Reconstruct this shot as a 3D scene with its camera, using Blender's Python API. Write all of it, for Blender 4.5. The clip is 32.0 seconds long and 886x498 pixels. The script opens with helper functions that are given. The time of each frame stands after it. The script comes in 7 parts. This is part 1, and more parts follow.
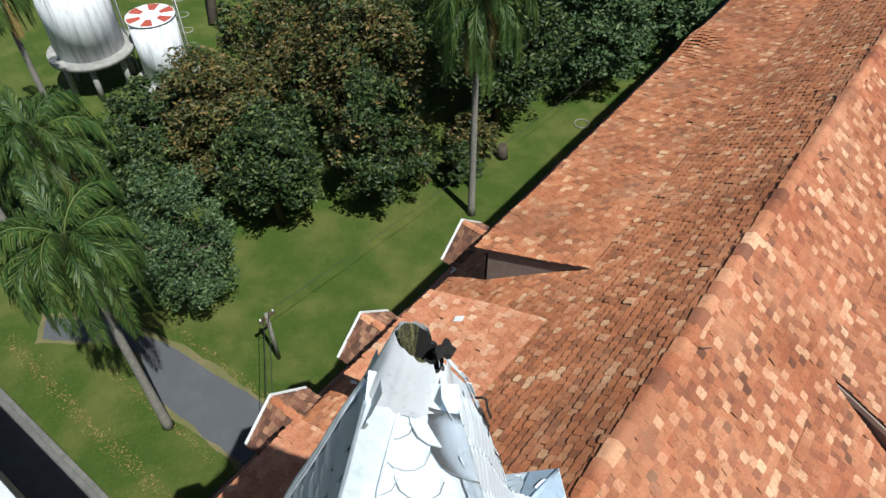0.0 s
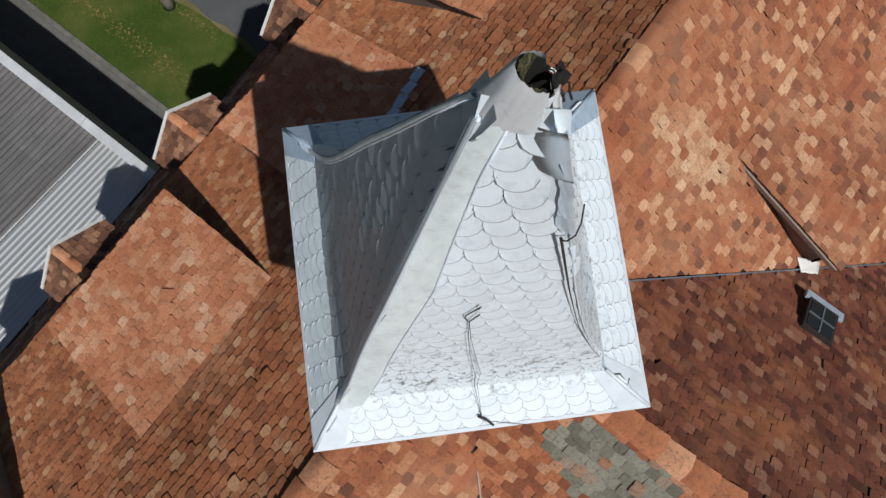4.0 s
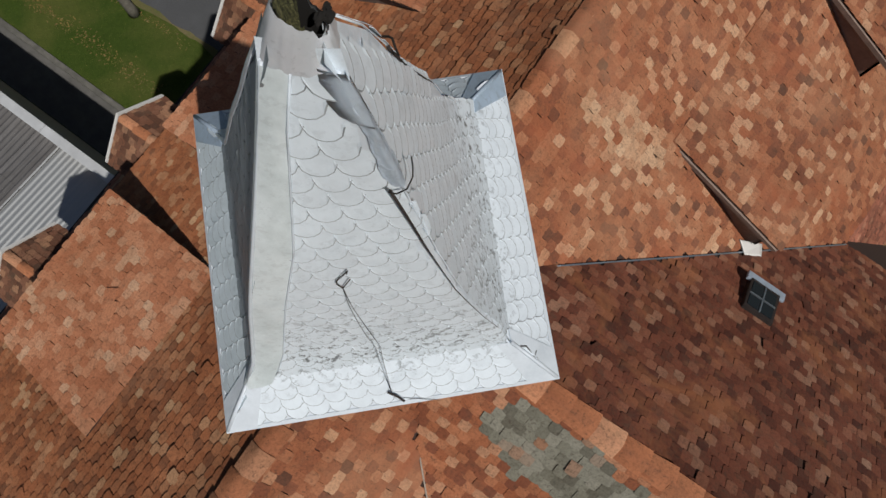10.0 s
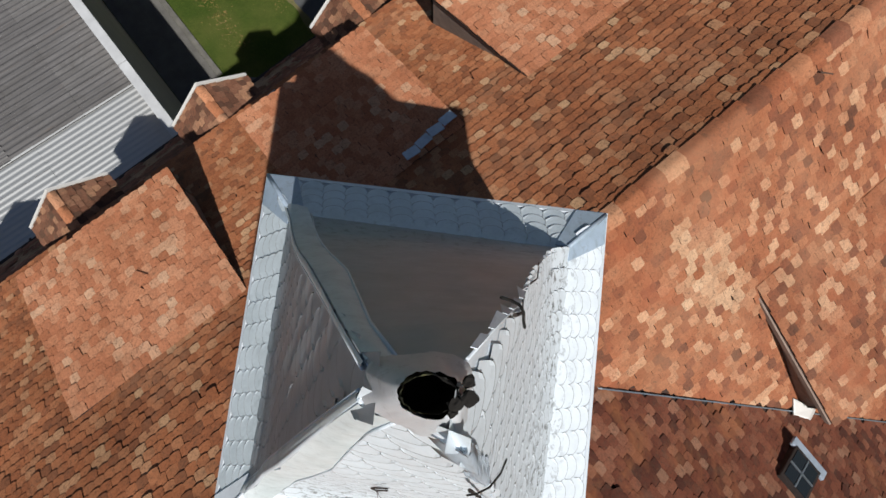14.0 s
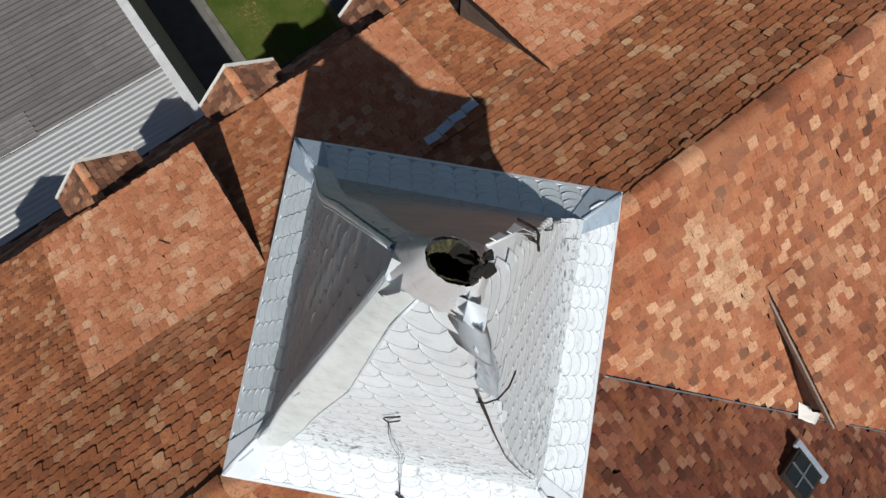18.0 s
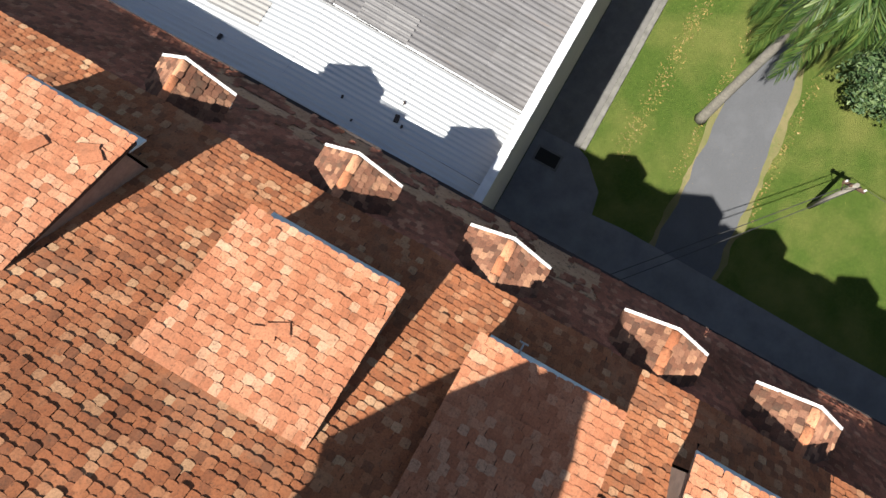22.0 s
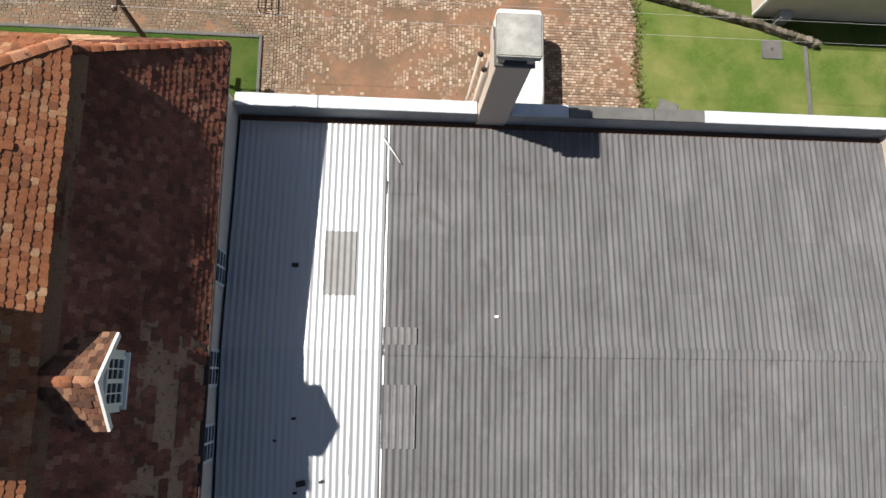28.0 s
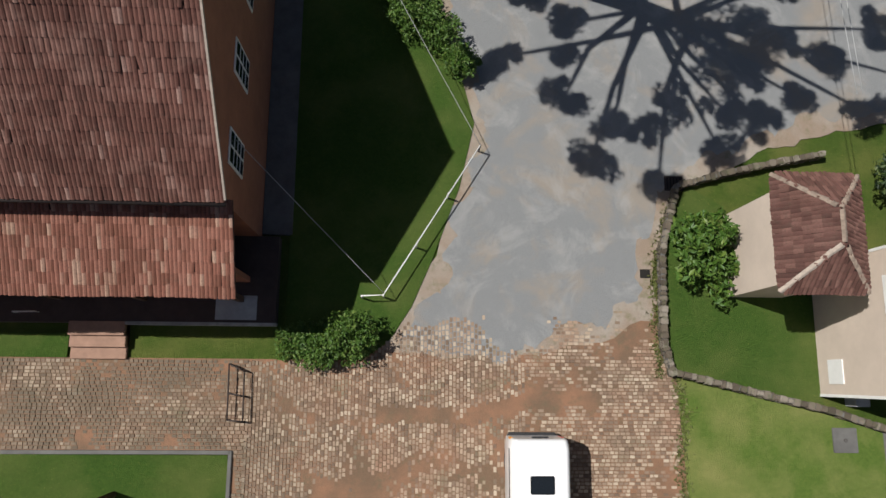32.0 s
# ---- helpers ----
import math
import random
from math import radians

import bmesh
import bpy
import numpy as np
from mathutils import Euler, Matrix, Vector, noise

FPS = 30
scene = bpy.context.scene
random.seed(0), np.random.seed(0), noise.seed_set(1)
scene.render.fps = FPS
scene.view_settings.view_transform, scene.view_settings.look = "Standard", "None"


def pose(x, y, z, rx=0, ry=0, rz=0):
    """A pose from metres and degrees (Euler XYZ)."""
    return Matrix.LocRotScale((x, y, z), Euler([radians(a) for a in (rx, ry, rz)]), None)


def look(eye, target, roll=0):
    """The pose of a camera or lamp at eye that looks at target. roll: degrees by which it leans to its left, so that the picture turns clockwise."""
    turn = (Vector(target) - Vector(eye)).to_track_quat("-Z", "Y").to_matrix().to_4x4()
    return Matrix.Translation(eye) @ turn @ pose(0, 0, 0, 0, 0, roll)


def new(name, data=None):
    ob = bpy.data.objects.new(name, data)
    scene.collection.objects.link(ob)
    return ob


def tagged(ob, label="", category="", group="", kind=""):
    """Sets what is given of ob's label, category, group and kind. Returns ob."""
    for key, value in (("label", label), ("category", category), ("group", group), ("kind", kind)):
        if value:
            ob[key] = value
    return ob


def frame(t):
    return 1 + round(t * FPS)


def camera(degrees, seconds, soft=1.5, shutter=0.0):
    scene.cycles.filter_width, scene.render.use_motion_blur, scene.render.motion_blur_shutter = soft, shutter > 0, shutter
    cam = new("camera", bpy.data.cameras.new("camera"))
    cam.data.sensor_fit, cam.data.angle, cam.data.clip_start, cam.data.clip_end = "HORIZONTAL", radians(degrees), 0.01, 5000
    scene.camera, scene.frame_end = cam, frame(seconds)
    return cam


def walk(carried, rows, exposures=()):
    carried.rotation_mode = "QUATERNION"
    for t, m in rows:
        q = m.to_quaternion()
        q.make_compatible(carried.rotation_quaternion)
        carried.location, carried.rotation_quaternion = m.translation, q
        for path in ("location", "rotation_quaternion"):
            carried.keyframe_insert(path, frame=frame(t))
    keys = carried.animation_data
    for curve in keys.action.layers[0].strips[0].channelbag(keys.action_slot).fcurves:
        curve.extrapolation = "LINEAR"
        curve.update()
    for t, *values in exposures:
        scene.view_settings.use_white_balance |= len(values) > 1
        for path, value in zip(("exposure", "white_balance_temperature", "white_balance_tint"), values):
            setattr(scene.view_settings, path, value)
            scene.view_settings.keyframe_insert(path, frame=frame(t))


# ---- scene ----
cam = camera(64.5, 32.0)
PATH = [
    (0, (1.073, 0.393, 29.065), (1.928, -0.698, 27.624), -0.3),
    (0.5, (1.25, 0.231, 29.233), (2.113, -0.856, 27.793), -0.7),
    (1, (1.427, 0.072, 29.249), (2.283, -1.004, 27.797), -1.0),
    (1.5, (1.484, 0.096, 29.231), (2.236, -0.852, 27.639), -0.8),
    (2, (1.509, 0.18, 29.165), (2.135, -0.596, 27.431), -1.3),
    (2.5, (1.504, 0.241, 29.12), (1.991, -0.35, 27.273), -1.7),
    (3, (1.525, 0.276, 29.117), (1.865, -0.126, 27.188), -2.3),
    (3.5, (1.595, 0.272, 29.261), (1.812, 0.013, 27.29), -2.3),
    (5.5, (1.54, 0.405, 29.353), (1.757, 0.137, 27.383), -3.0),
    (6, (1.491, 0.354, 29.335), (1.702, 0.077, 27.366), -2.4),
    (6.5, (1.487, 0.301, 29.431), (1.691, 0.022, 27.461), -1.2),
    (7, (1.498, 0.264, 29.445), (1.702, -0.019, 27.476), -0.9),
    (7.5, (1.412, 0.212, 29.486), (1.626, -0.063, 27.517), -2.8),
    (8, (1.211, 0.105, 29.475), (1.432, -0.166, 27.506), -4.2),
    (8.5, (0.981, 0.032, 29.43), (1.193, -0.246, 27.46), -1.7),
    (9, (0.863, 0.055, 29.422), (1.07, -0.229, 27.453), -0.2),
    (9.5, (0.826, 0.099, 29.405), (1.027, -0.19, 27.436), 1.0),
    (10, (0.909, 0.078, 29.347), (1.105, -0.214, 27.378), 2.0),
    (10.5, (1.053, -0.048, 29.196), (1.248, -0.339, 27.227), 2.0),
    (11, (1.246, -0.232, 29.129), (1.437, -0.522, 27.16), 2.5),
    (11.5, (1.444, -0.43, 29.077), (1.636, -0.713, 27.107), 2.2),
    (12, (1.579, -0.549, 29.067), (1.777, -0.825, 27.096), 3.6),
    (12.5, (1.623, -0.529, 29.037), (1.839, -0.792, 27.066), 4.1),
    (13, (1.646, -0.458, 28.957), (1.886, -0.699, 26.986), 3.3),
    (13.5, (1.804, -0.509, 29.026), (2.053, -0.736, 27.054), 3.0),
    (14, (1.953, -0.612, 28.937), (2.205, -0.835, 26.966), 3.2),
    (14.5, (2.008, -0.673, 28.912), (2.258, -0.897, 26.941), 3.4),
    (16.5, (1.868, -0.550, 29.122), (2.119, -0.781, 27.152), 2.7),
    (17, (1.833, -0.471, 29.136), (2.092, -0.697, 27.166), 1.3),
    (17.5, (1.759, -0.429, 29.109), (2.027, -0.648, 27.139), 0.1),
    (18, (1.703, -0.382, 29.067), (1.989, -0.584, 27.098), 0.0),
    (18.5, (1.729, -0.334, 29.089), (2.039, -0.502, 27.120), -1.6),
    (19, (1.781, -0.379, 29.143), (2.139, -0.456, 27.177), -2.1),
    (19.5, (1.905, -0.475, 29.101), (2.269, -0.496, 27.135), -0.3),
    (20, (2.236, -0.587, 29.14), (2.588, -0.57, 27.171), 0.1),
    (20.5, (2.983, -0.648, 29.091), (3.334, -0.593, 27.123), 0.7),
    (21, (4.0, -0.66, 29.04), (4.335, -0.555, 27.07), -0.4),
    (21.5, (5.145, -0.461, 29.09), (5.476, -0.361, 27.12), 1.5),
    (22, (6.421, -0.274, 29.074), (6.723, -0.116, 27.103), 1.8),
    (22.5, (7.697, -0.02, 29.164), (7.944, 0.206, 27.192), 2.9),
    (23, (9.046, 0.343, 29.342), (9.252, 0.613, 27.371), 5.9),
    (23.5, (10.334, 0.922, 29.378), (10.48, 1.212, 27.405), 12.1),
    (23.8, (11.088, 1.143, 29.398), (11.119, 1.456, 27.423), 14.5),
    (24, (11.416, 1.463, 29.483), (11.358, 1.732, 27.502), 17.3),
    (24.2, (11.804, 1.76, 29.483), (11.656, 1.962, 27.499), 14.1),
    (24.4, (12.084, 2.007, 29.399), (11.893, 2.149, 27.413), 11.6),
    (24.65, (12.349, 2.313, 29.346), (12.166, 2.458, 27.36), 16.3),
    (25, (12.502, 2.866, 29.173), (12.452, 3.161, 27.196), 30.6),
    (25.2, (12.74, 3.263, 29.161), (12.816, 3.615, 27.193), 31.8),
    (25.5, (13.212, 3.607, 29.347), (13.425, 3.969, 27.391), 28.5),
    (27.5, (14.571, 6.433, 29.12), (14.717, 6.785, 27.156), 23.5),
    (28, (14.654, 7.532, 29.057), (14.803, 7.885, 27.094), 23.9),
    (28.5, (14.749, 9.19, 28.925), (14.893, 9.539, 26.961), 23.6),
    (29, (14.828, 11.213, 28.871), (14.959, 11.559, 26.906), 22.0),
    (29.4, (14.875, 13.089, 28.828), (15.004, 13.435, 26.863), 22.0),
    (29.5, (14.894, 13.597, 28.826), (15.021, 13.941, 26.86), 21.8),
    (30, (14.961, 16.26, 28.758), (15.082, 16.604, 26.791), 20.9),
    (30.3, (14.981, 18.033, 28.747), (15.1, 18.371, 26.78), 20.9),
    (30.5, (14.982, 19.07, 28.753), (15.098, 19.416, 26.787), 20.0),
    (31, (15.047, 21.352, 28.487), (15.165, 21.714, 26.524), 19.2),
    (31.5, (15.085, 23.207, 27.741), (15.2, 23.574, 25.779), 18.2),
    (32, (15.09, 24.575, 26.935), (15.193, 24.935, 24.971), 16.7),
]
# seconds, stops, white balance: the camera's picture is cooler at the start
EXPOSURES = [(0, 0.4, 5950, 5), (1, 0.7, 5850, 5), (2, 0.52, 5750, 4), (3, -0.2, 6000, 7), (5.5, -0.52, 6350, 10), (9, -0.8, 6450, 10), (12, -0.58, 6400, 10), (14, -0.2, 6400, 10), (17, -0.2, 6500, 10), (19, -0.3, 6450, 10), (20, 0.02, 6500, 10), (21, 0.85, 6500, 10),
             (22, 1.25, 6550, 10), (23, 1.25, 6600, 10), (24, 1.1, 6600, 10), (25, 1.2, 6600, 10), (28, 0.58, 6500, 10), (29, 0.42, 6450, 10), (30, 0.2, 6350, 10), (32, 0.12, 6300, 10)]
walk(cam, [(t, look(eye, target, roll)) for t, eye, target, roll in PATH], EXPOSURES)

# ---- light ----
SUN_DIR = Vector((-2.92, 0.92, 4.95)).normalized()
world = bpy.data.worlds.new("sky_world")
scene.world = world
world.use_nodes = True
wn = world.node_tree.nodes
sky = wn.new("ShaderNodeTexSky")
sky.sky_type = "NISHITA"
sky.sun_disc = False
sky.sun_elevation = math.asin(SUN_DIR.z)
sky.sun_rotation = math.atan2(SUN_DIR.x, SUN_DIR.y)
sky.altitude, sky.air_density, sky.dust_density, sky.ozone_density = 800, 1.0, 2.2, 0.7
world.node_tree.links.new(sky.outputs[0], wn["Background"].inputs[0])
wn["Background"].inputs[1].default_value = 0.052
sun = new("sun", bpy.data.lights.new("sun", "SUN"))
sun.data.energy, sun.data.angle, sun.data.color = 5.0, radians(0.55), (1.0, 0.955, 0.89)
sun.matrix_world = look(SUN_DIR * 60, (0, 0, 0))

# ---- mesh helpers ----
G = 0.2  # ground level


def mesh_obj(name, me, material, parent=None, label=""):
    me.materials.append(material) if len(me.materials) == 0 else None
    ob = new(name, me)
    if parent is not None:
        ob.parent = parent
    return tagged(ob, label) if label else ob


def part(name, bm, material, parent, label=""):
    me = bpy.data.meshes.new(name)
    bm.normal_update()
    bm.to_mesh(me)
    bm.free()
    return mesh_obj(name, me, material, parent, label)


def thing(name, label, category, group="", at=(0, 0, 0), kind=""):
    ob = new(name)
    ob.empty_display_size = 0.3
    ob.location = at
    return tagged(ob, label, category, group, kind)


def solid(name, bm, material, label, category, group="", kind=""):
    return tagged(part(name, bm, material, None), label, category, group, kind)


def quick_mesh(name, verts, quads, smooth=False):
    """A mesh from arrays of vertices and of faces that all have the same number of corners."""
    verts, quads = np.asarray(verts, np.float32), np.asarray(quads, np.int32)
    me = bpy.data.meshes.new(name)
    n = quads.shape[1]
    me.vertices.add(len(verts))
    me.vertices.foreach_set("co", verts.ravel())
    me.loops.add(quads.size)
    me.loops.foreach_set("vertex_index", quads.ravel())
    me.polygons.add(len(quads))
    me.polygons.foreach_set("loop_start", np.arange(len(quads), dtype=np.int32) * n)
    me.polygons.foreach_set("loop_total", np.full(len(quads), n, np.int32))
    me.polygons.foreach_set("use_smooth", np.full(len(quads), smooth))
    me.update(calc_edges=True)
    me.validate()
    return me


def box(x0, y0, z0, x1, y1, z1, bevel=0.0, bm=None):
    bm2 = bmesh.new()
    bmesh.ops.create_cube(bm2, size=1)
    for v in bm2.verts:
        v.co = ((x0 + x1) / 2 + v.co.x * (x1 - x0), (y0 + y1) / 2 + v.co.y * (y1 - y0), (z0 + z1) / 2 + v.co.z * (z1 - z0))
    if bevel:
        bmesh.ops.bevel(bm2, geom=bm2.edges[:], offset=bevel, segments=2, affect="EDGES")
    return merge(bm, bm2)


def merge(bm, bm2):
    if bm is None:
        return bm2
    me = bpy.data.meshes.new("tmp")
    bm2.to_mesh(me)
    bm.from_mesh(me)
    bpy.data.meshes.remove(me)
    bm2.free()
    return bm


def prism(points, z0, z1, bm=None):
    """An upright block over a polygon of (x, y) points."""
    b = bmesh.new() if bm is None else bm
    lo = [b.verts.new((x, y, z0)) for x, y in points]
    hi = [b.verts.new((x, y, z1)) for x, y in points]
    b.faces.new(hi)
    b.faces.new(lo[::-1])
    k = len(points)
    for i in range(k):
        b.faces.new((lo[i], lo[(i + 1) % k], hi[(i + 1) % k], hi[i]))
    bmesh.ops.recalc_face_normals(b, faces=b.faces[:])
    return b


def slab_of(corners, thick, bm=None):
    """A plate of the given thickness hung below a flat polygon in space."""
    b = bm or bmesh.new()
    c = [Vector(p) for p in corners]
    n = (c[1] - c[0]).cross(c[2] - c[0]).normalized()
    if n.z < 0:
        n = -n
    hi = [b.verts.new(p) for p in c]
    lo = [b.verts.new(p - n * thick) for p in c]
    k = len(c)
    fs = [b.faces.new(hi), b.faces.new(lo[::-1])]
    for i in range(k):
        fs.append(b.faces.new((lo[i], lo[(i + 1) % k], hi[(i + 1) % k], hi[i])))
    bmesh.ops.recalc_face_normals(b, faces=fs)
    return b


def rough(pts, step=0.5, amp=0.15, seed=0.0):
    """A closed outline cut into short pieces and made uneven."""
    out = []
    for (x0, y0), (x1, y1) in zip(pts, pts[1:] + pts[:1]):
        n = max(1, int(math.hypot(x1 - x0, y1 - y0) / step))
        for i in range(n):
            x, y = x0 + (x1 - x0) * i / n, y0 + (y1 - y0) * i / n
            p = Vector((x * 0.9, y * 0.9, seed))
            q = Vector((x * 3.1, y * 3.1, seed + 5))
            out.append((x + amp * (noise.noise(p) + 0.5 * noise.noise(q)) * 1.3, y + amp * (noise.noise(p + Vector((9, 4, 0))) + 0.5 * noise.noise(q + Vector((3, 8, 0)))) * 1.3))
    return out


def tube(points, radii, sides=8, bm=None, cap=True):
    """A round bar along points, with a radius at each."""
    b = bm or bmesh.new()
    pts = [Vector(p) for p in points]
    if isinstance(radii, (int, float)):
        radii = [radii] * len(pts)
    rings = []
    for i, p in enumerate(pts):
        d = (pts[min(i + 1, len(pts) - 1)] - pts[max(i - 1, 0)]).normalized()
        a = d.orthogonal().normalized() if abs(d.z) > 0.95 else Vector((0, 0, 1)).cross(d).normalized()
        c = d.cross(a)
        rings.append([b.verts.new(p + (a * math.cos(t) + c * math.sin(t)) * radii[i]) for t in (2 * math.pi * k / sides for k in range(sides))])
    for r0, r1 in zip(rings, rings[1:]):
        for k in range(sides):
            b.faces.new((r0[k], r0[(k + 1) % sides], r1[(k + 1) % sides], r1[k])).smooth = True
    if cap:
        b.faces.new(rings[0][::-1])
        b.faces.new(rings[-1])
    return b


# ---- materials ----
class Nodes:
    def __init__(self, name):
        self.m = bpy.data.materials.new(name)
        self.m.use_nodes = True
        self.t = self.m.node_tree
        self.b = self.t.nodes["Principled BSDF"]

    def add(self, kind, props=None, **ins):
        n = self.t.nodes.new("ShaderNode" + kind)
        props = props or {}
        if "operation" in props:
            n.operation = props["operation"]
        if "blend_type" in props:
            n.data_type, n.blend_type = "RGBA", props["blend_type"]
        for k, v in ins.items():
            key = int(k[1:]) if k[0] == "i" and k[1:].isdigit() else k.replace("_", " ")
            self.put(n.inputs[key], v)
        return n

    def put(self, socket, v):
        if isinstance(v, bpy.types.NodeSocket):
            self.t.links.new(v, socket)
        else:
            socket.default_value = v

    def pos(self, scale=(1, 1, 1)):
        g = self.add("NewGeometry")
        mp = self.add("Mapping", Vector=g.outputs["Position"], Scale=scale)
        return mp.outputs[0]

    def noise(self, scale, detail=4, rough=0.6, vec=None, dist=0.0):
        n = self.add("TexNoise", Vector=vec or self.pos(), Scale=scale, Detail=detail, Roughness=rough, Distortion=dist)
        return n.outputs[0]

    def ramp(self, fac, stops, mode="LINEAR"):
        r = self.add("ValToRGB", Fac=fac)
        cr = r.color_ramp
        cr.interpolation = mode
        while len(cr.elements) < len(stops):
            cr.elements.new(0.5)
        for e, (p, c) in zip(cr.elements, stops):
            e.position = p
            e.color = (*c, 1) if isinstance(c, tuple) else (c, c, c, 1)
        return r.outputs[0]

    def mix(self, fac, a, b, mode="MIX"):
        n = self.add("Mix", {"blend_type": mode})
        self.put(n.inputs[0], fac)
        for s, v in ((n.inputs[6], a), (n.inputs[7], b)):
            self.put(s, v if isinstance(v, bpy.types.NodeSocket) else (*v, 1))
        return n.outputs[2]

    def math(self, op, a, b=0.0):
        n = self.add("Math", {"operation": op})
        self.put(n.inputs[0], a)
        self.put(n.inputs[1], b)
        return n.outputs[0]

    def rand(self):
        """One number for each separate piece, be it an object or an island of a joined mesh."""
        s = self.math("ADD", self.add("ObjectInfo").outputs["Random"], self.add("NewGeometry").outputs["Random Per Island"])
        return self.math("FRACT", s)

    def bump(self, height, strength=0.4, distance=0.01):
        self.put(self.b.inputs["Normal"], self.add("Bump", Strength=strength, Distance=distance, Height=height).outputs[0])

    def done(self, color, rough=0.8, metal=0.0, spec=None):
        self.put(self.b.inputs["Base Color"], color if isinstance(color, bpy.types.NodeSocket) else (*color, 1))
        self.put(self.b.inputs["Roughness"], rough)
        self.put(self.b.inputs["Metallic"], metal)
        if spec is not None:
            self.put(self.b.inputs["Specular IOR Level"], spec)
        return self.m


def plain(name, color, rough=0.7, metal=0.0, vary=0.18, scale=6.0, bump=0.25):
    k = Nodes(name)
    dark = tuple(c * (1 - vary) for c in color)
    c = k.mix(k.ramp(k.noise(scale, 6, 0.65), [(0.3, 0.0), (0.75, 1.0)]), dark, color)
    c = k.mix(k.ramp(k.noise(scale * 0.13, 3), [(0.45, 0.0), (0.8, 0.5)]), c, tuple(x * (1 - 1.6 * vary) for x in color))
    k.bump(k.noise(scale * 9, 3), bump, 0.004)
    return k.done(c, rough, metal)


def tile_mat(name, stops, dirt, dirt_amount, dirt_scale=0.55, pale=0.0, lichen=0.25, hue=0.0, hue_to=(0.40, 0.115, 0.05)):
    k = Nodes(name)
    c = k.ramp(k.rand(), stops)
    fine = k.noise(30, 6, 0.75)
    c = k.mix(0.75, c, k.ramp(fine, [(0.28, 0.42), (0.5, 0.92), (0.62, 1.08), (0.8, 1.36)]), "MULTIPLY")
    mid = k.ramp(k.noise(4.5, 5, 0.7), [(0.5, 0.0), (0.72, lichen)])
    c = k.mix(mid, c, (0.10, 0.085, 0.06))
    c = k.mix(k.ramp(k.noise(19, 5, 0.75), [(0.55, 0.0), (0.63, 0.5)]), c, (0.075, 0.05, 0.035))
    big = k.ramp(k.noise(dirt_scale, 5, 0.62, dist=0.4), [(0.5 - dirt_amount * 0.22, 0.0), (0.66, min(1.0, dirt_amount * 1.25))])
    c = k.mix(big, c, dirt, "MULTIPLY")
    if pale:
        c = k.mix(k.ramp(k.noise(0.4, 3), [(0.5, 0.0), (0.75, pale)]), c, (0.56, 0.34, 0.2))
    if hue:
        c = k.mix(k.ramp(k.noise(0.75, 5, 0.7, k.pos((1, 1, 1.3)), 0.5), [(0.52, 0.0), (0.68, hue)]), c, hue_to)
    k.bump(fine, 0.5, 0.008)
    k.put(k.b.inputs["Diffuse Roughness"], 0.9)
    return k.done(c, 0.86, 0.0, 0.3)


def greyer(stops, f):
    """The same palette with its colours drawn towards their own greys."""
    return [(p, tuple(x + (0.3 * c[0] + 0.6 * c[1] + 0.1 * c[2] - x) * f for x in c)) for p, c in stops]


TERRA = [(0.0, (0.261, 0.103, 0.049)), (0.2, (0.368, 0.130, 0.055)), (0.5, (0.434, 0.159, 0.066)), (0.8, (0.463, 0.189, 0.085)), (0.93, (0.523, 0.263, 0.134)), (1.0, (0.606, 0.373, 0.207))]
TERRA_BRIGHT = [(0.0, (0.396, 0.150, 0.070)), (0.25, (0.462, 0.183, 0.090)), (0.6, (0.501, 0.216, 0.110)), (0.85, (0.528, 0.261, 0.145)), (1.0, (0.583, 0.366, 0.230))]
TERRA_WEST = [(0.0, (0.160, 0.070, 0.041)), (0.05, (0.290, 0.110, 0.059)), (0.22, (0.375, 0.135, 0.063)), (0.6, (0.450, 0.178, 0.083)), (0.8, (0.500, 0.225, 0.114)), (0.9, (0.600, 0.325, 0.184)), (1.0, (0.680, 0.430, 0.261))]
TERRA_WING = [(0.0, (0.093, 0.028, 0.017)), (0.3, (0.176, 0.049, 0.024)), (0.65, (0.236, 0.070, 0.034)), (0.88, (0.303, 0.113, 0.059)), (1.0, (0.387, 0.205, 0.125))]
MOSSY = [(0.0, (0.276, 0.108, 0.072)), (0.45, (0.408, 0.150, 0.094)), (0.85, (0.504, 0.192, 0.120)), (1.0, (0.600, 0.300, 0.192))]
tiles_main = tile_mat("clay_tiles_weathered", greyer(TERRA, 0.03), (0.62, 0.58, 0.55), 0.75, hue=0.35, hue_to=(0.24, 0.15, 0.095))
tiles_shed = tile_mat("clay_tiles_orange", greyer(TERRA_BRIGHT, 0.04), (0.7, 0.6, 0.52), 0.45)
tiles_west = tile_mat("clay_tiles_peach", greyer(TERRA_WEST, 0.04), (0.70, 0.57, 0.48), 0.6, pale=0.4, hue=0.45)
tiles_cream = tile_mat("clay_tiles_bleached", [(0, (0.45, 0.20, 0.11)), (0.35, (0.54, 0.31, 0.18)), (1, (0.66, 0.45, 0.29))], (0.8, 0.7, 0.62), 0.4)
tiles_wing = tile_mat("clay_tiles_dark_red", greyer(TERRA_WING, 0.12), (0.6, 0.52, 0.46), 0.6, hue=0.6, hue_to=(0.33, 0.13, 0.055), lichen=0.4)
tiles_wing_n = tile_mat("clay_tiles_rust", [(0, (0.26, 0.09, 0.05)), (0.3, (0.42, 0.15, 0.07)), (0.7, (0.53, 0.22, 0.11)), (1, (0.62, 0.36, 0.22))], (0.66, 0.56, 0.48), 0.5)
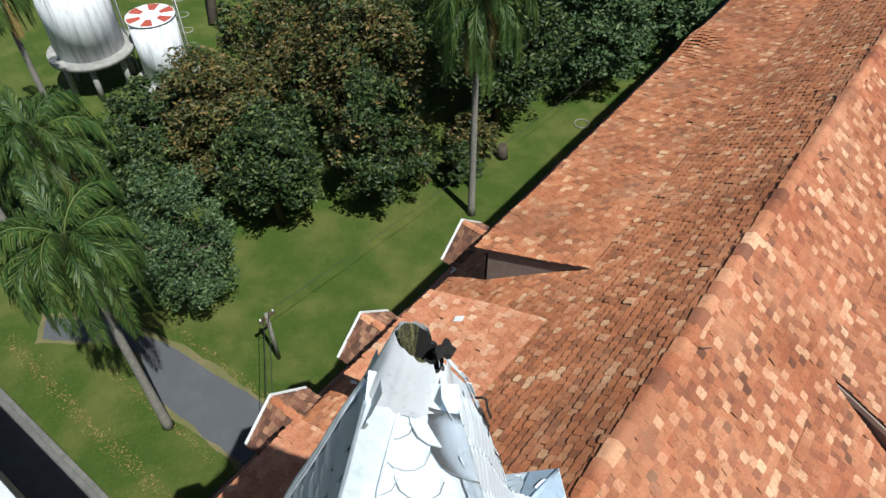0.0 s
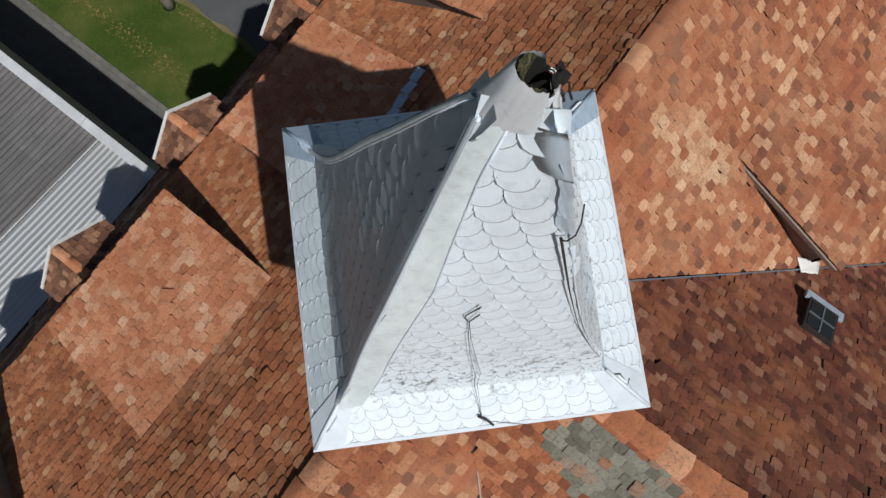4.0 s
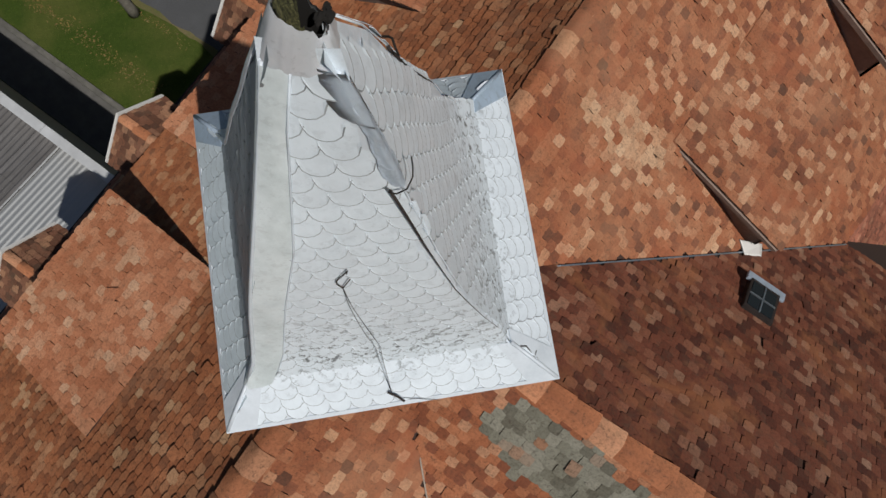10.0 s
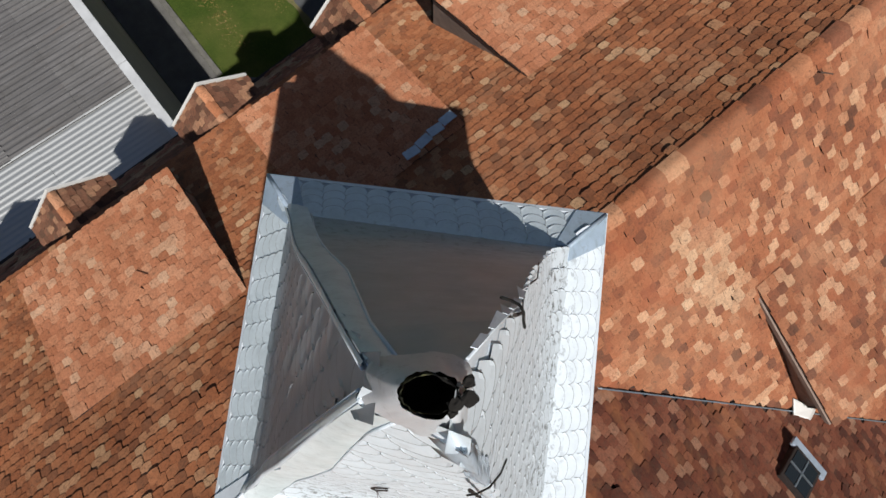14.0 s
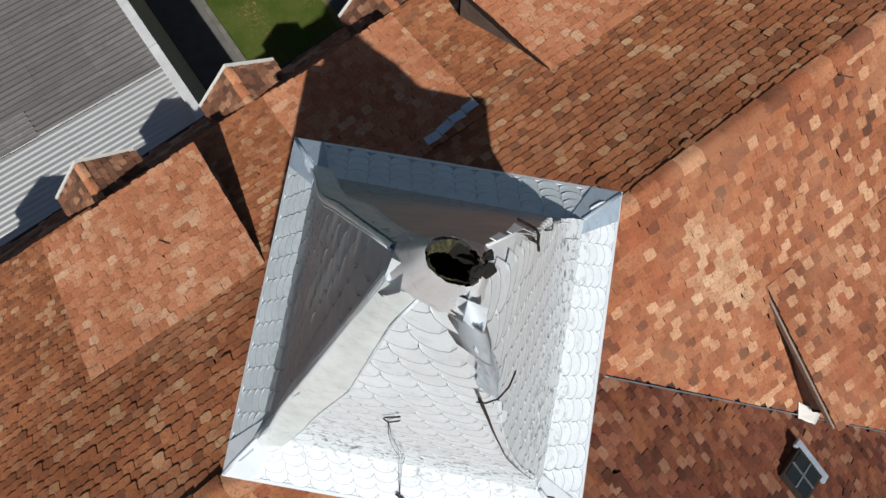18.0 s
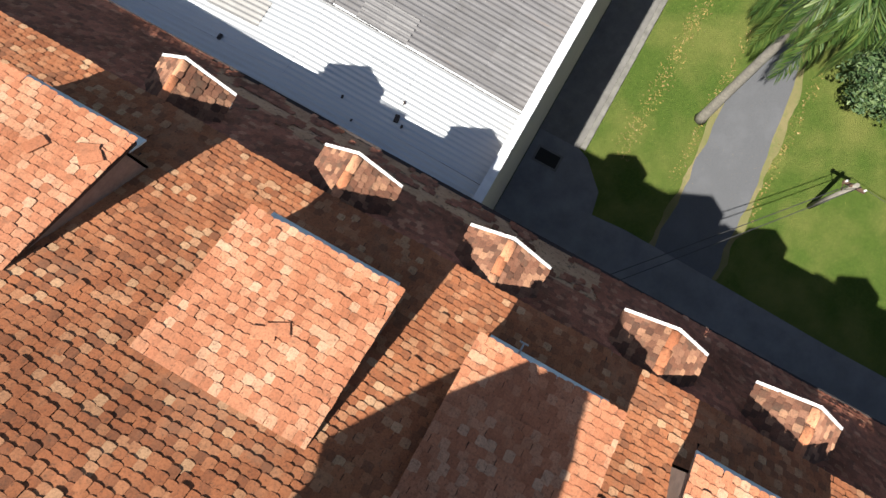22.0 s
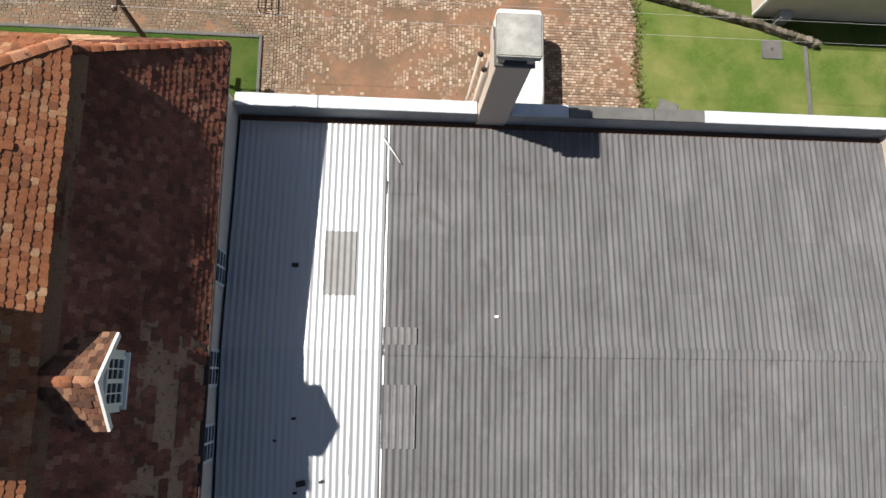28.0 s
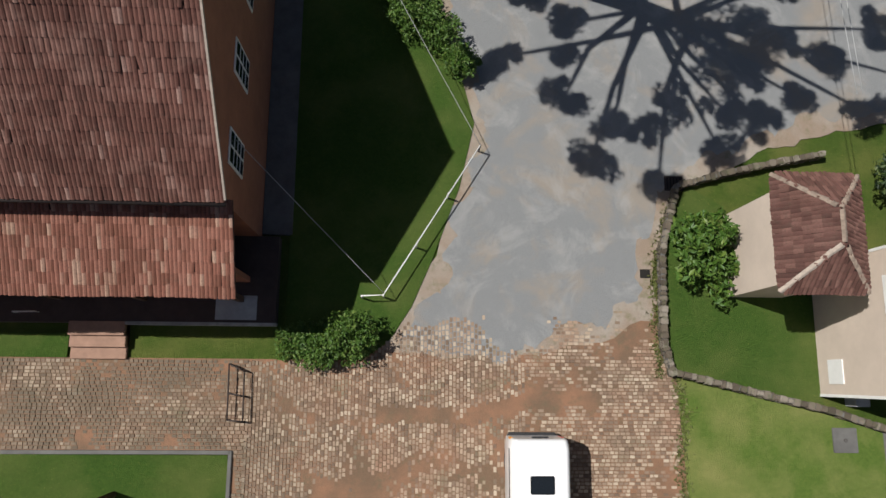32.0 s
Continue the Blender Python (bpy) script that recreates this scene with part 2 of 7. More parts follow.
tiles_cement = tile_mat("cement_smeared_tiles", [(0, (0.17, 0.16, 0.125)), (0.5, (0.27, 0.265, 0.21)), (0.9, (0.36, 0.35, 0.29)), (1, (0.42, 0.22, 0.13))], (0.7, 0.66, 0.6), 0.5)
tiles_mossy = tile_mat("clay_tiles_mossy", MOSSY, (0.40, 0.36, 0.33), 0.85, 0.45, lichen=0.5)
tiles_dormer = tile_mat("clay_tiles_sooty", [(0, (0.10, 0.05, 0.033)), (0.4, (0.19, 0.085, 0.052)), (0.75, (0.27, 0.135, 0.085)), (1, (0.40, 0.22, 0.13))], (0.6, 0.55, 0.5), 0.6, lichen=0.5)
tiles_worn = tile_mat("clay_tiles_bare", [(0, (0.33, 0.18, 0.10)), (0.7, (0.42, 0.24, 0.14)), (1, (0.2, 0.09, 0.05))], (0.5, 0.45, 0.4), 0.3)
tiles_brown = tile_mat("clay_tiles_brown", [(0, (0.13, 0.055, 0.042)), (0.5, (0.185, 0.08, 0.06)), (0.9, (0.235, 0.11, 0.085)), (1, (0.36, 0.22, 0.18))], (0.55, 0.5, 0.48), 0.6, hue=0.5, hue_to=(0.30, 0.17, 0.135))
ridge_mat = tile_mat("clay_ridge_tiles", [(0, (0.42, 0.16, 0.075)), (0.6, (0.56, 0.24, 0.12)), (1, (0.62, 0.34, 0.2))], (0.6, 0.5, 0.45), 0.45)
def screed_mat():
    k = Nodes("bare_tan_screed")
    c = k.mix(k.ramp(k.noise(1.6, 6, 0.7), [(0.35, 0.0), (0.7, 1.0)]), (0.40, 0.245, 0.155), (0.27, 0.145, 0.09))
    c = k.mix(k.ramp(k.noise(7, 5, 0.75), [(0.55, 0.0), (0.62, 0.8)]), c, (0.055, 0.035, 0.025))
    k.bump(k.noise(22, 5, 0.7), 0.8, 0.02)
    return k.done(c, 0.95)


bare_screed = screed_mat()
mortar = plain("lime_mortar", (0.46, 0.38, 0.31), 0.95, vary=0.35, scale=9)
deck_mat = plain("roof_boarding", (0.06, 0.032, 0.024), 0.9)
white_paint = plain("white_paint", (0.78, 0.77, 0.74), 0.6, vary=0.12, scale=3)
plaster = plain("beige_plaster", (0.60, 0.50, 0.41), 0.9, vary=0.14, scale=1.4)
plaster_grey = plain("grey_plaster", (0.42, 0.42, 0.41), 0.9, vary=0.3, scale=2.2)
plaster_red = plain("red_brown_plaster", (0.36, 0.145, 0.082), 0.9, vary=0.3, scale=1.2)
concrete = plain("concrete", (0.42, 0.41, 0.375), 0.92, vary=0.5, scale=2.6, bump=0.4)
concrete_dark = plain("damp_concrete", (0.15, 0.145, 0.135), 0.9, vary=0.4, scale=1.6)
zinc = plain("bare_zinc", (0.40, 0.45, 0.50), 0.42, 0.7, vary=0.3, scale=4, bump=0.2)
timber = plain("dark_timber", (0.10, 0.055, 0.035), 0.85, vary=0.4, scale=8)
iron = plain("rusty_iron", (0.06, 0.045, 0.04), 0.75, 0.4, vary=0.4, scale=12)
dark_glass = plain("dark_window_glass", (0.012, 0.015, 0.018), 0.08, vary=0.1, bump=0.0)
black_void = plain("soot_black", (0.012, 0.010, 0.008), 0.95)
wire_mat = plain("grey_cable", (0.42, 0.42, 0.41), 0.6)
cable_mat = plain("black_cable", (0.03, 0.03, 0.03), 0.7)

from mathutils import geometry


# ---- ground ----
def lawn_mat(name, a, b, dry):
    k = Nodes(name)
    c = k.mix(k.ramp(k.noise(9, 8, 0.75), [(0.3, 0.0), (0.7, 1.0)]), a, b)
    c = k.mix(k.ramp(k.noise(0.35, 5, 0.6), [(0.42, 0.0), (0.72, 0.75)]), c, dry)
    c = k.mix(k.ramp(k.noise(60, 4, 0.7), [(0.35, 0.55), (0.5, 0.0)]), c, (0.018, 0.035, 0.006))
    c = k.mix(k.ramp(k.noise(34, 2, 0.5), [(0.70, 0.0), (0.74, 0.8)]), c, (0.34, 0.27, 0.08))
    k.bump(k.noise(70, 5, 0.7), 0.9, 0.04)
    return k.done(c, 0.95, 0.0, 0.15)


grass_mat = lawn_mat("mown_grass", (0.036, 0.066, 0.010), (0.072, 0.110, 0.018), (0.150, 0.150, 0.042))
turf_mat = lawn_mat("lush_grass", (0.030, 0.066, 0.010), (0.058, 0.106, 0.017), (0.115, 0.135, 0.036))
turf_dry = lawn_mat("worn_grass", (0.070, 0.120, 0.020), (0.120, 0.175, 0.034), (0.29, 0.27, 0.10))


def gravel_mat():
    k = Nodes("grey_gravel")
    c = k.ramp(k.noise(30, 8, 0.8), [(0.3, (0.13, 0.132, 0.132)), (0.55, (0.215, 0.22, 0.218)), (0.8, (0.33, 0.33, 0.32))])
    c = k.mix(k.ramp(k.noise(0.30, 6, 0.65, dist=0.6), [(0.5, 0.0), (0.64, 0.7)]), c, (0.27, 0.225, 0.175))
    c = k.mix(k.ramp(k.noise(0.55, 6, 0.7, dist=0.8), [(0.5, 0.0), (0.66, 0.5)]), c, (0.33, 0.325, 0.31))
    c = k.mix(k.ramp(k.noise(2.3, 6, 0.75), [(0.6, 0.0), (0.75, 0.5)]), c, (0.15, 0.155, 0.16))
    k.bump(k.noise(60, 4, 0.8), 0.8, 0.03)
    return k.done(c, 0.95)


def earth_mat(name, a, b2, c2):
    k = Nodes(name)
    c = k.mix(k.ramp(k.noise(0.5, 6, 0.65), [(0.4, 0.0), (0.62, 1.0)]), a, b2)
    c = k.mix(k.ramp(k.noise(2.4, 6, 0.75), [(0.52, 0.0), (0.7, 0.8)]), c, c2)
    c = k.mix(0.7, c, k.ramp(k.noise(40, 6, 0.8), [(0.3, 0.55), (0.7, 1.3)]), "MULTIPLY")
    k.bump(k.noise(50, 5, 0.75), 0.7, 0.02)
    return k.done(c, 0.95)


def asphalt_mat(name, base):
    k = Nodes(name)
    lo, hi = tuple(x * 0.7 for x in base), tuple(x * 1.35 for x in base)
    c = k.ramp(k.noise(45, 5, 0.8), [(0.3, lo), (0.7, hi)])
    c = k.mix(k.ramp(k.noise(0.7, 5), [(0.5, 0.0), (0.75, 0.5)]), c, tuple(x * 1.5 for x in base))
    c = k.mix(k.ramp(k.noise(28, 2, 0.5), [(0.72, 0.0), (0.76, 0.7)]), c, (0.3, 0.22, 0.08))
    k.bump(k.noise(90, 3), 0.5, 0.01)
    return k.done(c, 0.92)


gravel = gravel_mat()
asphalt = asphalt_mat("driveway_asphalt", (0.072, 0.075, 0.08))
earth = earth_mat("red_brown_court_earth", (0.15, 0.095, 0.058), (0.245, 0.13, 0.075), (0.12, 0.10, 0.058))
earth_brown = earth_mat("brown_verge_earth", (0.25, 0.19, 0.14), (0.30, 0.26, 0.215), (0.14, 0.135, 0.07))
earth_leafy = earth_mat("leafy_edge_earth", (0.12, 0.115, 0.04), (0.17, 0.14, 0.065), (0.085, 0.11, 0.025))


def sheet(name, pts, z, material, label, thick=0.12):
    pts = list(pts)
    v2, _, tris, _, _, _ = geometry.delaunay_2d_cdt([Vector(p) for p in pts], [(i, (i + 1) % len(pts)) for i in range(len(pts))], [], 1, 1e-5)
    bm = bmesh.new()
    hi = [bm.verts.new((p.x, p.y, z)) for p in v2]
    for f in tris:
        bm.faces.new([hi[i] for i in f])
    lo = [bm.verts.new((x, y, z - thick)) for x, y in pts]
    up = [bm.verts.new((x, y, z)) for x, y in pts]
    for i in range(len(pts)):
        j = (i + 1) % len(pts)
        bm.faces.new((lo[i], lo[j], up[j], up[i]))
    return solid(name, bm, material, label, name.replace("_", " "), kind="structure")


ground_bm = bmesh.new()
bmesh.ops.create_grid(ground_bm, x_segments=24, y_segments=24, size=1500)
for v in ground_bm.verts:
    v.co.z = G - 0.02
solid("ground", ground_bm, grass_mat, "wide mown green lawn with scattered yellow fallen leaves", "lawn", kind="structure")
# courtyard bed under the setts
sheet("pavement", [(-12, 21.9), (8.75, 21.85), (9.0, 18.1), (10.0, 17.3), (11.0, 16.9), (25.2, 16.95), (25.75, 18.5), (25.45, 24.7), (24.9, 26.0), (24.6, 28.6), (14.5, 25.9), (13.5, 25.2), (-12, 25.2)], G + 0.02, earth, "earth bed of the stone-paved courtyard with moss in its joints")
gravel_pts = [(14.9, 26.0), (15.8, 27.3), (16.6, 29.2), (17.5, 31.8), (18.1, 34.6), (17.6, 36.6), (16.7, 39.2), (15.7, 46), (15.3, 60), (38, 62), (44, 37.4), (34.9, 35.7), (31.2, 34.9), (28.3, 33.9), (25.3, 32.4), (24.2, 29.5), (23.8, 27.6), (22.0, 26.4), (20.4, 26.2), (19.4, 25.3), (17.4, 25.5), (16.6, 25.3)]
verge = [(14.3, 25.6), (15.3, 27.3), (16.0, 29.2), (17.0, 31.8), (17.6, 34.6), (17.1, 36.6), (16.2, 39.2), (15.2, 46), (14.8, 60), (38.5, 62.5), (44.5, 37.0), (34.9, 35.2), (31.2, 34.3), (28.6, 33.3), (25.8, 32.0), (25.0, 29.5), (24.6, 26.8), (22.0, 25.9), (19.0, 25.2), (17.0, 25.2)]
sheet("road_verge", rough(verge, 0.35, 0.22, 3.0), G + 0.026, earth_brown, "bare brown earth along the edge of the gravel road")
sheet("road", rough(gravel_pts, 0.16, 0.5, 1.0), G + 0.031, gravel, "worn grey gravel road with pale dust and brown earth edges")
sheet("driveway_edge", rough([(13.2, -5.35), (17.8, -5.35), (20.4, -5.25), (22.9, -5.15), (24.5, -5.6), (25.7, -6.2), (27.2, -5.9), (30.5, -3.6), (32, -5.0), (28.4, -7.5), (26.1, -7.75), (24.2, -8.1), (21.1, -8.35), (18.2, -8.5), (13.2, -8.5)], 0.3, 0.16, 7.0), G + 0.004, earth_leafy, "strip of bare earth and leaves along the driveway")
sheet("driveway", rough([(13.2, -5.6), (17.8, -5.6), (20.4, -5.5), (22.9, -5.4), (24.4, -5.86), (25.6, -6.45), (27.2, -6.2), (30.5, -3.9), (31.6, -4.9), (28.2, -7.1), (26.0, -7.45), (24.2, -7.8), (21.1, -8.05), (18.2, -8.25), (13.2, -8.3)], 0.4, 0.1, 4.0), G + 0.01, asphalt, "narrow dark grey asphalt driveway with leaf litter along its edges")
walk_mat = plain("worn_grey_concrete", (0.17, 0.17, 0.175), 0.9, vary=0.35, scale=1.3)
sheet("walkway", [(9.95, 0.995), (9.95, -70), (15.0, -70), (15.05, -14), (15.2, -9), (15.3, -4.2), (15.2, -2.7), (16.2, -2.5), (17.3, -1.4), (17.5, -0.92), (17.5, 0.995)], G + 0.015, walk_mat, "worn grey concrete walkway beside the tall building")
sheet("lane", [(17.505, -0.915), (36, -0.92), (36, 1.0), (17.505, 1.0)], G + 0.015, concrete_dark, "damp dark concrete lane between hall and lawn")
kerb_mat = plain("mossy_grey_concrete", (0.18, 0.175, 0.155), 0.92, vary=0.5, scale=2.6, bump=0.4)
kerb_bm = box(17.55, -1.16, G - 0.1, 36, -0.92, G + 0.14, 0.02)
solid("kerb", kerb_bm, kerb_mat, "weathered grey concrete kerb between the lane and the lawn", "kerb", kind="structure")
hatch = thing("drain_hatch", "dark open drain hatch in the damp concrete walkway", "hatch", at=(0, 0, 0))
part("frame", box(16.08, -0.5, G + 0.0, 16.86, 0.68, G + 0.03, 0.01), concrete_dark, hatch)
part("grating", box(16.18, -0.4, G + 0.02, 16.76, 0.58, G + 0.042, 0.004), black_void, hatch, "black sunken grating")
# concrete walk along the courtyard front
sheet("sidewalk", [(10.1, 15.5), (10.1, 16.9), (11.1, 17.5), (11.1, 16.9), (33.1, 16.95), (33.3, 15.7)], G + 0.05, concrete, "pale worn concrete walk along the facade")
terr = prism([(-12, 15.3), (5.84, 15.3), (5.84, 16.75), (8.4, 16.75), (8.4, 15.3), (9.9, 15.3), (10.0, 16.9), (9.75, 17.7), (9.3, 18.05), (-12, 18.0)], G - 0.1, G + 0.16)
solid("terrace", terr, plain("stained_terrace_concrete", (0.31, 0.305, 0.285), 0.92, vary=0.55, scale=1.7, bump=0.4), "cracked grey concrete terrace with a rounded corner and a sunken pit", "terrace", kind="structure")
pit = thing("light_well", "sunken light well in the terrace with plants growing inside", "pit")
part("floor", box(5.84, 15.42, G - 0.1, 8.4, 16.75, G + 0.02), black_void, pit)
part("sill", box(7.4, 15.42, G - 0.1, 8.4, 16.7, G + 0.12, 0.02), concrete, pit, "pale concrete ledge")
for i in range(3):
    joint = box(-11 + i * 5.3, 15.4, G + 0.155, -10.985 + i * 5.3, 18.0, G + 0.163)
    part("joint", joint, concrete_dark, bpy.data.objects["terrace"])
for x in (13.2, 15.9, 18.6, 21.3, 24.0, 26.7, 29.4):
    part("joint", box(x, 15.7, G + 0.045, x + 0.03, 16.9, G + 0.055), concrete_dark, bpy.data.objects["sidewalk"])
for pts, z, lab in (([(-12, 18.0), (8.15, 18.15), (8.15, 18.35), (8.98, 18.4), (8.95, 19.1), (8.75, 21.75), (-12, 21.8)], G + 0.06, "rectangle of lush green lawn edged with stone"),
                    ([(25.7, 17.0), (33.3, 17.0), (33.4, 22.6), (31.2, 23.3), (25.45, 24.6), (25.75, 18.6)], G + 0.05, "green lawn with a worn yellowish patch beside the courtyard"),
                    ([(33.55, 17.0), (60, 17.0), (60, 22.6), (33.6, 22.5)], G + 0.05, "strip of green lawn beyond a narrow drain"),
                    ([(25.3, 24.9), (31.2, 23.5), (31.0, 24.0), (31.1, 28.6), (27.7, 28.4), (27.6, 31.4), (26.2, 32.2), (25.0, 29.6), (25.0, 26.0)], G + 0.12, "small raised green lawn inside the low stone wall"),
                    ([(-12, 25.2), (2.75, 25.2), (2.75, 26.1), (-12, 26.1)], G + 0.08, "narrow green lawn strip before the old house"),
                    ([(10.6, 26.2), (13.9, 26.3), (14.6, 26.1), (15.3, 27.2), (16.1, 29.1), (17.1, 31.9), (17.7, 34.6), (17.2, 36.5), (16.3, 39.1), (15.3, 46), (10.6, 46)], G + 0.06, "green lawn beside the gravel road in the shade of the old house")):
    sheet("lawn", pts, z, turf_dry if "worn" in lab or "strip of" in lab else turf_mat, lab, 0.2)
solid("drain_channel", box(33.35, 17.0, G, 33.55, 22.7, G + 0.06, 0.01), concrete_dark, "narrow dark concrete drain across the lawn", "drain", kind="structure")
solid("lawn_edging", box(-12, 21.78, G - 0.05, 8.85, 21.92, G + 0.13, 0.02), concrete_dark, "dark stone edging along the lawn", "edging", kind="structure")
solid("lawn_edging", box(8.78, 18.5, G - 0.05, 8.92, 21.92, G + 0.13, 0.02), concrete_dark, "dark stone edging at the lawn corner", "edging", kind="structure")


def cover(x, y, w, d, rz, label):
    ob = solid("manhole_cover", box(-w / 2, -d / 2, 0, w / 2, d / 2, 0.07, 0.012), concrete_dark, label, "cover", "square covers on the lawns")
    ob.matrix_world = pose(x, y, G + 0.05, 0, 0, rz)
    part("lifting_ring", tube([(0.06 * math.cos(a), 0.06 * math.sin(a), 0.085) for a in np.linspace(0, 6.0, 9)], 0.012, 5), iron, ob, "rusty lifting ring")


cover(31.82, 22.35, 0.95, 0.92, 0, "square grey concrete cover set in the lawn")
cover(26.74, 19.2, 0.92, 0.88, -17, "tilted square grey concrete cover set in the lawn")
cover(8.6, 18.82, 0.95, 0.93, 0, "square grey concrete cover at the lawn corner by the terrace")


# ---- tiled roofs ----
TU = np.array([0.0, 0.16, 0.5, 0.84, 1.0])
TPROF = np.array([0.0, 0.003, 0.005, 0.003, 0.0])
TEND = np.array([-0.020, -0.005, 0.0, -0.005, -0.020])
TQ = np.array([(r * 5 + c, r * 5 + c + 1, (r + 1) * 5 + c + 1, (r + 1) * 5 + c) for r in range(2) for c in range(4)])[:, ::-1]


def tile_shape(w, ln, barrel=0.0):
    """One clay tile: a slightly arched plate with a rounded lower end, lifted over the tile below it."""
    prof = TPROF + barrel * np.sin(np.pi * TU)
    end = TEND * (0.3 if barrel else 1.0)
    top = np.stack([TU * w, np.zeros(5), prof + 0.002], 1)
    low = np.stack([TU * w, ln + end, prof + 0.020], 1)
    lip = np.stack([TU * w, ln + end - 0.003, prof + 0.006], 1)
    return np.concatenate([top, low, lip])


def tile_field(parent, O, U, V, width, length, material, keep=None, tw=0.158, ex=0.165, pick=None, seed=1, name="roof_tile", gone=0.0, barrel=0.0, bulge=None):
    rng = np.random.default_rng(seed)
    O, U, V = (np.array(Vector(a), float) for a in (O, U, V))
    U, V = U / np.linalg.norm(U), V / np.linalg.norm(V)
    N = np.cross(U, V)
    flip = N[2] < 0
    if flip:
        O, U, N = O + U * width, -U, -N
    nu, nv = max(1, int(round(width / tw))), max(1, int(math.ceil(length / ex)))
    tw = width / nu
    i, j = (a.ravel() for a in np.meshgrid(np.arange(-1, nu), np.arange(nv), indexing="ij"))
    inside = (i >= 0) | ((j % 2 == 1) & (barrel == 0))
    i, j = i[inside], j[inside]
    u, v = i * tw + (0.0 if barrel else 0.5 * tw) * (j % 2), length - (j + 1) * ex - 0.02
    ok = np.ones(len(u), bool) if keep is None else keep(np.clip(width - u - tw / 2 if flip else u + tw / 2, 0.01, width - 0.01), v + ex / 2)
    if gone:
        ok &= rng.random(len(u)) > gone
    u, v = u[ok] + rng.normal(0, 0.004, ok.sum()), v[ok] + rng.normal(0, 0.008, ok.sum())
    n = len(u)
    # rows that sag and wander a little
    wave = np.array([noise.noise(Vector((a * 0.5, b * 0.35, seed * 1.7))) + 0.5 * noise.noise(Vector((a * 1.6, b * 1.1, seed * 1.7 + 4))) for a, b in zip(u, v)]) if n else np.zeros(0)
    v = v + 0.035 * wave
    rot, lift = rng.normal(0, 0.018, n), np.abs(rng.normal(0, 0.006, n))
    lift += 0.02 * (wave + 0.6)
    if bulge:
        lift += bulge[4] * np.exp(-((u - bulge[0]) / bulge[2]) ** 2 - ((v - bulge[1]) / bulge[3]) ** 2)
    odd = rng.random(n) < 0.012
    rot[odd] += rng.normal(0, 0.12, odd.sum())
    lift[odd] += 0.02
    T = tile_shape(tw * (1.0 if barrel else 1.01), ex + 0.05, barrel)
    chosen = np.zeros(n, bool)
    if pick is not None:
        chosen[np.flatnonzero(pick(u, v) & (u >= 0) & (u < width - tw * 0.75) & (v > 0.01))[:300]] = True
    r = ~chosen
    c, s = np.cos(rot[r])[:, None], np.sin(rot[r])[:, None]
    edge = rng.uniform(-0.012, 0.004, int(r.sum()))[:, None]
    pu = np.clip(T[None, :, 0] * c - T[None, :, 1] * s + u[r][:, None], edge, width - edge)
    pv = T[None, :, 0] * s + T[None, :, 1] * c + v[r][:, None]
    pv = np.clip(pv, 0.0, None)
    pn = T[None, :, 2] + lift[r][:, None]
    P = O + pu[..., None] * U + pv[..., None] * V + pn[..., None] * N
    m = int(r.sum())
    if m:
        me = quick_mesh(name, P.reshape(-1, 3), (TQ[None] + 15 * np.arange(m)[:, None, None]).reshape(-1, 4))
        tagged(mesh_obj(name + "s", me, material, parent), kind="stuff")
    if chosen.any():
        base = quick_mesh(name, T, TQ)
        base.materials.append(material)
        B = Matrix(((U[0], V[0], N[0], 0), (U[1], V[1], N[1], 0), (U[2], V[2], N[2], 0), (0, 0, 0, 1)))
        for k in np.flatnonzero(chosen):
            p = O + u[k] * U + v[k] * V + lift[k] * N
            ob = mesh_obj(name, base, material, parent)
            ob.matrix_basis = Matrix.Translation(p) @ B @ Matrix.Rotation(rot[k], 4, "Z")


def ridge_caps(parent, a, b, name="ridge_cap", r=0.13, step=0.36, material=None, seed=3):
    """Rounded ridge tiles laid end over end along a line."""
    a, b = Vector(a), Vector(b)
    d = (b - a).normalized()
    side = Vector((0, 0, 1)).cross(d).normalized()
    up = d.cross(side)
    bm = bmesh.new()
    rings = []
    for x, rr, dz in ((0, r * 0.95, 0.0), (step + 0.04, r * 1.06, 0.014), (step + 0.04, r * 1.0, -0.012)):
        rings.append([bm.verts.new((x, rr * t, 0.38 * r + dz - 0.84 * r * math.sqrt(t * t + 0.06))) for t in np.linspace(1, -1, 9)])
    for r0, r1 in zip(rings, rings[1:]):
        for k in range(8):
            bm.faces.new((r0[k], r0[k + 1], r1[k + 1], r1[k])).smooth = True
    me = bpy.data.meshes.new(name)
    bm.to_mesh(me)
    bm.free()
    me.materials.append(material or ridge_mat)
    rng = random.Random(seed)
    B = Matrix(((d.x, side.x, up.x, 0), (d.y, side.y, up.y, 0), (d.z, side.z, up.z, 0), (0, 0, 0, 1)))
    for k in range(int((b - a).length / step)):
        ob = mesh_obj(name, me, material or ridge_mat, parent)
        ob.matrix_basis = Matrix.Translation(a + d * (k * step) + up * rng.uniform(-0.01, 0.012)) @ B @ Matrix.Rotation(rng.gauss(0, 0.02), 4, "Z")


# ---- the tall building ----
RX, RY, RZ, SL = 2.07, -0.5, 20.85, 0.84     # ridge crossing and roof slope
HALF = 6.15                                  # ridge to upper eave, in plan
EZ = RZ - SL * HALF
SOUTH, NORTH = -62.0, 13.93
LX0, LZ0, LX1, LZ1 = RX + HALF - 0.15, 15.5, 10.4, 12.1    # steep lower slope
WALL_E, WALL_N = 9.95, 15.42
RAKE = math.hypot(1, SL)
house = thing("main_building", "tall old building with steep terracotta tiled mansard roofs and dormers", "building")
k = 2 * RX
walls = bmesh.new()
box(k - WALL_E, SOUTH, G - 0.3, WALL_E, WALL_N, 12.35, 0, walls)
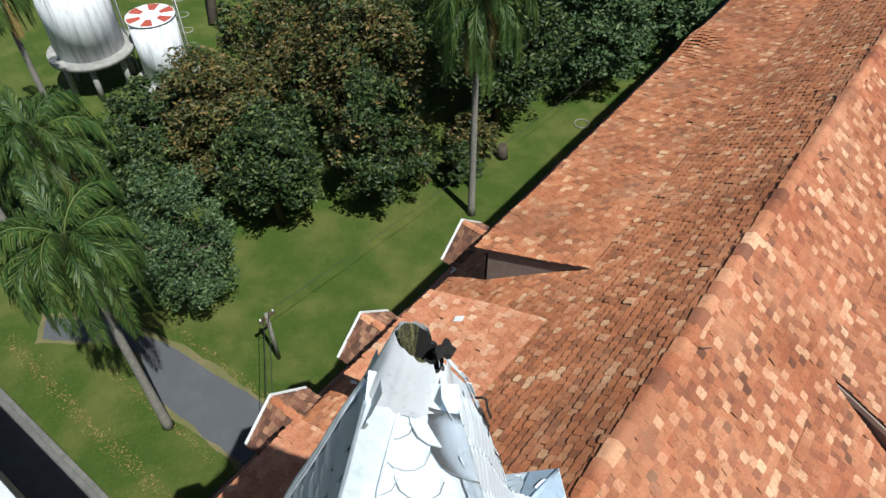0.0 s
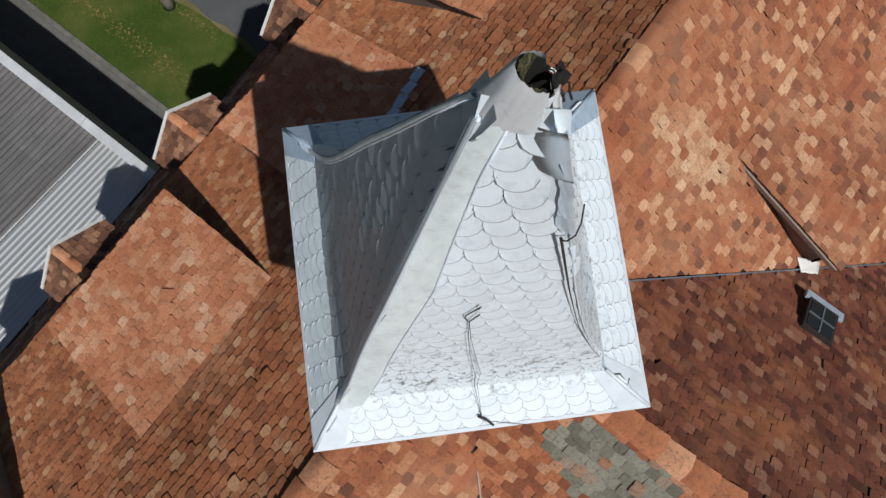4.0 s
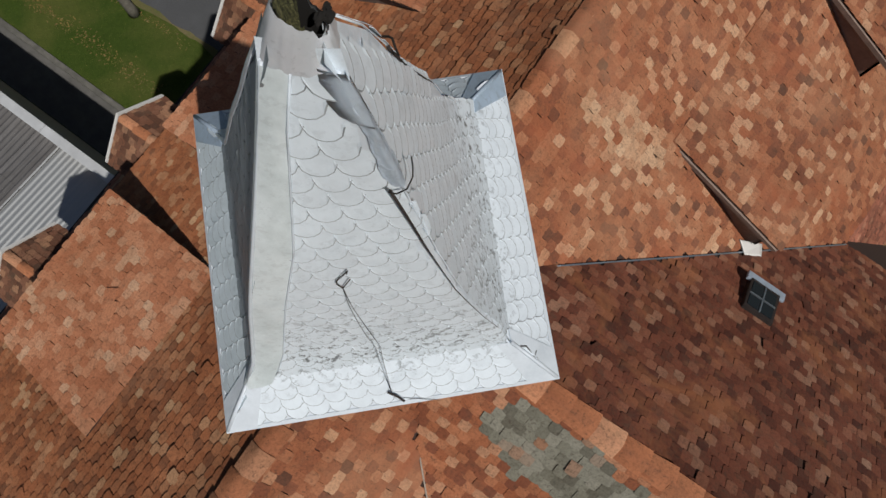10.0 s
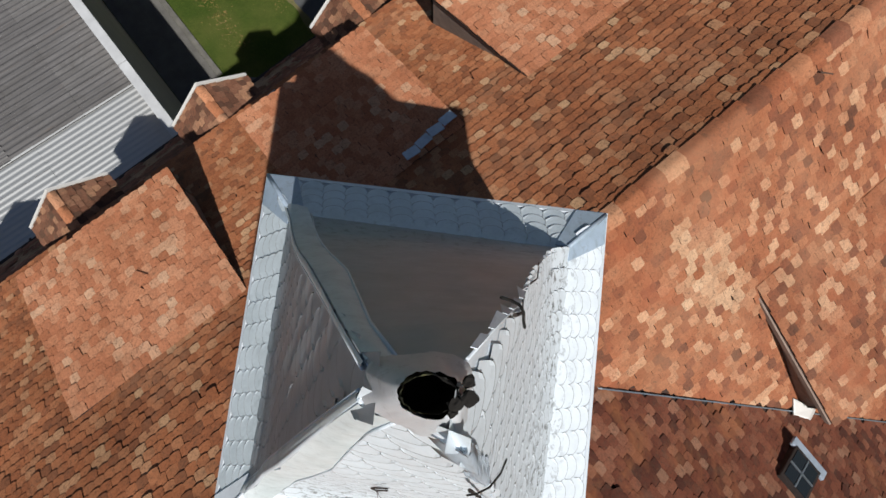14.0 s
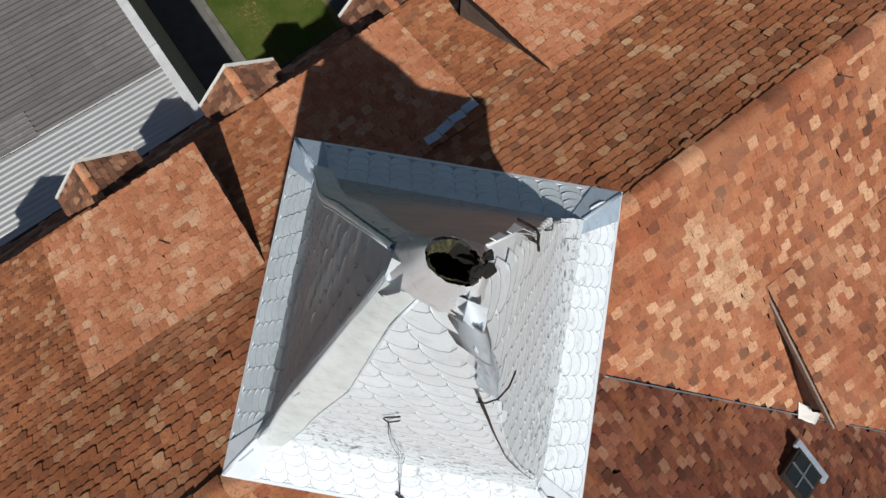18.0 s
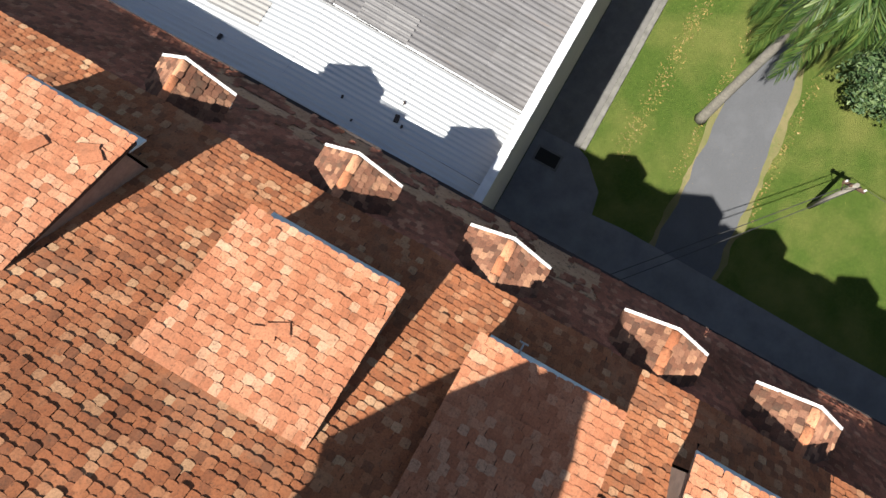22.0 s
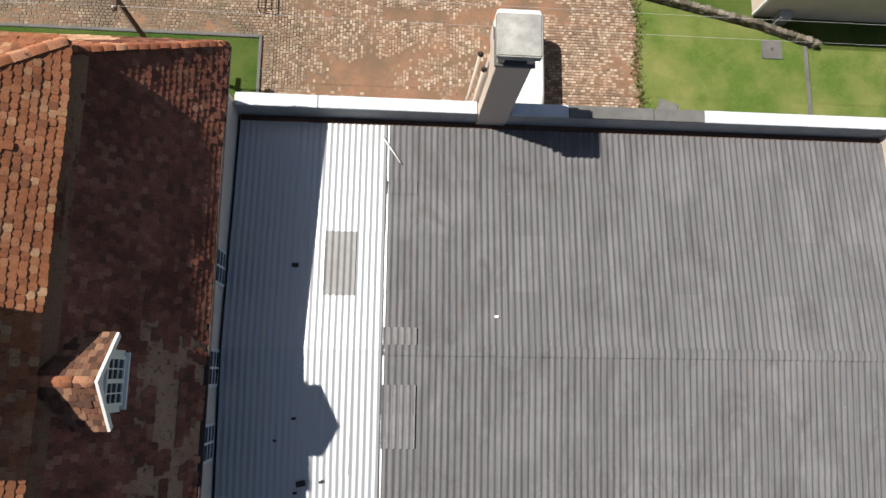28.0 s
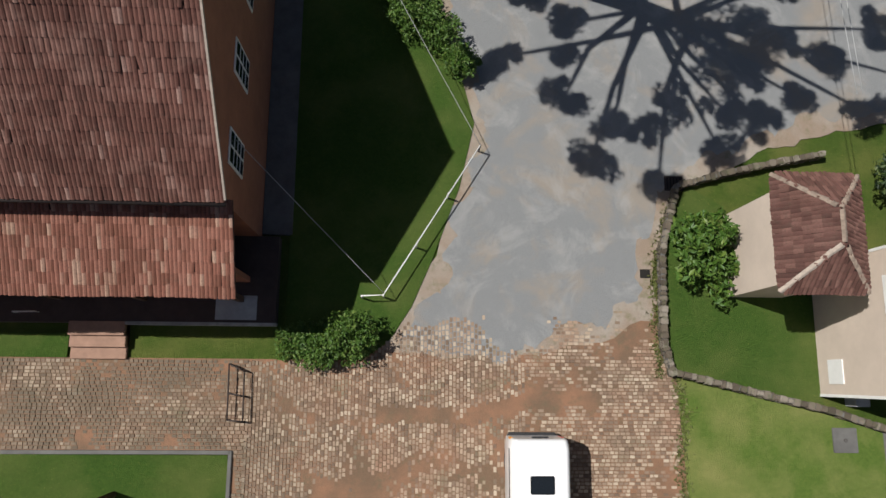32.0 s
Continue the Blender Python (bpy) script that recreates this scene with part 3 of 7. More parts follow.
part("wall", walls, plain("pale_beige_wall_paint", (0.74, 0.64, 0.55), 0.9, vary=0.14, scale=1.4), house, "beige plastered outer walls")
wing_walls = box(-32, RY - 8.0, G - 0.3, k - WALL_E - 0.003, RY + 8.0, 12.35)
part("wing_wall", wing_walls, plaster, house)
part("cornice", box(k - WALL_E - 0.3, SOUTH, 12.0, WALL_E + 0.3, WALL_N + 0.25, 12.1), timber, house)
# decks under the tiles
hipy = NORTH - HALF
decks = {}
decks["east"] = part("roof_slope", slab_of([(RX, hipy, RZ), (RX + HALF, NORTH, EZ), (RX + HALF, SOUTH, EZ), (RX, SOUTH, RZ)], 0.08), deck_mat, house)
decks["west"] = part("roof_slope", slab_of([(RX, hipy, RZ), (RX - HALF, NORTH, EZ), (RX - HALF, SOUTH, EZ), (RX, SOUTH, RZ)], 0.08), deck_mat, house)
decks["north"] = part("roof_slope", slab_of([(RX, hipy, RZ), (RX + HALF, NORTH, EZ), (RX - HALF, NORTH, EZ)], 0.08), deck_mat, house)
decks["wing_s"] = part("roof_slope", slab_of([(RX, RY, RZ + 0.003), (-32, RY, RZ + 0.003), (-32, RY - HALF, EZ), (RX - HALF, RY - HALF, EZ)], 0.08), deck_mat, house)
decks["wing_n"] = part("roof_slope", slab_of([(RX, RY, RZ + 0.003), (-32, RY, RZ + 0.003), (-32, RY + HALF, EZ), (RX - HALF, RY + HALF, EZ)], 0.08), deck_mat, house)
LE = k - LX1
low_e = part("lower_slope", slab_of([(LX0, NORTH - 0.15, LZ0), (LX1, 15.75, LZ1), (LX1, SOUTH, LZ1), (LX0, SOUTH, LZ0)], 0.08), bare_screed, house, "steep slope with bare tan screed where tiles are gone")
low_n = part("lower_slope", slab_of([(LX0, NORTH - 0.15, LZ0), (LX1, 15.75, LZ1), (LE, 15.75, LZ1), (k - LX0, NORTH - 0.15, LZ0)], 0.08), deck_mat, house)
low_w = part("lower_slope", slab_of([(k - LX0, RY - HALF - 0.1, LZ0), (LE, RY - HALF - 2.4, LZ1), (LE, SOUTH, LZ1), (k - LX0, SOUTH, LZ0)], 0.08), deck_mat, house)
part("lower_slope", slab_of([(k - LX0, RY - HALF - 0.1, LZ0), (LE, RY - HALF - 2.4, LZ1), (-32, RY - HALF - 2.4, LZ1), (-32, RY - HALF - 0.1, LZ0)], 0.08), deck_mat, house)
part("eave_board", box(RX + HALF - 0.28, SOUTH, EZ - 0.32, RX + HALF - 0.02, NORTH - 0.02, EZ - 0.07), timber, house)
part("eave_board", box(RX - HALF + 0.02, NORTH - 0.28, EZ - 0.32, RX + HALF - 0.3, NORTH - 0.02, EZ - 0.07), timber, house)
gut = thing("eave_gutter", "dark rusted gutter along the lower eave", "gutter")
part("trough", box(LX1 - 0.02, -50, LZ1 - 0.12, LX1 + 0.1, 15.7, LZ1 - 0.02, 0.02), iron, gut)
VE, VW, VS, VN = (1, 0, -SL), (-1, 0, -SL), (0, -1, -SL), (0, 1, -SL)
DEEP = HALF * RAKE + 0.1


def y_east(u):
    return NORTH - u


SHEDS = ((6.03, 8.95), (0.83, 3.78), (-3.2, -0.55), (-7.1, -4.42), (-58, -8.68))
SX0, SZ0, SX1, SZ1 = 4.57, 18.80, 7.22, 17.70


def keep_east(u, v):
    y, x = y_east(u), RX + v / RAKE
    ok = (y < NORTH - 0.02 - (RX + HALF - x)) & ((y > -30) | (v < 9))
    for a, b in SHEDS:
        ok &= ~((y > a + 0.15) & (y < b - 0.15) & (x > SX0 + 0.25) & (x < SX1 - 0.5))
    return ok & (y > -45)


tile_field(decks["east"], (RX, NORTH, RZ), (0, -1, 0), VE, NORTH + 45, DEEP, tiles_main, keep_east, seed=11,
           pick=lambda u, v: (y_east(u) > 2.9) & (y_east(u) < 6.2) & (v > 1.2) & (v < 6.6))


def keep_west(u, v):
    y, x = -30 + u, RX - v / RAKE
    return ((y - RY < -(RX - x) - 0.05) | (y - RY > (RX - x) + 0.05)) & (y < NORTH - HALF + (x - (RX - HALF)) * -1 + HALF)


def cream(u, v):
    """A patch of cream lichen-bleached tiles near the ridge."""
    a = np.array([noise.noise(Vector((p * 2.2, q * 2.2, 5.5))) + 0.5 * noise.noise(Vector((p * 6, q * 6, 1.5))) for p, q in zip(u, v)])
    return ((u - 25.8) / 0.55) ** 2 + ((v - 1.65) / 0.85) ** 2 + 1.6 * a < 0.75


tile_field(decks["west"], (RX, -30, RZ), (0, 1, 0), VW, 30 + NORTH, DEEP, tiles_cream, lambda u, v: keep_west(u, v) & cream(u, v) & (u > 20) & (u < 30), seed=12)
tile_field(decks["west"], (RX, -30, RZ), (0, 1, 0), VW, 30 + NORTH, DEEP, tiles_west, lambda u, v: keep_west(u, v) & ~cream(u, v) & ((-30 + u) < NORTH - (HALF - v / RAKE)), seed=12,
           pick=lambda u, v: (-30 + u > -6.4) & (-30 + u < -2.4) & (v < 4.2))
tile_field(decks["north"], (RX + HALF, hipy, RZ), (-1, 0, 0), (0, 1, -SL), 2 * HALF, DEEP, tiles_main,
           lambda u, v: np.abs(u - HALF) < v / RAKE - 0.03, seed=13)
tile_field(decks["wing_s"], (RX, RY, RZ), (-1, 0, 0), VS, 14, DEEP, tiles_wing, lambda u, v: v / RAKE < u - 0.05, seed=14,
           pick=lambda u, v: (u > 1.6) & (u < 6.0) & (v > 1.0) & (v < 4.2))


def cemented(u, v):
    """Where the tiles beside the ridge were smeared over with cement."""
    x = RX - 14 + u
    a = np.array([noise.noise(Vector((q * 1.6, w * 1.6, 2.7))) + 0.5 * noise.noise(Vector((q * 5, w * 5, 8))) for q, w in zip(x, v)])
    d = ((x + 0.95) / 1.15) ** 2 + ((v - 0.75) / 0.62) ** 2
    return a * 0.7 + 1.0 - d > 0.15


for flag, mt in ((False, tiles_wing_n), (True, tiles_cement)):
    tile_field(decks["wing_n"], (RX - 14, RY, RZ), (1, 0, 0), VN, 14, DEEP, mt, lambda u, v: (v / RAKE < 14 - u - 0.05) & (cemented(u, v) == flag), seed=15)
# mortar line and caps on the ridges
ridge_caps(decks["east"], (RX, hipy, RZ + 0.02), (RX, 1.4, RZ + 0.02), r=0.17, step=0.36)
ridge_caps(decks["east"], (RX, -2.4, RZ + 0.02), (RX, -40, RZ + 0.02), r=0.13, step=0.34, seed=9, material=tiles_west)
ridge_caps(decks["wing_s"], (RX - 1.9, RY, RZ + 0.03), (RX - 13, RY, RZ + 0.03), r=0.17)
ridge_caps(decks["north"], (RX + HALF, NORTH, EZ + 0.05), (RX + 0.1, hipy + 0.1, RZ + 0.02), r=0.12)
# valley strips between wing and main roof
for sgn in (-1, 1):
    vb = bmesh.new()
    a = Vector((RX - 1.6, RY + sgn * 1.6, RZ - SL * 1.6 + 0.03))
    b2 = Vector((RX - HALF, RY + sgn * HALF, EZ + 0.03))
    w = Vector((0.06, sgn * 0.06, 0))
    w = Vector((0.07, 0.07 * sgn * -1, 0)) if sgn < 0 else Vector((0.07, -0.07, 0))
    slab_of([a - w, a + w, b2 + w, b2 - w], 0.02, vb)
    part("valley_flashing", vb, zinc if sgn < 0 else mortar, decks["wing_s"], "buckled grey valley flashing")
# steep lower slopes
LDX, LDZ = LX1 - LX0, LZ0 - LZ1
LLEN = math.hypot(LDX, LDZ)


def worn_mask(y, v):
    a = np.array([noise.noise(Vector((yy * 1.1, vv * 1.5, 3.1))) + 0.55 * noise.noise(Vector((yy * 4.1, vv * 4.3, 9.1))) for yy, vv in zip(y, v)])
    return (v > LLEN * 0.55) & (y > -2.6) & (y < 8.6) & (a > -0.12)


def low_keep(flag):
    def f(u, v):
        y = 15.75 - u
        ok = (y > -30) & (15.75 - y > (LLEN - v) / LLEN * 1.97)
        m = worn_mask(y, v)
        spots = np.array([noise.noise(Vector((p * 3.3, q * 3.3, 6.6))) for p, q in zip(y, v)]) > 0.42
        return ok & (m & spots if flag else ~m)
    return f


tile_field(low_e, (LX0, 15.75, LZ0), (0, -1, 0), (LDX, 0, -LDZ), 15.75 + 30, LLEN, tiles_mossy, low_keep(False), seed=16,
           pick=lambda u, v: (15.75 - u > 8.8) & (15.75 - u < 13.5))
tile_field(low_e, (LX0, 15.75, LZ0), (0, -1, 0), (LDX, 0, -LDZ), 15.75 + 30, LLEN, tiles_mossy, low_keep(True), seed=17)
NDY, NLEN = 15.75 - (NORTH - 0.15), math.hypot(15.75 - NORTH + 0.15, LDZ)


def pale_north(u, v):
    x = LX1 - u
    a = np.array([noise.noise(Vector((q * 0.6, w * 0.8, 4.4))) + 0.5 * noise.noise(Vector((q * 2.5, w * 2.5, 1.4))) for q, w in zip(x, v)])
    return a * 1.6 + (6.6 - x) * 0.5 > 0


def bare_north(u, v):
    """Bleached tiles low down beside the hip."""
    x = LX1 - u
    a = np.array([noise.noise(Vector((q * 1.4, w * 1.4, 7.7))) + 0.5 * noise.noise(Vector((q * 4, w * 4, 2.2))) for q, w in zip(x, v)])
    return ((x - 6.5) / 1.5) ** 2 + ((v - NLEN * 0.78) / 0.9) ** 2 + 1.3 * a < 1.0


tile_field(low_n, (LX1, NORTH - 0.15, LZ0), (-1, 0, 0), (0, NDY, -LDZ), LX1 - LE, NLEN, tiles_cream, bare_north, seed=18)
for flag, mt in ((True, tiles_west), (False, tiles_wing)):
    tile_field(low_n, (LX1, NORTH - 0.15, LZ0), (-1, 0, 0), (0, NDY, -LDZ), LX1 - LE, NLEN, mt,
               lambda u, v: (u > (NLEN - v) / NLEN * LDX) & (pale_north(u, v) == flag) & ~bare_north(u, v), seed=18)
tile_field(low_w, (k - LX0, -26, LZ0), (0, 1, 0), (-LDX, 0, -LDZ), 26 + RY - HALF, LLEN, tiles_mossy, lambda u, v: (-26 + u) < RY - HALF - v / LLEN * 2.3, seed=19)
ridge_caps(low_e, (LX1, 15.75, LZ1 + 0.05), (LX0 + 0.05, NORTH - 0.1, LZ0 + 0.05), r=0.1, step=0.3, material=tiles_wing_n)
part("apron_flashing", slab_of([(LX0 + 0.02, NORTH - 0.3, LZ0 + 0.04), (LX0 + 0.34, NORTH + 0.0, LZ0 - 0.42), (LX0 + 0.34, -40, LZ0 - 0.42), (LX0 + 0.02, -40, LZ0 + 0.04)], 0.03), tiles_worn, low_e)


cheek_board = plain("weathered_cheek_board", (0.33, 0.245, 0.20), 0.9, vary=0.35, scale=7)
pale_panel = plain("pale_blue_grey_paint", (0.66, 0.72, 0.75), 0.6, vary=0.2, scale=3)


# long shed roofs that lift out of the slope
def shed(y0, y1, sgn, seed, bulge=None, x0=SX0 - RX, x1=SX1 - RX, z0=SZ0, z1=SZ1, mat=None, pick=None):
    X = lambda d: RX + sgn * d
    zs = lambda d: RZ - SL * d
    b = bmesh.new()
    f = x1 - 0.22
    zt = z0 - (z0 - z1) * (f - x0) / (x1 - x0) - 0.07
    for y in (y0 + 0.06, y1 - 0.06):
        prof = [(X(x0 + 0.1), zs(x0 + 0.1) - 0.02), (X(f), zs(f) - 0.02), (X(f), zt)]
        t = 0.05 if y < (y0 + y1) / 2 else -0.05
        a = [b.verts.new((x, y, z)) for x, z in prof]
        c = [b.verts.new((x, y + t, z)) for x, z in prof]
        b.faces.new(a), b.faces.new(c[::-1])
        for i in range(3):
            b.faces.new((a[i], a[(i + 1) % 3], c[(i + 1) % 3], c[i]))
    bmesh.ops.recalc_face_normals(b, faces=b.faces[:])
    lo, hi = sorted((X(f), X(f - 0.05)))
    box(lo, y0 + 0.06, zs(f) - 0.1, hi, y1 - 0.06, zt - 0.01, 0, b)
    body = part("shed_dormer", b, cheek_board, house, "brown boarded shed dormer cheeks")
    deck = part("shed_roof", slab_of([(X(x0 - 0.05), y0, z0 + 0.03), (X(x0 - 0.05), y1, z0 + 0.03), (X(x1), y1, z1), (X(x1), y0, z1)], 0.06), deck_mat, body)
    for ya, yb in ((y0 - 0.035, y0 - 0.004), (y1 + 0.004, y1 + 0.035)) if sgn < 0 else ():
        vb = bmesh.new()
        slab_of([(X(x0 - 0.05), ya, z0 + 0.0), (X(x0 - 0.05), yb, z0 + 0.0), (X(x1), yb, z1 + 0.0), (X(x1), ya, z1 + 0.0)], 0.10, vb)
        part("verge_board", vb, cheek_board, body)
    ln = math.hypot(x1 - x0 + 0.05, z0 - z1) + 0.04
    V = (sgn * (x1 - x0), 0, z1 - z0)
    if sgn > 0:
        tile_field(deck, (X(x0 - 0.05), y1, z0 + 0.03), (0, -1, 0), V, y1 - max(y0, -40), ln, mat or tiles_shed, seed=seed, pick=pick, bulge=bulge)
    else:
        tile_field(deck, (X(x0 - 0.05), y0, z0 + 0.03), (0, 1, 0), V, y1 - y0, ln, mat or tiles_shed, seed=seed, pick=pick)
    if sgn > 0 and y1 - y0 < 5:
        if y0 > -8:
            g = part("sill_panel", slab_of([(X(x1) - 0.24, y0 + 0.2, z1 - 0.3), (X(x1) - 0.24, y1 - 0.2, z1 - 0.3), (X(x1) + 0.16, y1 - 0.2, z1 - 0.603), (X(x1) + 0.16, y0 + 0.2, z1 - 0.603)], 0.04), pale_panel, body, "pale bluish sill panel with dark vent slots")
            for a, n in ((y0 + 0.55, 5), (y1 - 1.1, 4)):
                for i in range(n):
                    part("slot", slab_of([(X(x1) + 0.0, a + i * 0.12, z1 - 0.478), (X(x1) + 0.0, a + i * 0.12 + 0.06, z1 - 0.478), (X(x1) + 0.03, a + i * 0.12 + 0.06, z1 - 0.5), (X(x1) + 0.03, a + i * 0.12, z1 - 0.5)], 0.01), black_void, g)
            if -4 < y0 < -3:
                part("vent_pipe", tube([(X(x1), -1.3, z1 - 0.5), (X(x1) + 0.3, -1.3, z1 - 0.5)], 0.016, 8), wire_mat, body, "thin pale pipe sticking out of the panel")
                part("vent_pipe", tube([(X(x1) + 0.29, -1.38, z1 - 0.5), (X(x1) + 0.29, -1.22, z1 - 0.5)], 0.016, 8), wire_mat, body)
    return body


for i, (a, b) in enumerate(SHEDS):
    shed(a, b, 1, 30 + i, pick=(lambda u, v: u < 99) if i == 1 else None, mat=tiles_main if i == 4 else None, bulge=(11.4, 2.2, 0.9, 0.6, 0.3) if i == 4 else None)
for i, (a, b) in enumerate(((-7.5, -4.82), (-11.4, -8.72), (-15.3, -12.6))):
    shed(a, b, -1, 40 + i, x0=2.05, x1=4.5, z0=19.16, z1=18.0, mat=tiles_west)
part("corner_flashing", slab_of([(-1.95, -4.79, 17.55), (-2.2, -4.68, 17.38), (-2.5, -4.9, 17.2), (-2.3, -4.95, 17.55)], 0.02), white_paint, decks["west"], "bent white metal flashing")


# small gabled dormers on the steep slope
def dormer_meshes():
    out = {}
    b = bmesh.new()
    pts = [(-0.62, 13.55), (0.62, 13.55), (0.62, 14.86), (0.0, 15.42), (-0.62, 14.86)]
    f = [b.verts.new((0, y, z)) for y, z in pts]
    r = [b.verts.new((-1.2, y, z)) for y, z in pts]
    b.faces.new(f), b.faces.new(r[::-1])
    for i in range(5):
        b.faces.new((f[i], f[(i + 1) % 5], r[(i + 1) % 5], r[i]))
    bmesh.ops.recalc_face_normals(b, faces=b.faces[:])
    out["body"] = b
    w = bmesh.new()
    for s in (-1, 1):
        slab_of([(0.12, 0, 15.50), (0.12, s * 0.92, 14.68), (-1.3, s * 0.92, 14.68), (-1.3, 0, 15.50)], 0.05, w)
    out["deck"] = w
    g = bmesh.new()
    for s in (-1, 1):
        slab_of([(0.11, s * 0.0, 15.585), (0.11, s * 0.95, 14.735), (0.17, s * 0.95, 14.735), (0.17, s * 0.0, 15.585)], 0.13, g)
    out["barge"] = g
    fr = bmesh.new()
    for y0, y1, z0, z1 in ((-0.5, 0.5, 13.92, 13.99), (-0.5, 0.5, 14.78, 14.85), (-0.5, -0.43, 13.99, 14.78), (0.43, 0.5, 13.99, 14.78), (-0.045, 0.045, 13.99, 14.78)):
        box(0.003, y0, z0, 0.05, y1, z1, 0.006, fr)
    for s in (-1, 1):
        box(0.012, s * 0.24 - 0.012, 13.99, 0.04, s * 0.24 + 0.012, 14.78, 0, fr)
        for z in (14.25, 14.52):
            box(0.01, s * 0.24 - 0.19, z - 0.012, 0.036, s * 0.24 + 0.19, z + 0.012, 0, fr)
    out["frame"] = fr
    out["sill"] = box(0.0, -0.58, 13.84, 0.11, 0.58, 13.915, 0.01)
    out["pane"] = box(0.003, 0.045, 13.99, 0.011, 0.43, 14.78)
    res = {}
    for n, bm in out.items():
        me = bpy.data.meshes.new("dormer_" + n)
        bm.normal_update()
        bm.to_mesh(me)
        bm.free()
        res[n] = me
    return res


DM = dormer_meshes()


def dormer(y, sgn, seed):
    m = Matrix.Translation((RX + sgn * (9.22 - RX), y, 0)) @ (Matrix.Identity(4) if sgn > 0 else Matrix.Rotation(math.pi, 4, "Z"))
    body = mesh_obj("dormer", DM["body"], white_paint, house, "small gabled dormer with a white-painted front")
    body.matrix_basis = m
    deck = mesh_obj("dormer_roof", DM["deck"], deck_mat, body)
    mesh_obj("bargeboard", DM["barge"], white_paint, body, "white bargeboard")
    mesh_obj("window_frame", DM["frame"], white_paint, body)
    mesh_obj("window_sill", DM["sill"], white_paint, body)
    for dy in (0.0, -0.475):
        mesh_obj("pane", DM["pane"], dark_glass, body).location = (0, dy, 0)
    tm = tiles_dormer
    ln = math.hypot(0.92, 0.82)
    tile_field(body, (0.12, 0, 15.51), (-1, 0, 0), (0, 0.92, -0.82), 1.2, ln, tm, seed=seed)
    tile_field(body, (-1.1, 0, 15.51), (1, 0, 0), (0, -0.92, -0.82), 1.2, ln, tm, seed=seed + 50)
    ridge_caps(body, (-1.1, 0, 15.53), (0.13, 0, 15.53), r=0.1, step=0.38, seed=seed)


for i, y in enumerate((7.34, 3.22, -0.32, -3.92, -6.89, -11.06)):
    dormer(y, 1, 60 + i)
dormer(-10.2, -1, 70)


def sash(name, parent, m, w, h, cols=2, rows=3, label=""):
    """A white casement window in a wall, facing along +x of the pose m."""
    fr = box(-0.06, -w / 2 - 0.09, -0.09, 0.04, w / 2 + 0.09, h + 0.09, 0.01)
    ob = part(name, fr, white_paint, parent, label)
    ob.matrix_basis = m
    part("pane", box(0.041, -w / 2, 0, 0.046, w / 2, h), dark_glass, ob)
    mu = bmesh.new()
    for i in range(1, cols):
        y = -w / 2 + w * i / cols
        box(0.044, y - 0.03, 0, 0.065, y + 0.03, h, 0, mu)
    for j in range(1, rows):
        z = h * j / rows
        box(0.044, -w / 2, z - 0.018, 0.06, w / 2, z + 0.018, 0, mu)
    part("glazing_bar", mu, white_paint, ob)
    return ob


for y in (10.4, 7.65, 5.7):
    sash("window", house, pose(WALL_E, y, 9.0), 0.85, 0.95)
for y in (-1.5, -4.4, -7.3, -10.2, -13.1):
    for z in (2.2, 6.2, 9.4):
        sash("window", house, pose(WALL_E, y, z), 1.0, 1.6, 2, 4)
for x in (3.5, 6.1, 8.3):
    for z in (9.2,):
        sash("window", house, pose(x, WALL_N, z, 0, 0, 90), 1.0, 1.7, 2, 4)
for x in (3.5, 6.1, 8.3):
    for z in (8.9,):
        part("window_ledge", box(x - 0.75, WALL_N, z, x + 0.75, WALL_N + 0.14, z + 0.12, 0.01), white_paint, house)
# loose bits on the roofs
zinc_plate = plain("pale_zinc_plate", (0.50, 0.58, 0.68), 0.5, 0.2, vary=0.3, scale=9)
rng0 = random.Random(8)


def lie(name, at, sgn, size, rz, material, label, category, lift=0.09, slope=SL):
    ob = solid(name, box(-size[0] / 2, -size[1] / 2, 0, size[0] / 2, size[1] / 2, size[2], 0.004), material, label, category)
    ob.matrix_world = Matrix.Translation((at[0], at[1], at[2] + lift)) @ Matrix.Rotation(sgn * math.atan(slope), 4, "Y") @ Matrix.Rotation(radians(rz), 4, "Z")
    return ob


for i in range(4):
    y = -2.28 - i * 0.25
    lie("metal_flashing", (4.66 + 0.03 * i, y, SZ0 - 0.415 * (4.66 - SX0)), 1, (0.17, 0.245, 0.012), rng0.uniform(-7, 7), zinc_plate, "small bluish zinc flashing plate lying on the tiles", "flashing", 0.15, 0.415)
lie("metal_patch", (6.09, -6.5, 18.17), 1, (0.2, 0.16, 0.01), 20, white_paint, "small pale metal patch on the orange tiles", "patch", 0.07, 0.41)
for x, y in ((5.6, 2.3), (5.75, 2.15), (6.35, 7.2), (6.7, 6.5), (6.6, 6.35)):
    lie("loose_tile", (x, y, SZ0 - (x - SX0) * 0.415), 1, (0.22, 0.37, 0.02), rng0.uniform(20, 70), tiles_shed, "loose clay tile slipped askew on the shed roof", "tile", 0.075, 0.41)
for y in (-6.68, -12.17):
    x = 1.79
    lie("stick", (x, y, RZ - SL * abs(x - RX)), -1, (0.24, 0.02, 0.02), 50, timber, "dark twig lying near the ridge", "twig", 0.1)
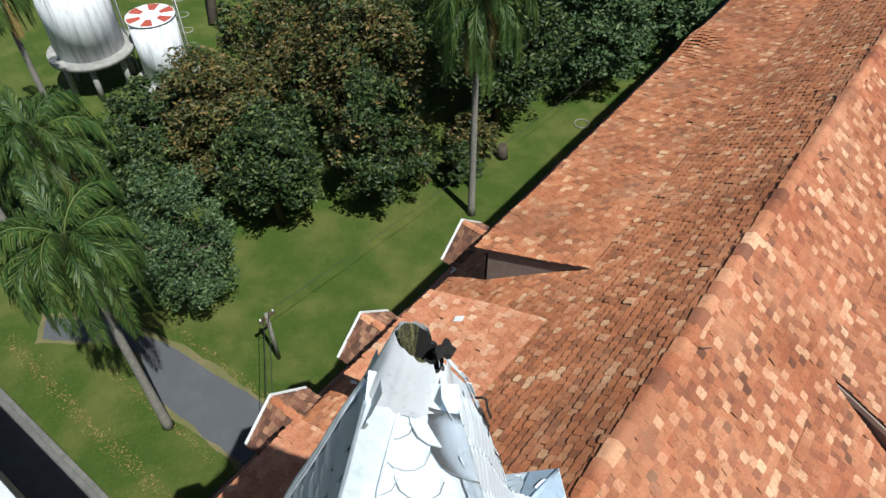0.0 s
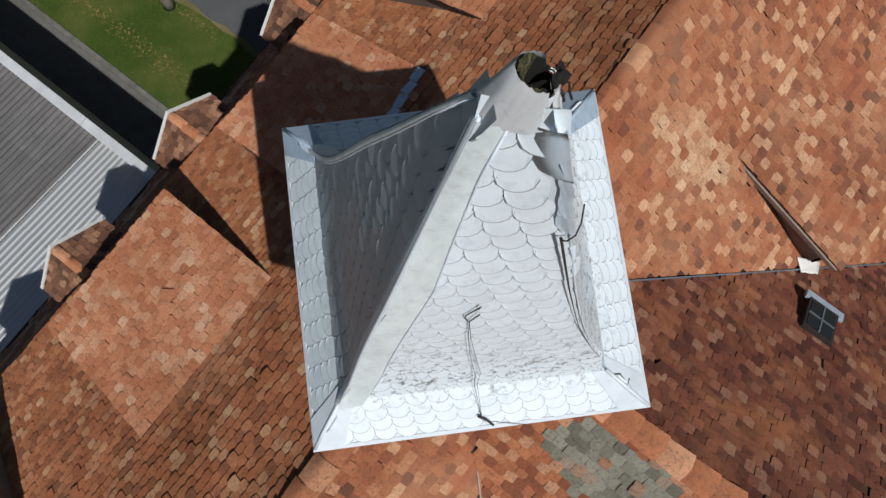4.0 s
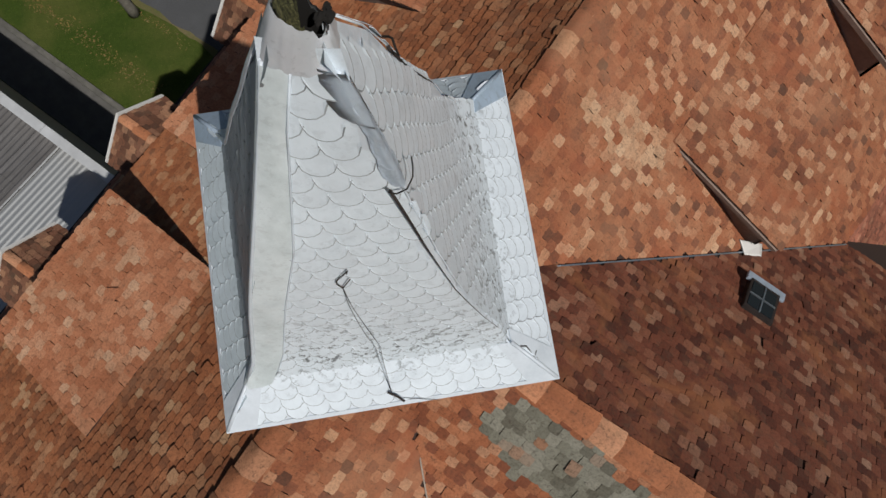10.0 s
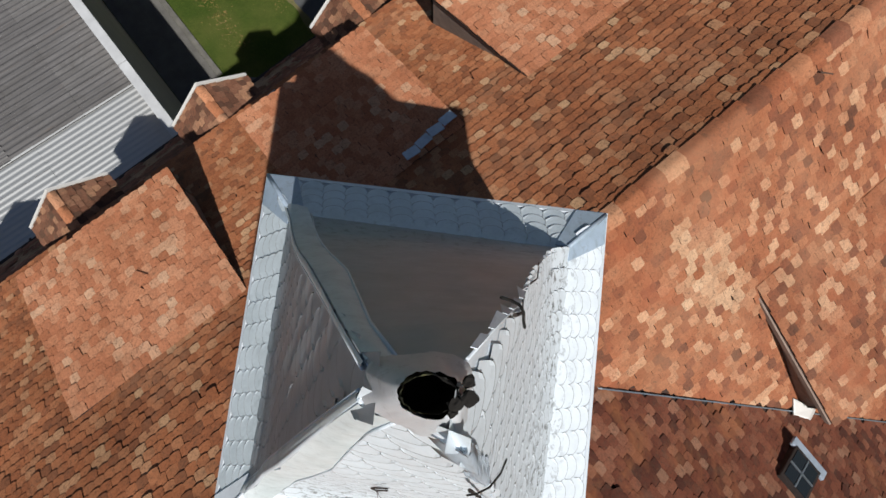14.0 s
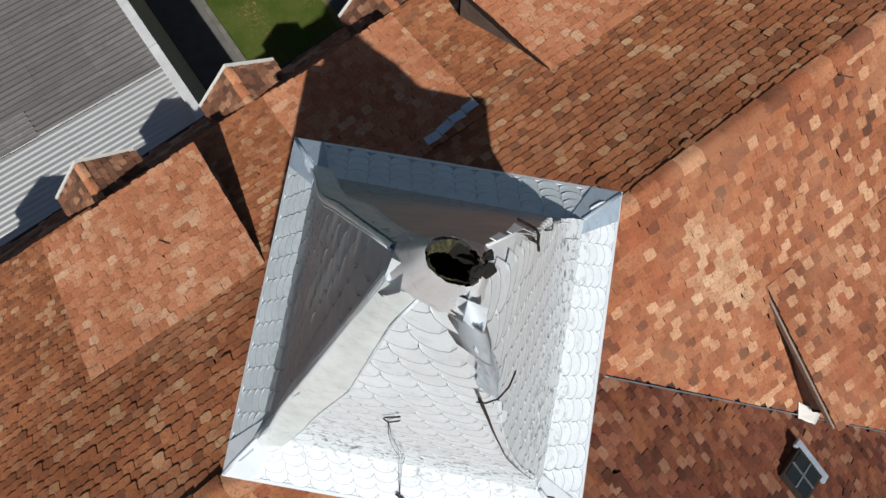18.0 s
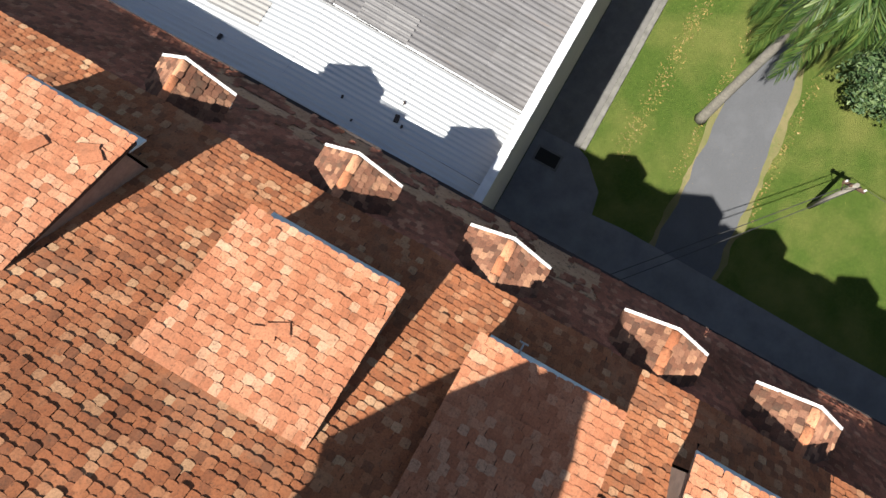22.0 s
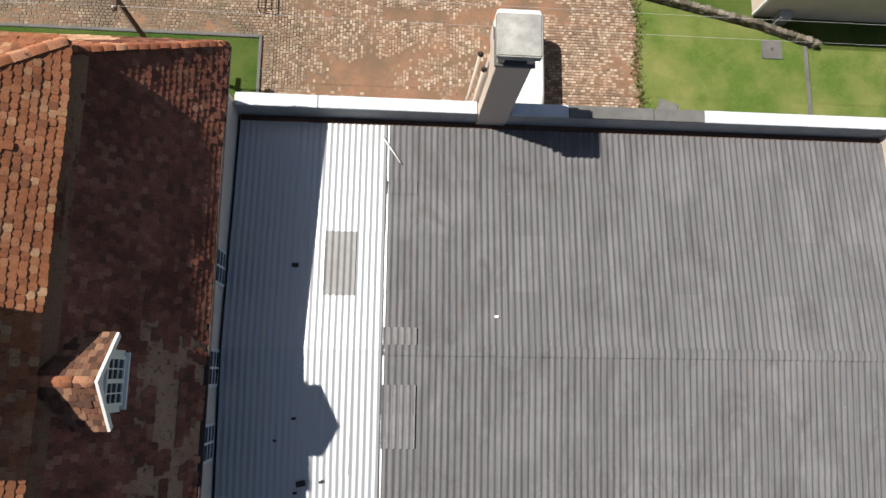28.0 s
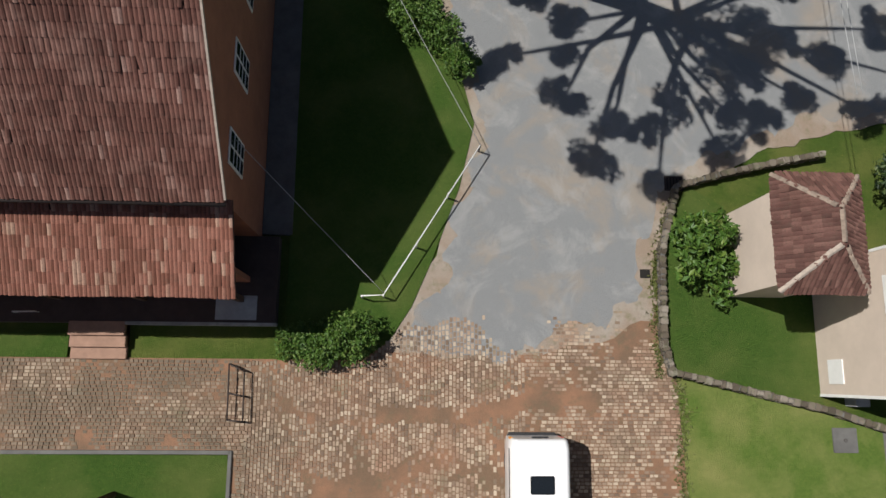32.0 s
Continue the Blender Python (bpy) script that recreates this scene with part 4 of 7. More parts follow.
# rooflight in the wing
rl = thing("rooflight", "small iron rooflight with four dark panes in the dark red tiles", "rooflight")
rl.matrix_world = Matrix.Translation((-2.60, -3.86, RZ - SL * 3.36 + 0.10)) @ Matrix.Rotation(math.atan(SL) - 0.12, 4, "X")
part("curb", box(-0.27, -0.36, -0.08, 0.27, 0.36, 0.07, 0.01), iron, rl)
part("apron", box(-0.36, -0.50, 0.0, 0.34, -0.31, 0.06, 0.01), zinc_plate, rl, "bluish zinc apron under the rooflight")
for sx in (-1, 1):
    for sy in (-1, 1):
        part("pane", box(sx * 0.12 - 0.1, sy * 0.16 - 0.13, 0.071, sx * 0.12 + 0.1, sy * 0.16 + 0.13, 0.08), dark_glass, rl)
part("glazing_bar", box(-0.015, -0.3, 0.07, 0.009, 0.3, 0.09, 0, box(-0.23, -0.009, 0.07, 0.23, 0.015, 0.09)), zinc, rl)


# ---- the metal-clad turret ----
def metal_mat(name, base, stain, dirty=0.0, grime=0.0, metal=0.05):
    k = Nodes(name)
    c = k.mix(k.ramp(k.noise(5, 6, 0.7), [(0.4, 0.0), (0.75, 1.0)]), base, tuple(x * 0.86 for x in base))
    c = k.mix(k.ramp(k.rand(), [(0.0, 0.0), (1.0, 0.12)]), c, (0.56, 0.62, 0.66))
    c = k.mix(k.ramp(k.noise(2.2, 6, 0.75, k.pos((1, 1, 0.5))), [(0.55, 0.0), (0.72, stain)]), c, (0.34, 0.42, 0.47))
    spots = k.ramp(k.noise(13, 5, 0.75), [(0.545, 0.0), (0.60, 1.0)])
    if dirty:
        z = k.add("SeparateXYZ", Vector=k.pos()).outputs[2]
        band = k.ramp(k.math("DIVIDE", k.math("SUBTRACT", z, 23.0), 4.0), [(0.09, 0.0), (0.16, 0.8), (0.2, 1.0), (0.32, 0.6), (0.45, 0.15), (0.9, 0.1)])
        c = k.mix(k.math("MULTIPLY", k.math("MULTIPLY", spots, band), dirty), c, (0.075, 0.08, 0.08))
    else:
        c = k.mix(k.math("MULTIPLY", spots, stain * 0.5), c, (0.16, 0.16, 0.15))
    if grime:
        c = k.mix(k.ramp(k.noise(3.2, 5, 0.7, k.pos((1, 1, 0.4))), [(0.42, 0.0), (0.66, grime)]), c, (0.22, 0.28, 0.27))
    k.bump(k.noise(9, 5, 0.6), 0.3, 0.010)
    return k.done(c, k.ramp(k.noise(6, 4), [(0.3, 0.38), (0.7, 0.55)]), metal, 0.35)


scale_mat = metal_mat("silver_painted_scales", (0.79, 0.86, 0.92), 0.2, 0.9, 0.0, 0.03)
# stained scales, darkened to carry the shade of the north-east and south-east faces
shaded_scale = metal_mat("shade_darkened_stained_scales", (0.44, 0.49, 0.54), 0.5, 0.4, 0.2, 0.2)
# the same shade tone, milder, for the flared foot of those two faces
flare_mat = metal_mat("lightly_shade_toned_scales", (0.68, 0.76, 0.81), 0.45, 0.3, 0.15, 0.1)
seam_mat = metal_mat("silver_painted_sheet", (0.74, 0.80, 0.86), 0.25, 0.2, 0.0, 0.05)
flash_mat = metal_mat("grimy_hip_sheet", (0.80, 0.87, 0.89), 0.25, 0.0, 0.28, 0.03)
patch_mat = metal_mat("bare_patch_sheet", (0.76, 0.83, 0.90), 0.25, 0.0, 0.0, 0.08)
collar_mat = metal_mat("dull_collar_sheet", (0.68, 0.69, 0.72), 0.4, 0.0, 0.2, 0.12)
corner_mat = metal_mat("blue_zinc_corner", (0.40, 0.50, 0.62), 0.5, 0.0, 0.3)
def moss_mat():
    k = Nodes("mossy_rotten_wood")
    c = k.ramp(k.noise(1.0, 5, 0.7, k.pos((95, 95, 9))), [(0.36, (0.012, 0.010, 0.006)), (0.5, (0.075, 0.075, 0.028)), (0.62, (0.16, 0.15, 0.06)), (0.75, (0.30, 0.27, 0.16))])
    k.bump(k.noise(60, 4), 0.9, 0.012)
    return k.done(c, 0.95)


moss_inner = moss_mat()
TC = Vector((2.07, -0.5))
# the four hips, bottom to top: east, north, west, south; the tip leans west
HIPS = (((4.09, -0.5, 23.22), (3.61, -0.47, 23.55), (3.40, -0.42, 23.9), (3.17, -0.40, 24.4), (2.93, -0.41, 25.0), (2.70, -0.44, 25.6), (2.44, -0.455, 26.2), (2.24, -0.466, 26.7), (2.065, -0.48, 27.1), (2.0, -0.49, 27.3)),
        ((2.07, 1.515, 23.22), (2.13, 1.0, 23.55), (2.115, 0.793, 23.9), (2.115, 0.61, 24.4), (2.09, 0.414, 25.0), (2.06, 0.186, 25.6), (2.045, -0.07, 26.2), (2.03, -0.276, 26.7), (2.01, -0.42, 27.1), (1.99, -0.48, 27.3)),
        ((0.055, -0.5, 23.22), (0.60, -0.48, 23.55), (0.727, -0.49, 23.9), (0.917, -0.45, 24.4), (1.128, -0.435, 25.0), (1.328, -0.462, 25.6), (1.511, -0.498, 26.2), (1.64, -0.51, 26.7), (1.772, -0.536, 27.1), (1.83, -0.55, 27.3)),
        ((2.07, -2.515, 23.22), (2.045, -1.99, 23.55), (2.08, -1.777, 23.9), (2.08, -1.6, 24.4), (2.05, -1.43, 25.0), (2.0, -1.213, 25.6), (1.945, -1.012, 26.2), (1.945, -0.875, 26.7), (1.924, -0.69, 27.1), (1.91, -0.62, 27.3)))


def tpoint(corner, z, out=0.0):
    """A point on the hip above a corner: 0 east, 1 north, 2 west, 3 south."""
    line = HIPS[corner % 4]
    p = Vector(line[-1])
    for a, b in zip(line, line[1:]):
        if z <= b[2]:
            p = Vector(a).lerp(Vector(b), (z - a[2]) / (b[2] - a[2]))
            break
    ang = corner * math.pi / 2
    return Vector((p.x + out * math.cos(ang), p.y + out * math.sin(ang), z))


def tcentre(z):
    return Vector(((tpoint(0, z).x + tpoint(2, z).x) / 2, (tpoint(1, z).y + tpoint(3, z).y) / 2))


def tradius(z):
    return (tpoint(0, z).x - tpoint(2, z).x + tpoint(1, z).y - tpoint(3, z).y) / 4


turret = thing("roof_turret", "square silver metal scale turret spire broken open at the tip", "turret")
tb = bmesh.new()
base_pts = [(TC.x + 1.72 * math.cos(a * math.pi / 2), TC.y + 1.72 * math.sin(a * math.pi / 2)) for a in range(4)]
part("drum", prism(base_pts, 18.6, 23.16, tb), timber, turret, "dark boarded walls under the spire")
zs = sorted({p[2] for line in HIPS for p in line if p[2] < 27.14} | {24.0, 24.6, 25.0, 25.55, 26.0, 26.45, 26.6, 27.0, 27.14})
SU = np.array([-0.5, -0.4, -0.22, 0.0, 0.22, 0.4, 0.5])
SEND = 0.42 + 0.62 * np.sqrt(np.clip(1 - (2 * SU) ** 2, 0, 1))
DOME = 1 - (2 * SU) ** 2
SCALE = np.concatenate([np.stack([SU, np.full(7, -0.5), np.full(7, -0.004)], 1), np.stack([SU, SEND * 0.45, 0.004 + 0.002 * DOME], 1), np.stack([SU * 0.96, SEND - 0.028, 0.010 + 0.0012 * DOME], 1),
                        np.stack([SU, SEND, 0.0105 + 0.0012 * DOME], 1), np.stack([SU * 1.01, SEND + 0.045, np.full(7, 0.0)], 1)])
SCALE_Q = np.array([(r * 7 + c, r * 7 + c + 1, r * 7 + c + 8, r * 7 + c + 7) for r in range(4) for c in range(6)])
edge_dirt = plain("grime_in_scale_joints", (0.64, 0.68, 0.71), 0.8, vary=0.65, scale=5)


def dirty_edges(me):
    """The folded lower edge of each scale holds a line of grime."""
    me.materials.append(edge_dirt)
    me.polygons.foreach_set("material_index", [int(i % 24 > 11) for i in range(len(me.polygons))])


SINK = (-0.009, -0.009, -0.009, -0.009)
for face in range(4):
    b = bmesh.new()
    cols = 6
    rows = [[b.verts.new(tpoint(face, z, SINK[face]).lerp(tpoint(face + 1, z, SINK[face]), c / cols)) for c in range(cols + 1)] for z in zs]
    for r0, r1 in zip(rows, rows[1:]):
        for c in range(cols):
            b.faces.new((r0[c], r0[c + 1], r1[c + 1], r1[c]))
    edge = [b.verts.new(v.co + Vector((0, 0, -0.06))) for v in rows[0]]
    for c in range(cols):
        b.faces.new((edge[c], edge[c + 1], rows[0][c + 1], rows[0][c]))
    for v in b.verts:
        v.co += Vector((noise.noise(v.co * 1.7), noise.noise(v.co * 1.7 + Vector((7, 0, 0))), 0)) * 0.003
    bmesh.ops.recalc_face_normals(b, faces=b.faces[:])
    # faces 0 and 3 turn from the sun; their shade is in the colour
    face_mat = scale_mat if face in (1, 2) else shaded_scale
    sheet_ob = part("spire_face", b, seam_mat if face in (1, 2) else shaded_scale, turret)
    b = bmesh.new()
    slab_of([tpoint(face, 23.222, 0.016), tpoint(face + 1, 23.222, 0.016), tpoint(face + 1, 23.25, 0.016), tpoint(face, 23.25, 0.016)], 0.014, b)
    part("eave_strip", b, seam_mat, turret, "straight folded metal eave edge")
    # the overlapping round-ended scales
    rng = np.random.default_rng(face + 5)
    z, row, V3 = 23.262, 0, []
    while z < (27.05 if face < 3 else 23.5):
        z1 = z + (0.07 if z < 23.5 else 0.138)
        p0, p1 = tpoint(face, z), tpoint(face + 1, z)
        q0, q1 = tpoint(face, z1), tpoint(face + 1, z1)
        span = (p1 - p0).length
        nrm = (p1 - p0).cross(q0 - p0).normalized()
        w = 0.17 if z > 23.5 else 0.187
        n = max(1, int(span / w))
        for i in range(n + 1):
            f = (i + (0.5 if row % 2 else 0.0)) * w / span
            if f * span < 0.05 or (1 - f) * span < 0.05:
                continue
            lo, hi = p0.lerp(p1, f), q0.lerp(q1, f)
            d = (lo - hi)
            ex = d.length
            d.normalize()
            side = d.cross(nrm) * -1
            o = hi + nrm * (0.003 + 0.002 * rng.random() - 0.004)
            tilt = rng.normal(0, 0.0015)
            roll = rng.normal(0, 0.012)
            V3.append([o + side * (t[0] * w * 1.03) + d * (t[1] * ex * 1.22) + nrm * (t[2] + tilt * t[1] + roll * t[0] * w) for t in SCALE])
        z, row = z1, row + 1
    single = 150 if face in (1, 2) else 0
    order = list(range(len(V3)))
    mid = sorted(order, key=lambda i: abs(V3[i][10].z - 25.3))[:single]
    for i in mid:
        c = V3[i][10]
        sm = quick_mesh("metal_scale", [tuple(p - c) for p in V3[i]], SCALE_Q)
        sm.materials.append(face_mat)
        dirty_edges(sm)
        ob = mesh_obj("metal_scale", sm, face_mat, sheet_ob)
        ob.location = c
    rest = [V3[i] for i in order if i not in set(mid)]
    for flare in (False, True):
        group = [q for q in rest if (q[10].z < 23.52) == flare]
        if group:
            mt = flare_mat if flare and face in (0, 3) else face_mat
            me = quick_mesh("metal_scales", np.array([[tuple(p) for p in q] for q in group]).reshape(-1, 3), (SCALE_Q[None] + 35 * np.arange(len(group))[:, None, None]).reshape(-1, 4))
            me.materials.append(mt)
            dirty_edges(me)
            tagged(mesh_obj("metal_scales", me, mt, sheet_ob), kind="stuff")
# hips: a broad rolled flashing to the north and east, thin seams elsewhere
for c in range(4):
    pts = [tpoint(c, z, 0.006 if c != 1 else 0.03 - 0.02 * (z - 23.55) / 3.7) for z in np.linspace(23.55, 27.12, 12)]
    part("hip_seam", tube(pts, [0.019 - 0.0010 * i for i in range(12)] if c == 1 else [0.011 - 0.0007 * i for i in range(12)] if c == 0 else [0.005] * 12, 6), seam_mat, turret)
    part("hip_seam", tube([tpoint(c, 23.24, 0.01), tpoint(c, 23.36, 0.02), tpoint(c, 23.57, 0.02)], [0.02, 0.02, 0.016], 8), corner_mat if c in (0, 3) else seam_mat, turret)
    for sgn in (-1, 1):
        b = bmesh.new()
        q = [tpoint(c, z, 0.022) + Vector((0, 0, 0.012)) for z in (23.235, 23.55)]
        d = [(tpoint(c + sgn, 23.3) - tpoint(c, 23.3)).normalized() * w for w in (0.26, 0.12)]
        slab_of([q[0], q[0] + d[0], q[1] + d[1], q[1]], 0.012, b)
        part("corner_plate", b, corner_mat if c in (0, 3) else seam_mat, turret)
def hip_taper(z):
    return max(0.5, min(1.0, tradius(z) * 1.3 + 0.15))


for c, towards, wdt in ((1, 2, 0.22), (0, 3, 0.17), (0, 1, 0.05), (1, 0, 0.07)):
    b = bmesh.new()
    rows = []
    for z in np.linspace(23.5, 27.10, 14):
        p = tpoint(c, z, 0.014)
        d = (tpoint(towards, z) - tpoint(c, z)).normalized()
        n = Vector((d.y, -d.x, 0))
        n = n if n.dot(p - Vector((*tcentre(z), z))) > 0 else -n
        rows.append([b.verts.new(p + d * (wdt * hip_taper(z) * f) + n * (0.009 * math.sin(math.pi * f) - 0.008 * f + 0.006) + Vector((0, 0, 0.01))) for f in (0, 0.25, 0.5, 0.75, 1.0)])
    for r0, r1 in zip(rows, rows[1:]):
        for i in range(4):
            b.faces.new((r0[i], r0[i + 1], r1[i + 1], r1[i])).smooth = True
    bmesh.ops.recalc_face_normals(b, faces=b.faces[:])
    part("hip_flashing", b, flash_mat, turret, "broad rolled metal hip flashing with greenish grime")
    part("standing_seam", tube([tpoint(c, z, 0.02) + (tpoint(towards, z) - tpoint(c, z)).normalized() * wdt * hip_taper(z) for z in np.linspace(23.57, 27.09, 11)], 0.006, 5), patch_mat, turret)
# torn collar and open tip
rng = random.Random(5)


TIP = Vector((1.912, -0.568))


def rim(ang, grow=0.0):
    """The slanting oval rim of the open tip: high to the east, torn down to the south-west."""
    u, v = (0.073 + grow) * math.cos(ang), (0.050 + grow) * math.sin(ang)
    x, y = (u + v) * 0.7071, (u - v) * 0.7071
    return Vector((TIP.x + x, TIP.y + y, 27.335 + 0.75 * u + 0.5 * v - (0.05 if u < -0.03 else 0.0)))


QUAD = [tpoint(q, 27.08, 0.012).xy for q in range(4)]
MID = sum(QUAD, Vector((0, 0))) / 4


def outline(a):
    """How far the spire's outline lies from its axis along a bearing."""
    d, best = Vector((math.cos(a), math.sin(a))), 0.07
    for q0, q1 in zip(QUAD, QUAD[1:] + QUAD[:1]):
        e, w = q1 - q0, q0 - MID
        den = d.x * e.y - d.y * e.x
        if abs(den) > 1e-9:
            t, u = (w.x * e.y - w.y * e.x) / den, (w.x * d.y - w.y * d.x) / den
            if t > 0 and -1e-6 <= u <= 1.000001:
                best = max(best, t + 0.005)
    return best


FOOT = [sum(outline(2 * math.pi * i / 48 + o) for o in (-0.12, 0.0, 0.12)) / 3 + 0.005 for i in range(48)]


def collar_point(i, f, grow=0.004):
    """A point on the collar: column i of 48, from its foot (0) to the rim (1)."""
    a, r = 2 * math.pi * (i % 48) / 48, FOOT[int(i) % 48]
    foot = Vector((MID.x + r * math.cos(a), MID.y + r * math.sin(a), 27.085 + 0.006 * math.sin(5 * a)))
    top = rim(math.pi / 4 - a, grow)
    return foot.lerp(top, 0.4 * min(1.0, max(0.0, (r - 0.11) / 0.09))).lerp(top, f)


for nm, mat_c in (("collar", collar_mat), ("inner_lining", moss_inner)):
    b = bmesh.new()
    n = 48
    rows = []
    for f in (0.0, 0.3, 0.65, 0.9, 1.0):
        ring = []
        for i in range(n):
            a = 2 * math.pi * i / n
            if nm == "collar":
                p = collar_point(i, f) + Vector((math.cos(a), math.sin(a), 0)) * rng.uniform(-0.003, 0.003)
            else:
                p = Vector((MID.x + 0.06 * math.cos(a), MID.y + 0.06 * math.sin(a), 26.95)).lerp(rim(math.pi / 4 - a, -0.003), f) + Vector((math.cos(a), math.sin(a), 0)) * rng.uniform(-0.006, 0.002)
            p.z += rng.uniform(-0.012, 0.004) if f == 1.0 else 0
            ring.append(b.verts.new(p))
        rows.append(ring)
    for q0, q1 in zip(rows, rows[1:]):
        for i in range(n):
            f = b.faces.new((q0[i], q0[(i + 1) % n], q1[(i + 1) % n], q1[i]))
            f.smooth = True
            f.material_index = int(nm != "collar" and math.cos(math.pi / 4 - 2 * math.pi * i / n) < -0.05)
    part(nm, b, mat_c, turret, "torn metal collar" if nm == "collar" else "mossy rotten wood inside the tip").data.materials.append(black_void)
c = TIP
part("hole", prism([(c.x + 0.078 * math.cos(a), c.y + 0.078 * math.sin(a)) for a in np.linspace(0, 5.9, 14)], 26.96, 27.0), black_void, turret)
# charred stub and bent patch plates down the west hip
tw = TIP
for dx, dy, dz, s in ((-0.05, -0.03, -0.02, 0.022), (-0.06, -0.06, -0.05, 0.026), (-0.03, -0.085, -0.06, 0.02), (-0.06, -0.012, -0.02, 0.014)):
    b = bmesh.new()
    bmesh.ops.create_icosphere(b, subdivisions=2, radius=1.0)
    for v in b.verts:
        v.co *= 0.75 + 0.55 * noise.noise(v.co * 1.9 + Vector((dx * 90, dy * 90, 0)))
        v.co = Vector((tw.x + dx + v.co.x * s, tw.y + dy + v.co.y * s * 1.3, 27.32 + dz + v.co.z * s * 0.8))
    part("charred_stub", b, black_void, turret, "blackened splintered wood")
SHAPE = ((0.0, 0.75), (0.17, 0.85), (0.3, 0.95), (0.42, 1.0), (0.65, 1.0), (0.85, 0.85), (0.95, 0.6), (1.0, 0.3))
for i, (z, ln, wn, ws) in enumerate(((27.13, 0.31, 0.13, 0.06), (26.95, 0.26, 0.05, 0.07), (26.74, 0.26, 0.055, 0.075), (26.56, 0.25, 0.07, 0.085))):
    b = bmesh.new()
    rows = []
    for f, m in SHAPE:
        zz = z - ln * f
        m = max(m, 0.72) if i else m
        p = tpoint(2, zz, 0.034 - 0.005 * i + 0.004 * f)
        dn = (tpoint(1, zz) - p).normalized()
        ds = (tpoint(3, zz) - p).normalized()
        rows.append([b.verts.new(q + Vector((rng.uniform(-1, 1), rng.uniform(-1, 1), 0)) * 0.0018) for q in (p + dn * wn * m, p + dn * wn * m * 0.5 - Vector((0.006, 0, 0)), p - Vector((0.005, 0, 0)), p + ds * ws * m * 0.5 - Vector((0.006, 0, 0)), p + ds * ws * m)])
    for q0, q1 in zip(rows, rows[1:]):
        for j in range(4):
            b.faces.new((q0[j], q0[j + 1], q1[j + 1], q1[j])).smooth = True
    bmesh.ops.solidify(b, geom=b.faces[:], thickness=0.004)
    bmesh.ops.recalc_face_normals(b, faces=b.faces[:])
    part("patch_plate", b, patch_mat, turret, "bent bare metal patch plate")
part("split_seam", tube([tpoint(2, z, 0.012) + Vector((0.01, 0.06 - 0.05 * (26.35 - z) / 2.4, 0)) for z in np.linspace(26.35, 23.95, 8)], [0.008, 0.007, 0.005, 0.003, 0.003, 0.003, 0.002, 0.002], 5), iron, turret)
part("split_seam", tube([tpoint(3, z, 0.02) + Vector((-0.012 - 0.02 * math.sin(z * 7), 0.02, 0)) for z in np.linspace(26.44, 24.9, 8)], [0.009, 0.007, 0.006, 0.005, 0.005, 0.004, 0.004, 0.003], 5), iron, turret)
part("torn_edge", tube([tpoint(3, 26.45, 0.025) + Vector((dx, dy, dz)) for dx, dy, dz in ((0.06, 0.03, 0.06), (0.03, 0.0, 0.0), (0.0, -0.01, 0.02), (-0.03, 0.0, 0.05), (-0.05, 0.01, 0.0), (-0.075, 0.02, -0.03))], 0.006, 5), black_void, turret)
for i in range(7):
    z = 27.05 - 0.19 * i
    p, q = tpoint(3, z, 0.018), tpoint(3, z - 0.13 - 0.03 * (i % 2), 0.018)
    fl = bmesh.new()
    slab_of([p, q, q + Vector((0.02 + 0.012 * (i % 3), 0.02, 0.03)), p + Vector((0.015, 0.012, 0.015))], 0.003, fl)
    part("torn_flap", fl, patch_mat if i % 3 == 1 else seam_mat, turret)
tear = [tpoint(2, 26.33, 0.03) + Vector((dx, dy, dz)) for dx, dy, dz in ((0.03, 0.075, 0.05), (0.005, 0.05, 0.0), (-0.012, 0.0, -0.03), (0.0, -0.06, -0.03), (0.02, -0.09, 0.0), (0.04, -0.11, 0.06))]
part("torn_edge", tube(tear, 0.004, 5), black_void, turret)


def on_face(a, f, z, out=0.03):
    p = tpoint(a, z).lerp(tpoint(a + 1, z), f)
    n = Vector((p.x - tcentre(z).x, p.y - tcentre(z).y, 0.35)).normalized()
    return p + n * out


cond = thing("lightning_conductor", "broken wire clamps and slack wires on the metal spire", "wire")
part("clamp", tube([on_face(1, f, z) for f, z in ((0.49, 25.40), (0.50, 25.44), (0.435, 25.32), (0.43, 25.27), (0.455, 25.20), (0.50, 25.32))], 0.0045, 5), iron, cond)
part("clamp", tube([on_face(1, f, z, 0.05) for f, z in ((0.495, 23.36), (0.52, 23.32), (0.535, 23.28))], 0.010, 6), iron, cond)
for o in (0.0, 0.022):
    part("wire", tube([on_face(1, 0.455 + 0.05 * f + o * math.sin(3.1 * f), 25.22 - 1.88 * f, 0.03 + 0.03 * math.sin(3.1 * f)) for f in np.linspace(0, 1, 7)], 0.0019, 4), iron, cond)
part("wire", tube([on_face(1, 0.535 + 0.1 * f, 23.28 - 0.06 * f, 0.02) for f in np.linspace(0, 1, 3)], 0.002, 4), iron, cond)
part("notch", tube([on_face(2, f, z, 0.03) for f, z in ((0.0, 23.52), (0.03, 23.45), (0.01, 23.40), (0.04, 23.38))], 0.007, 5), iron, cond)


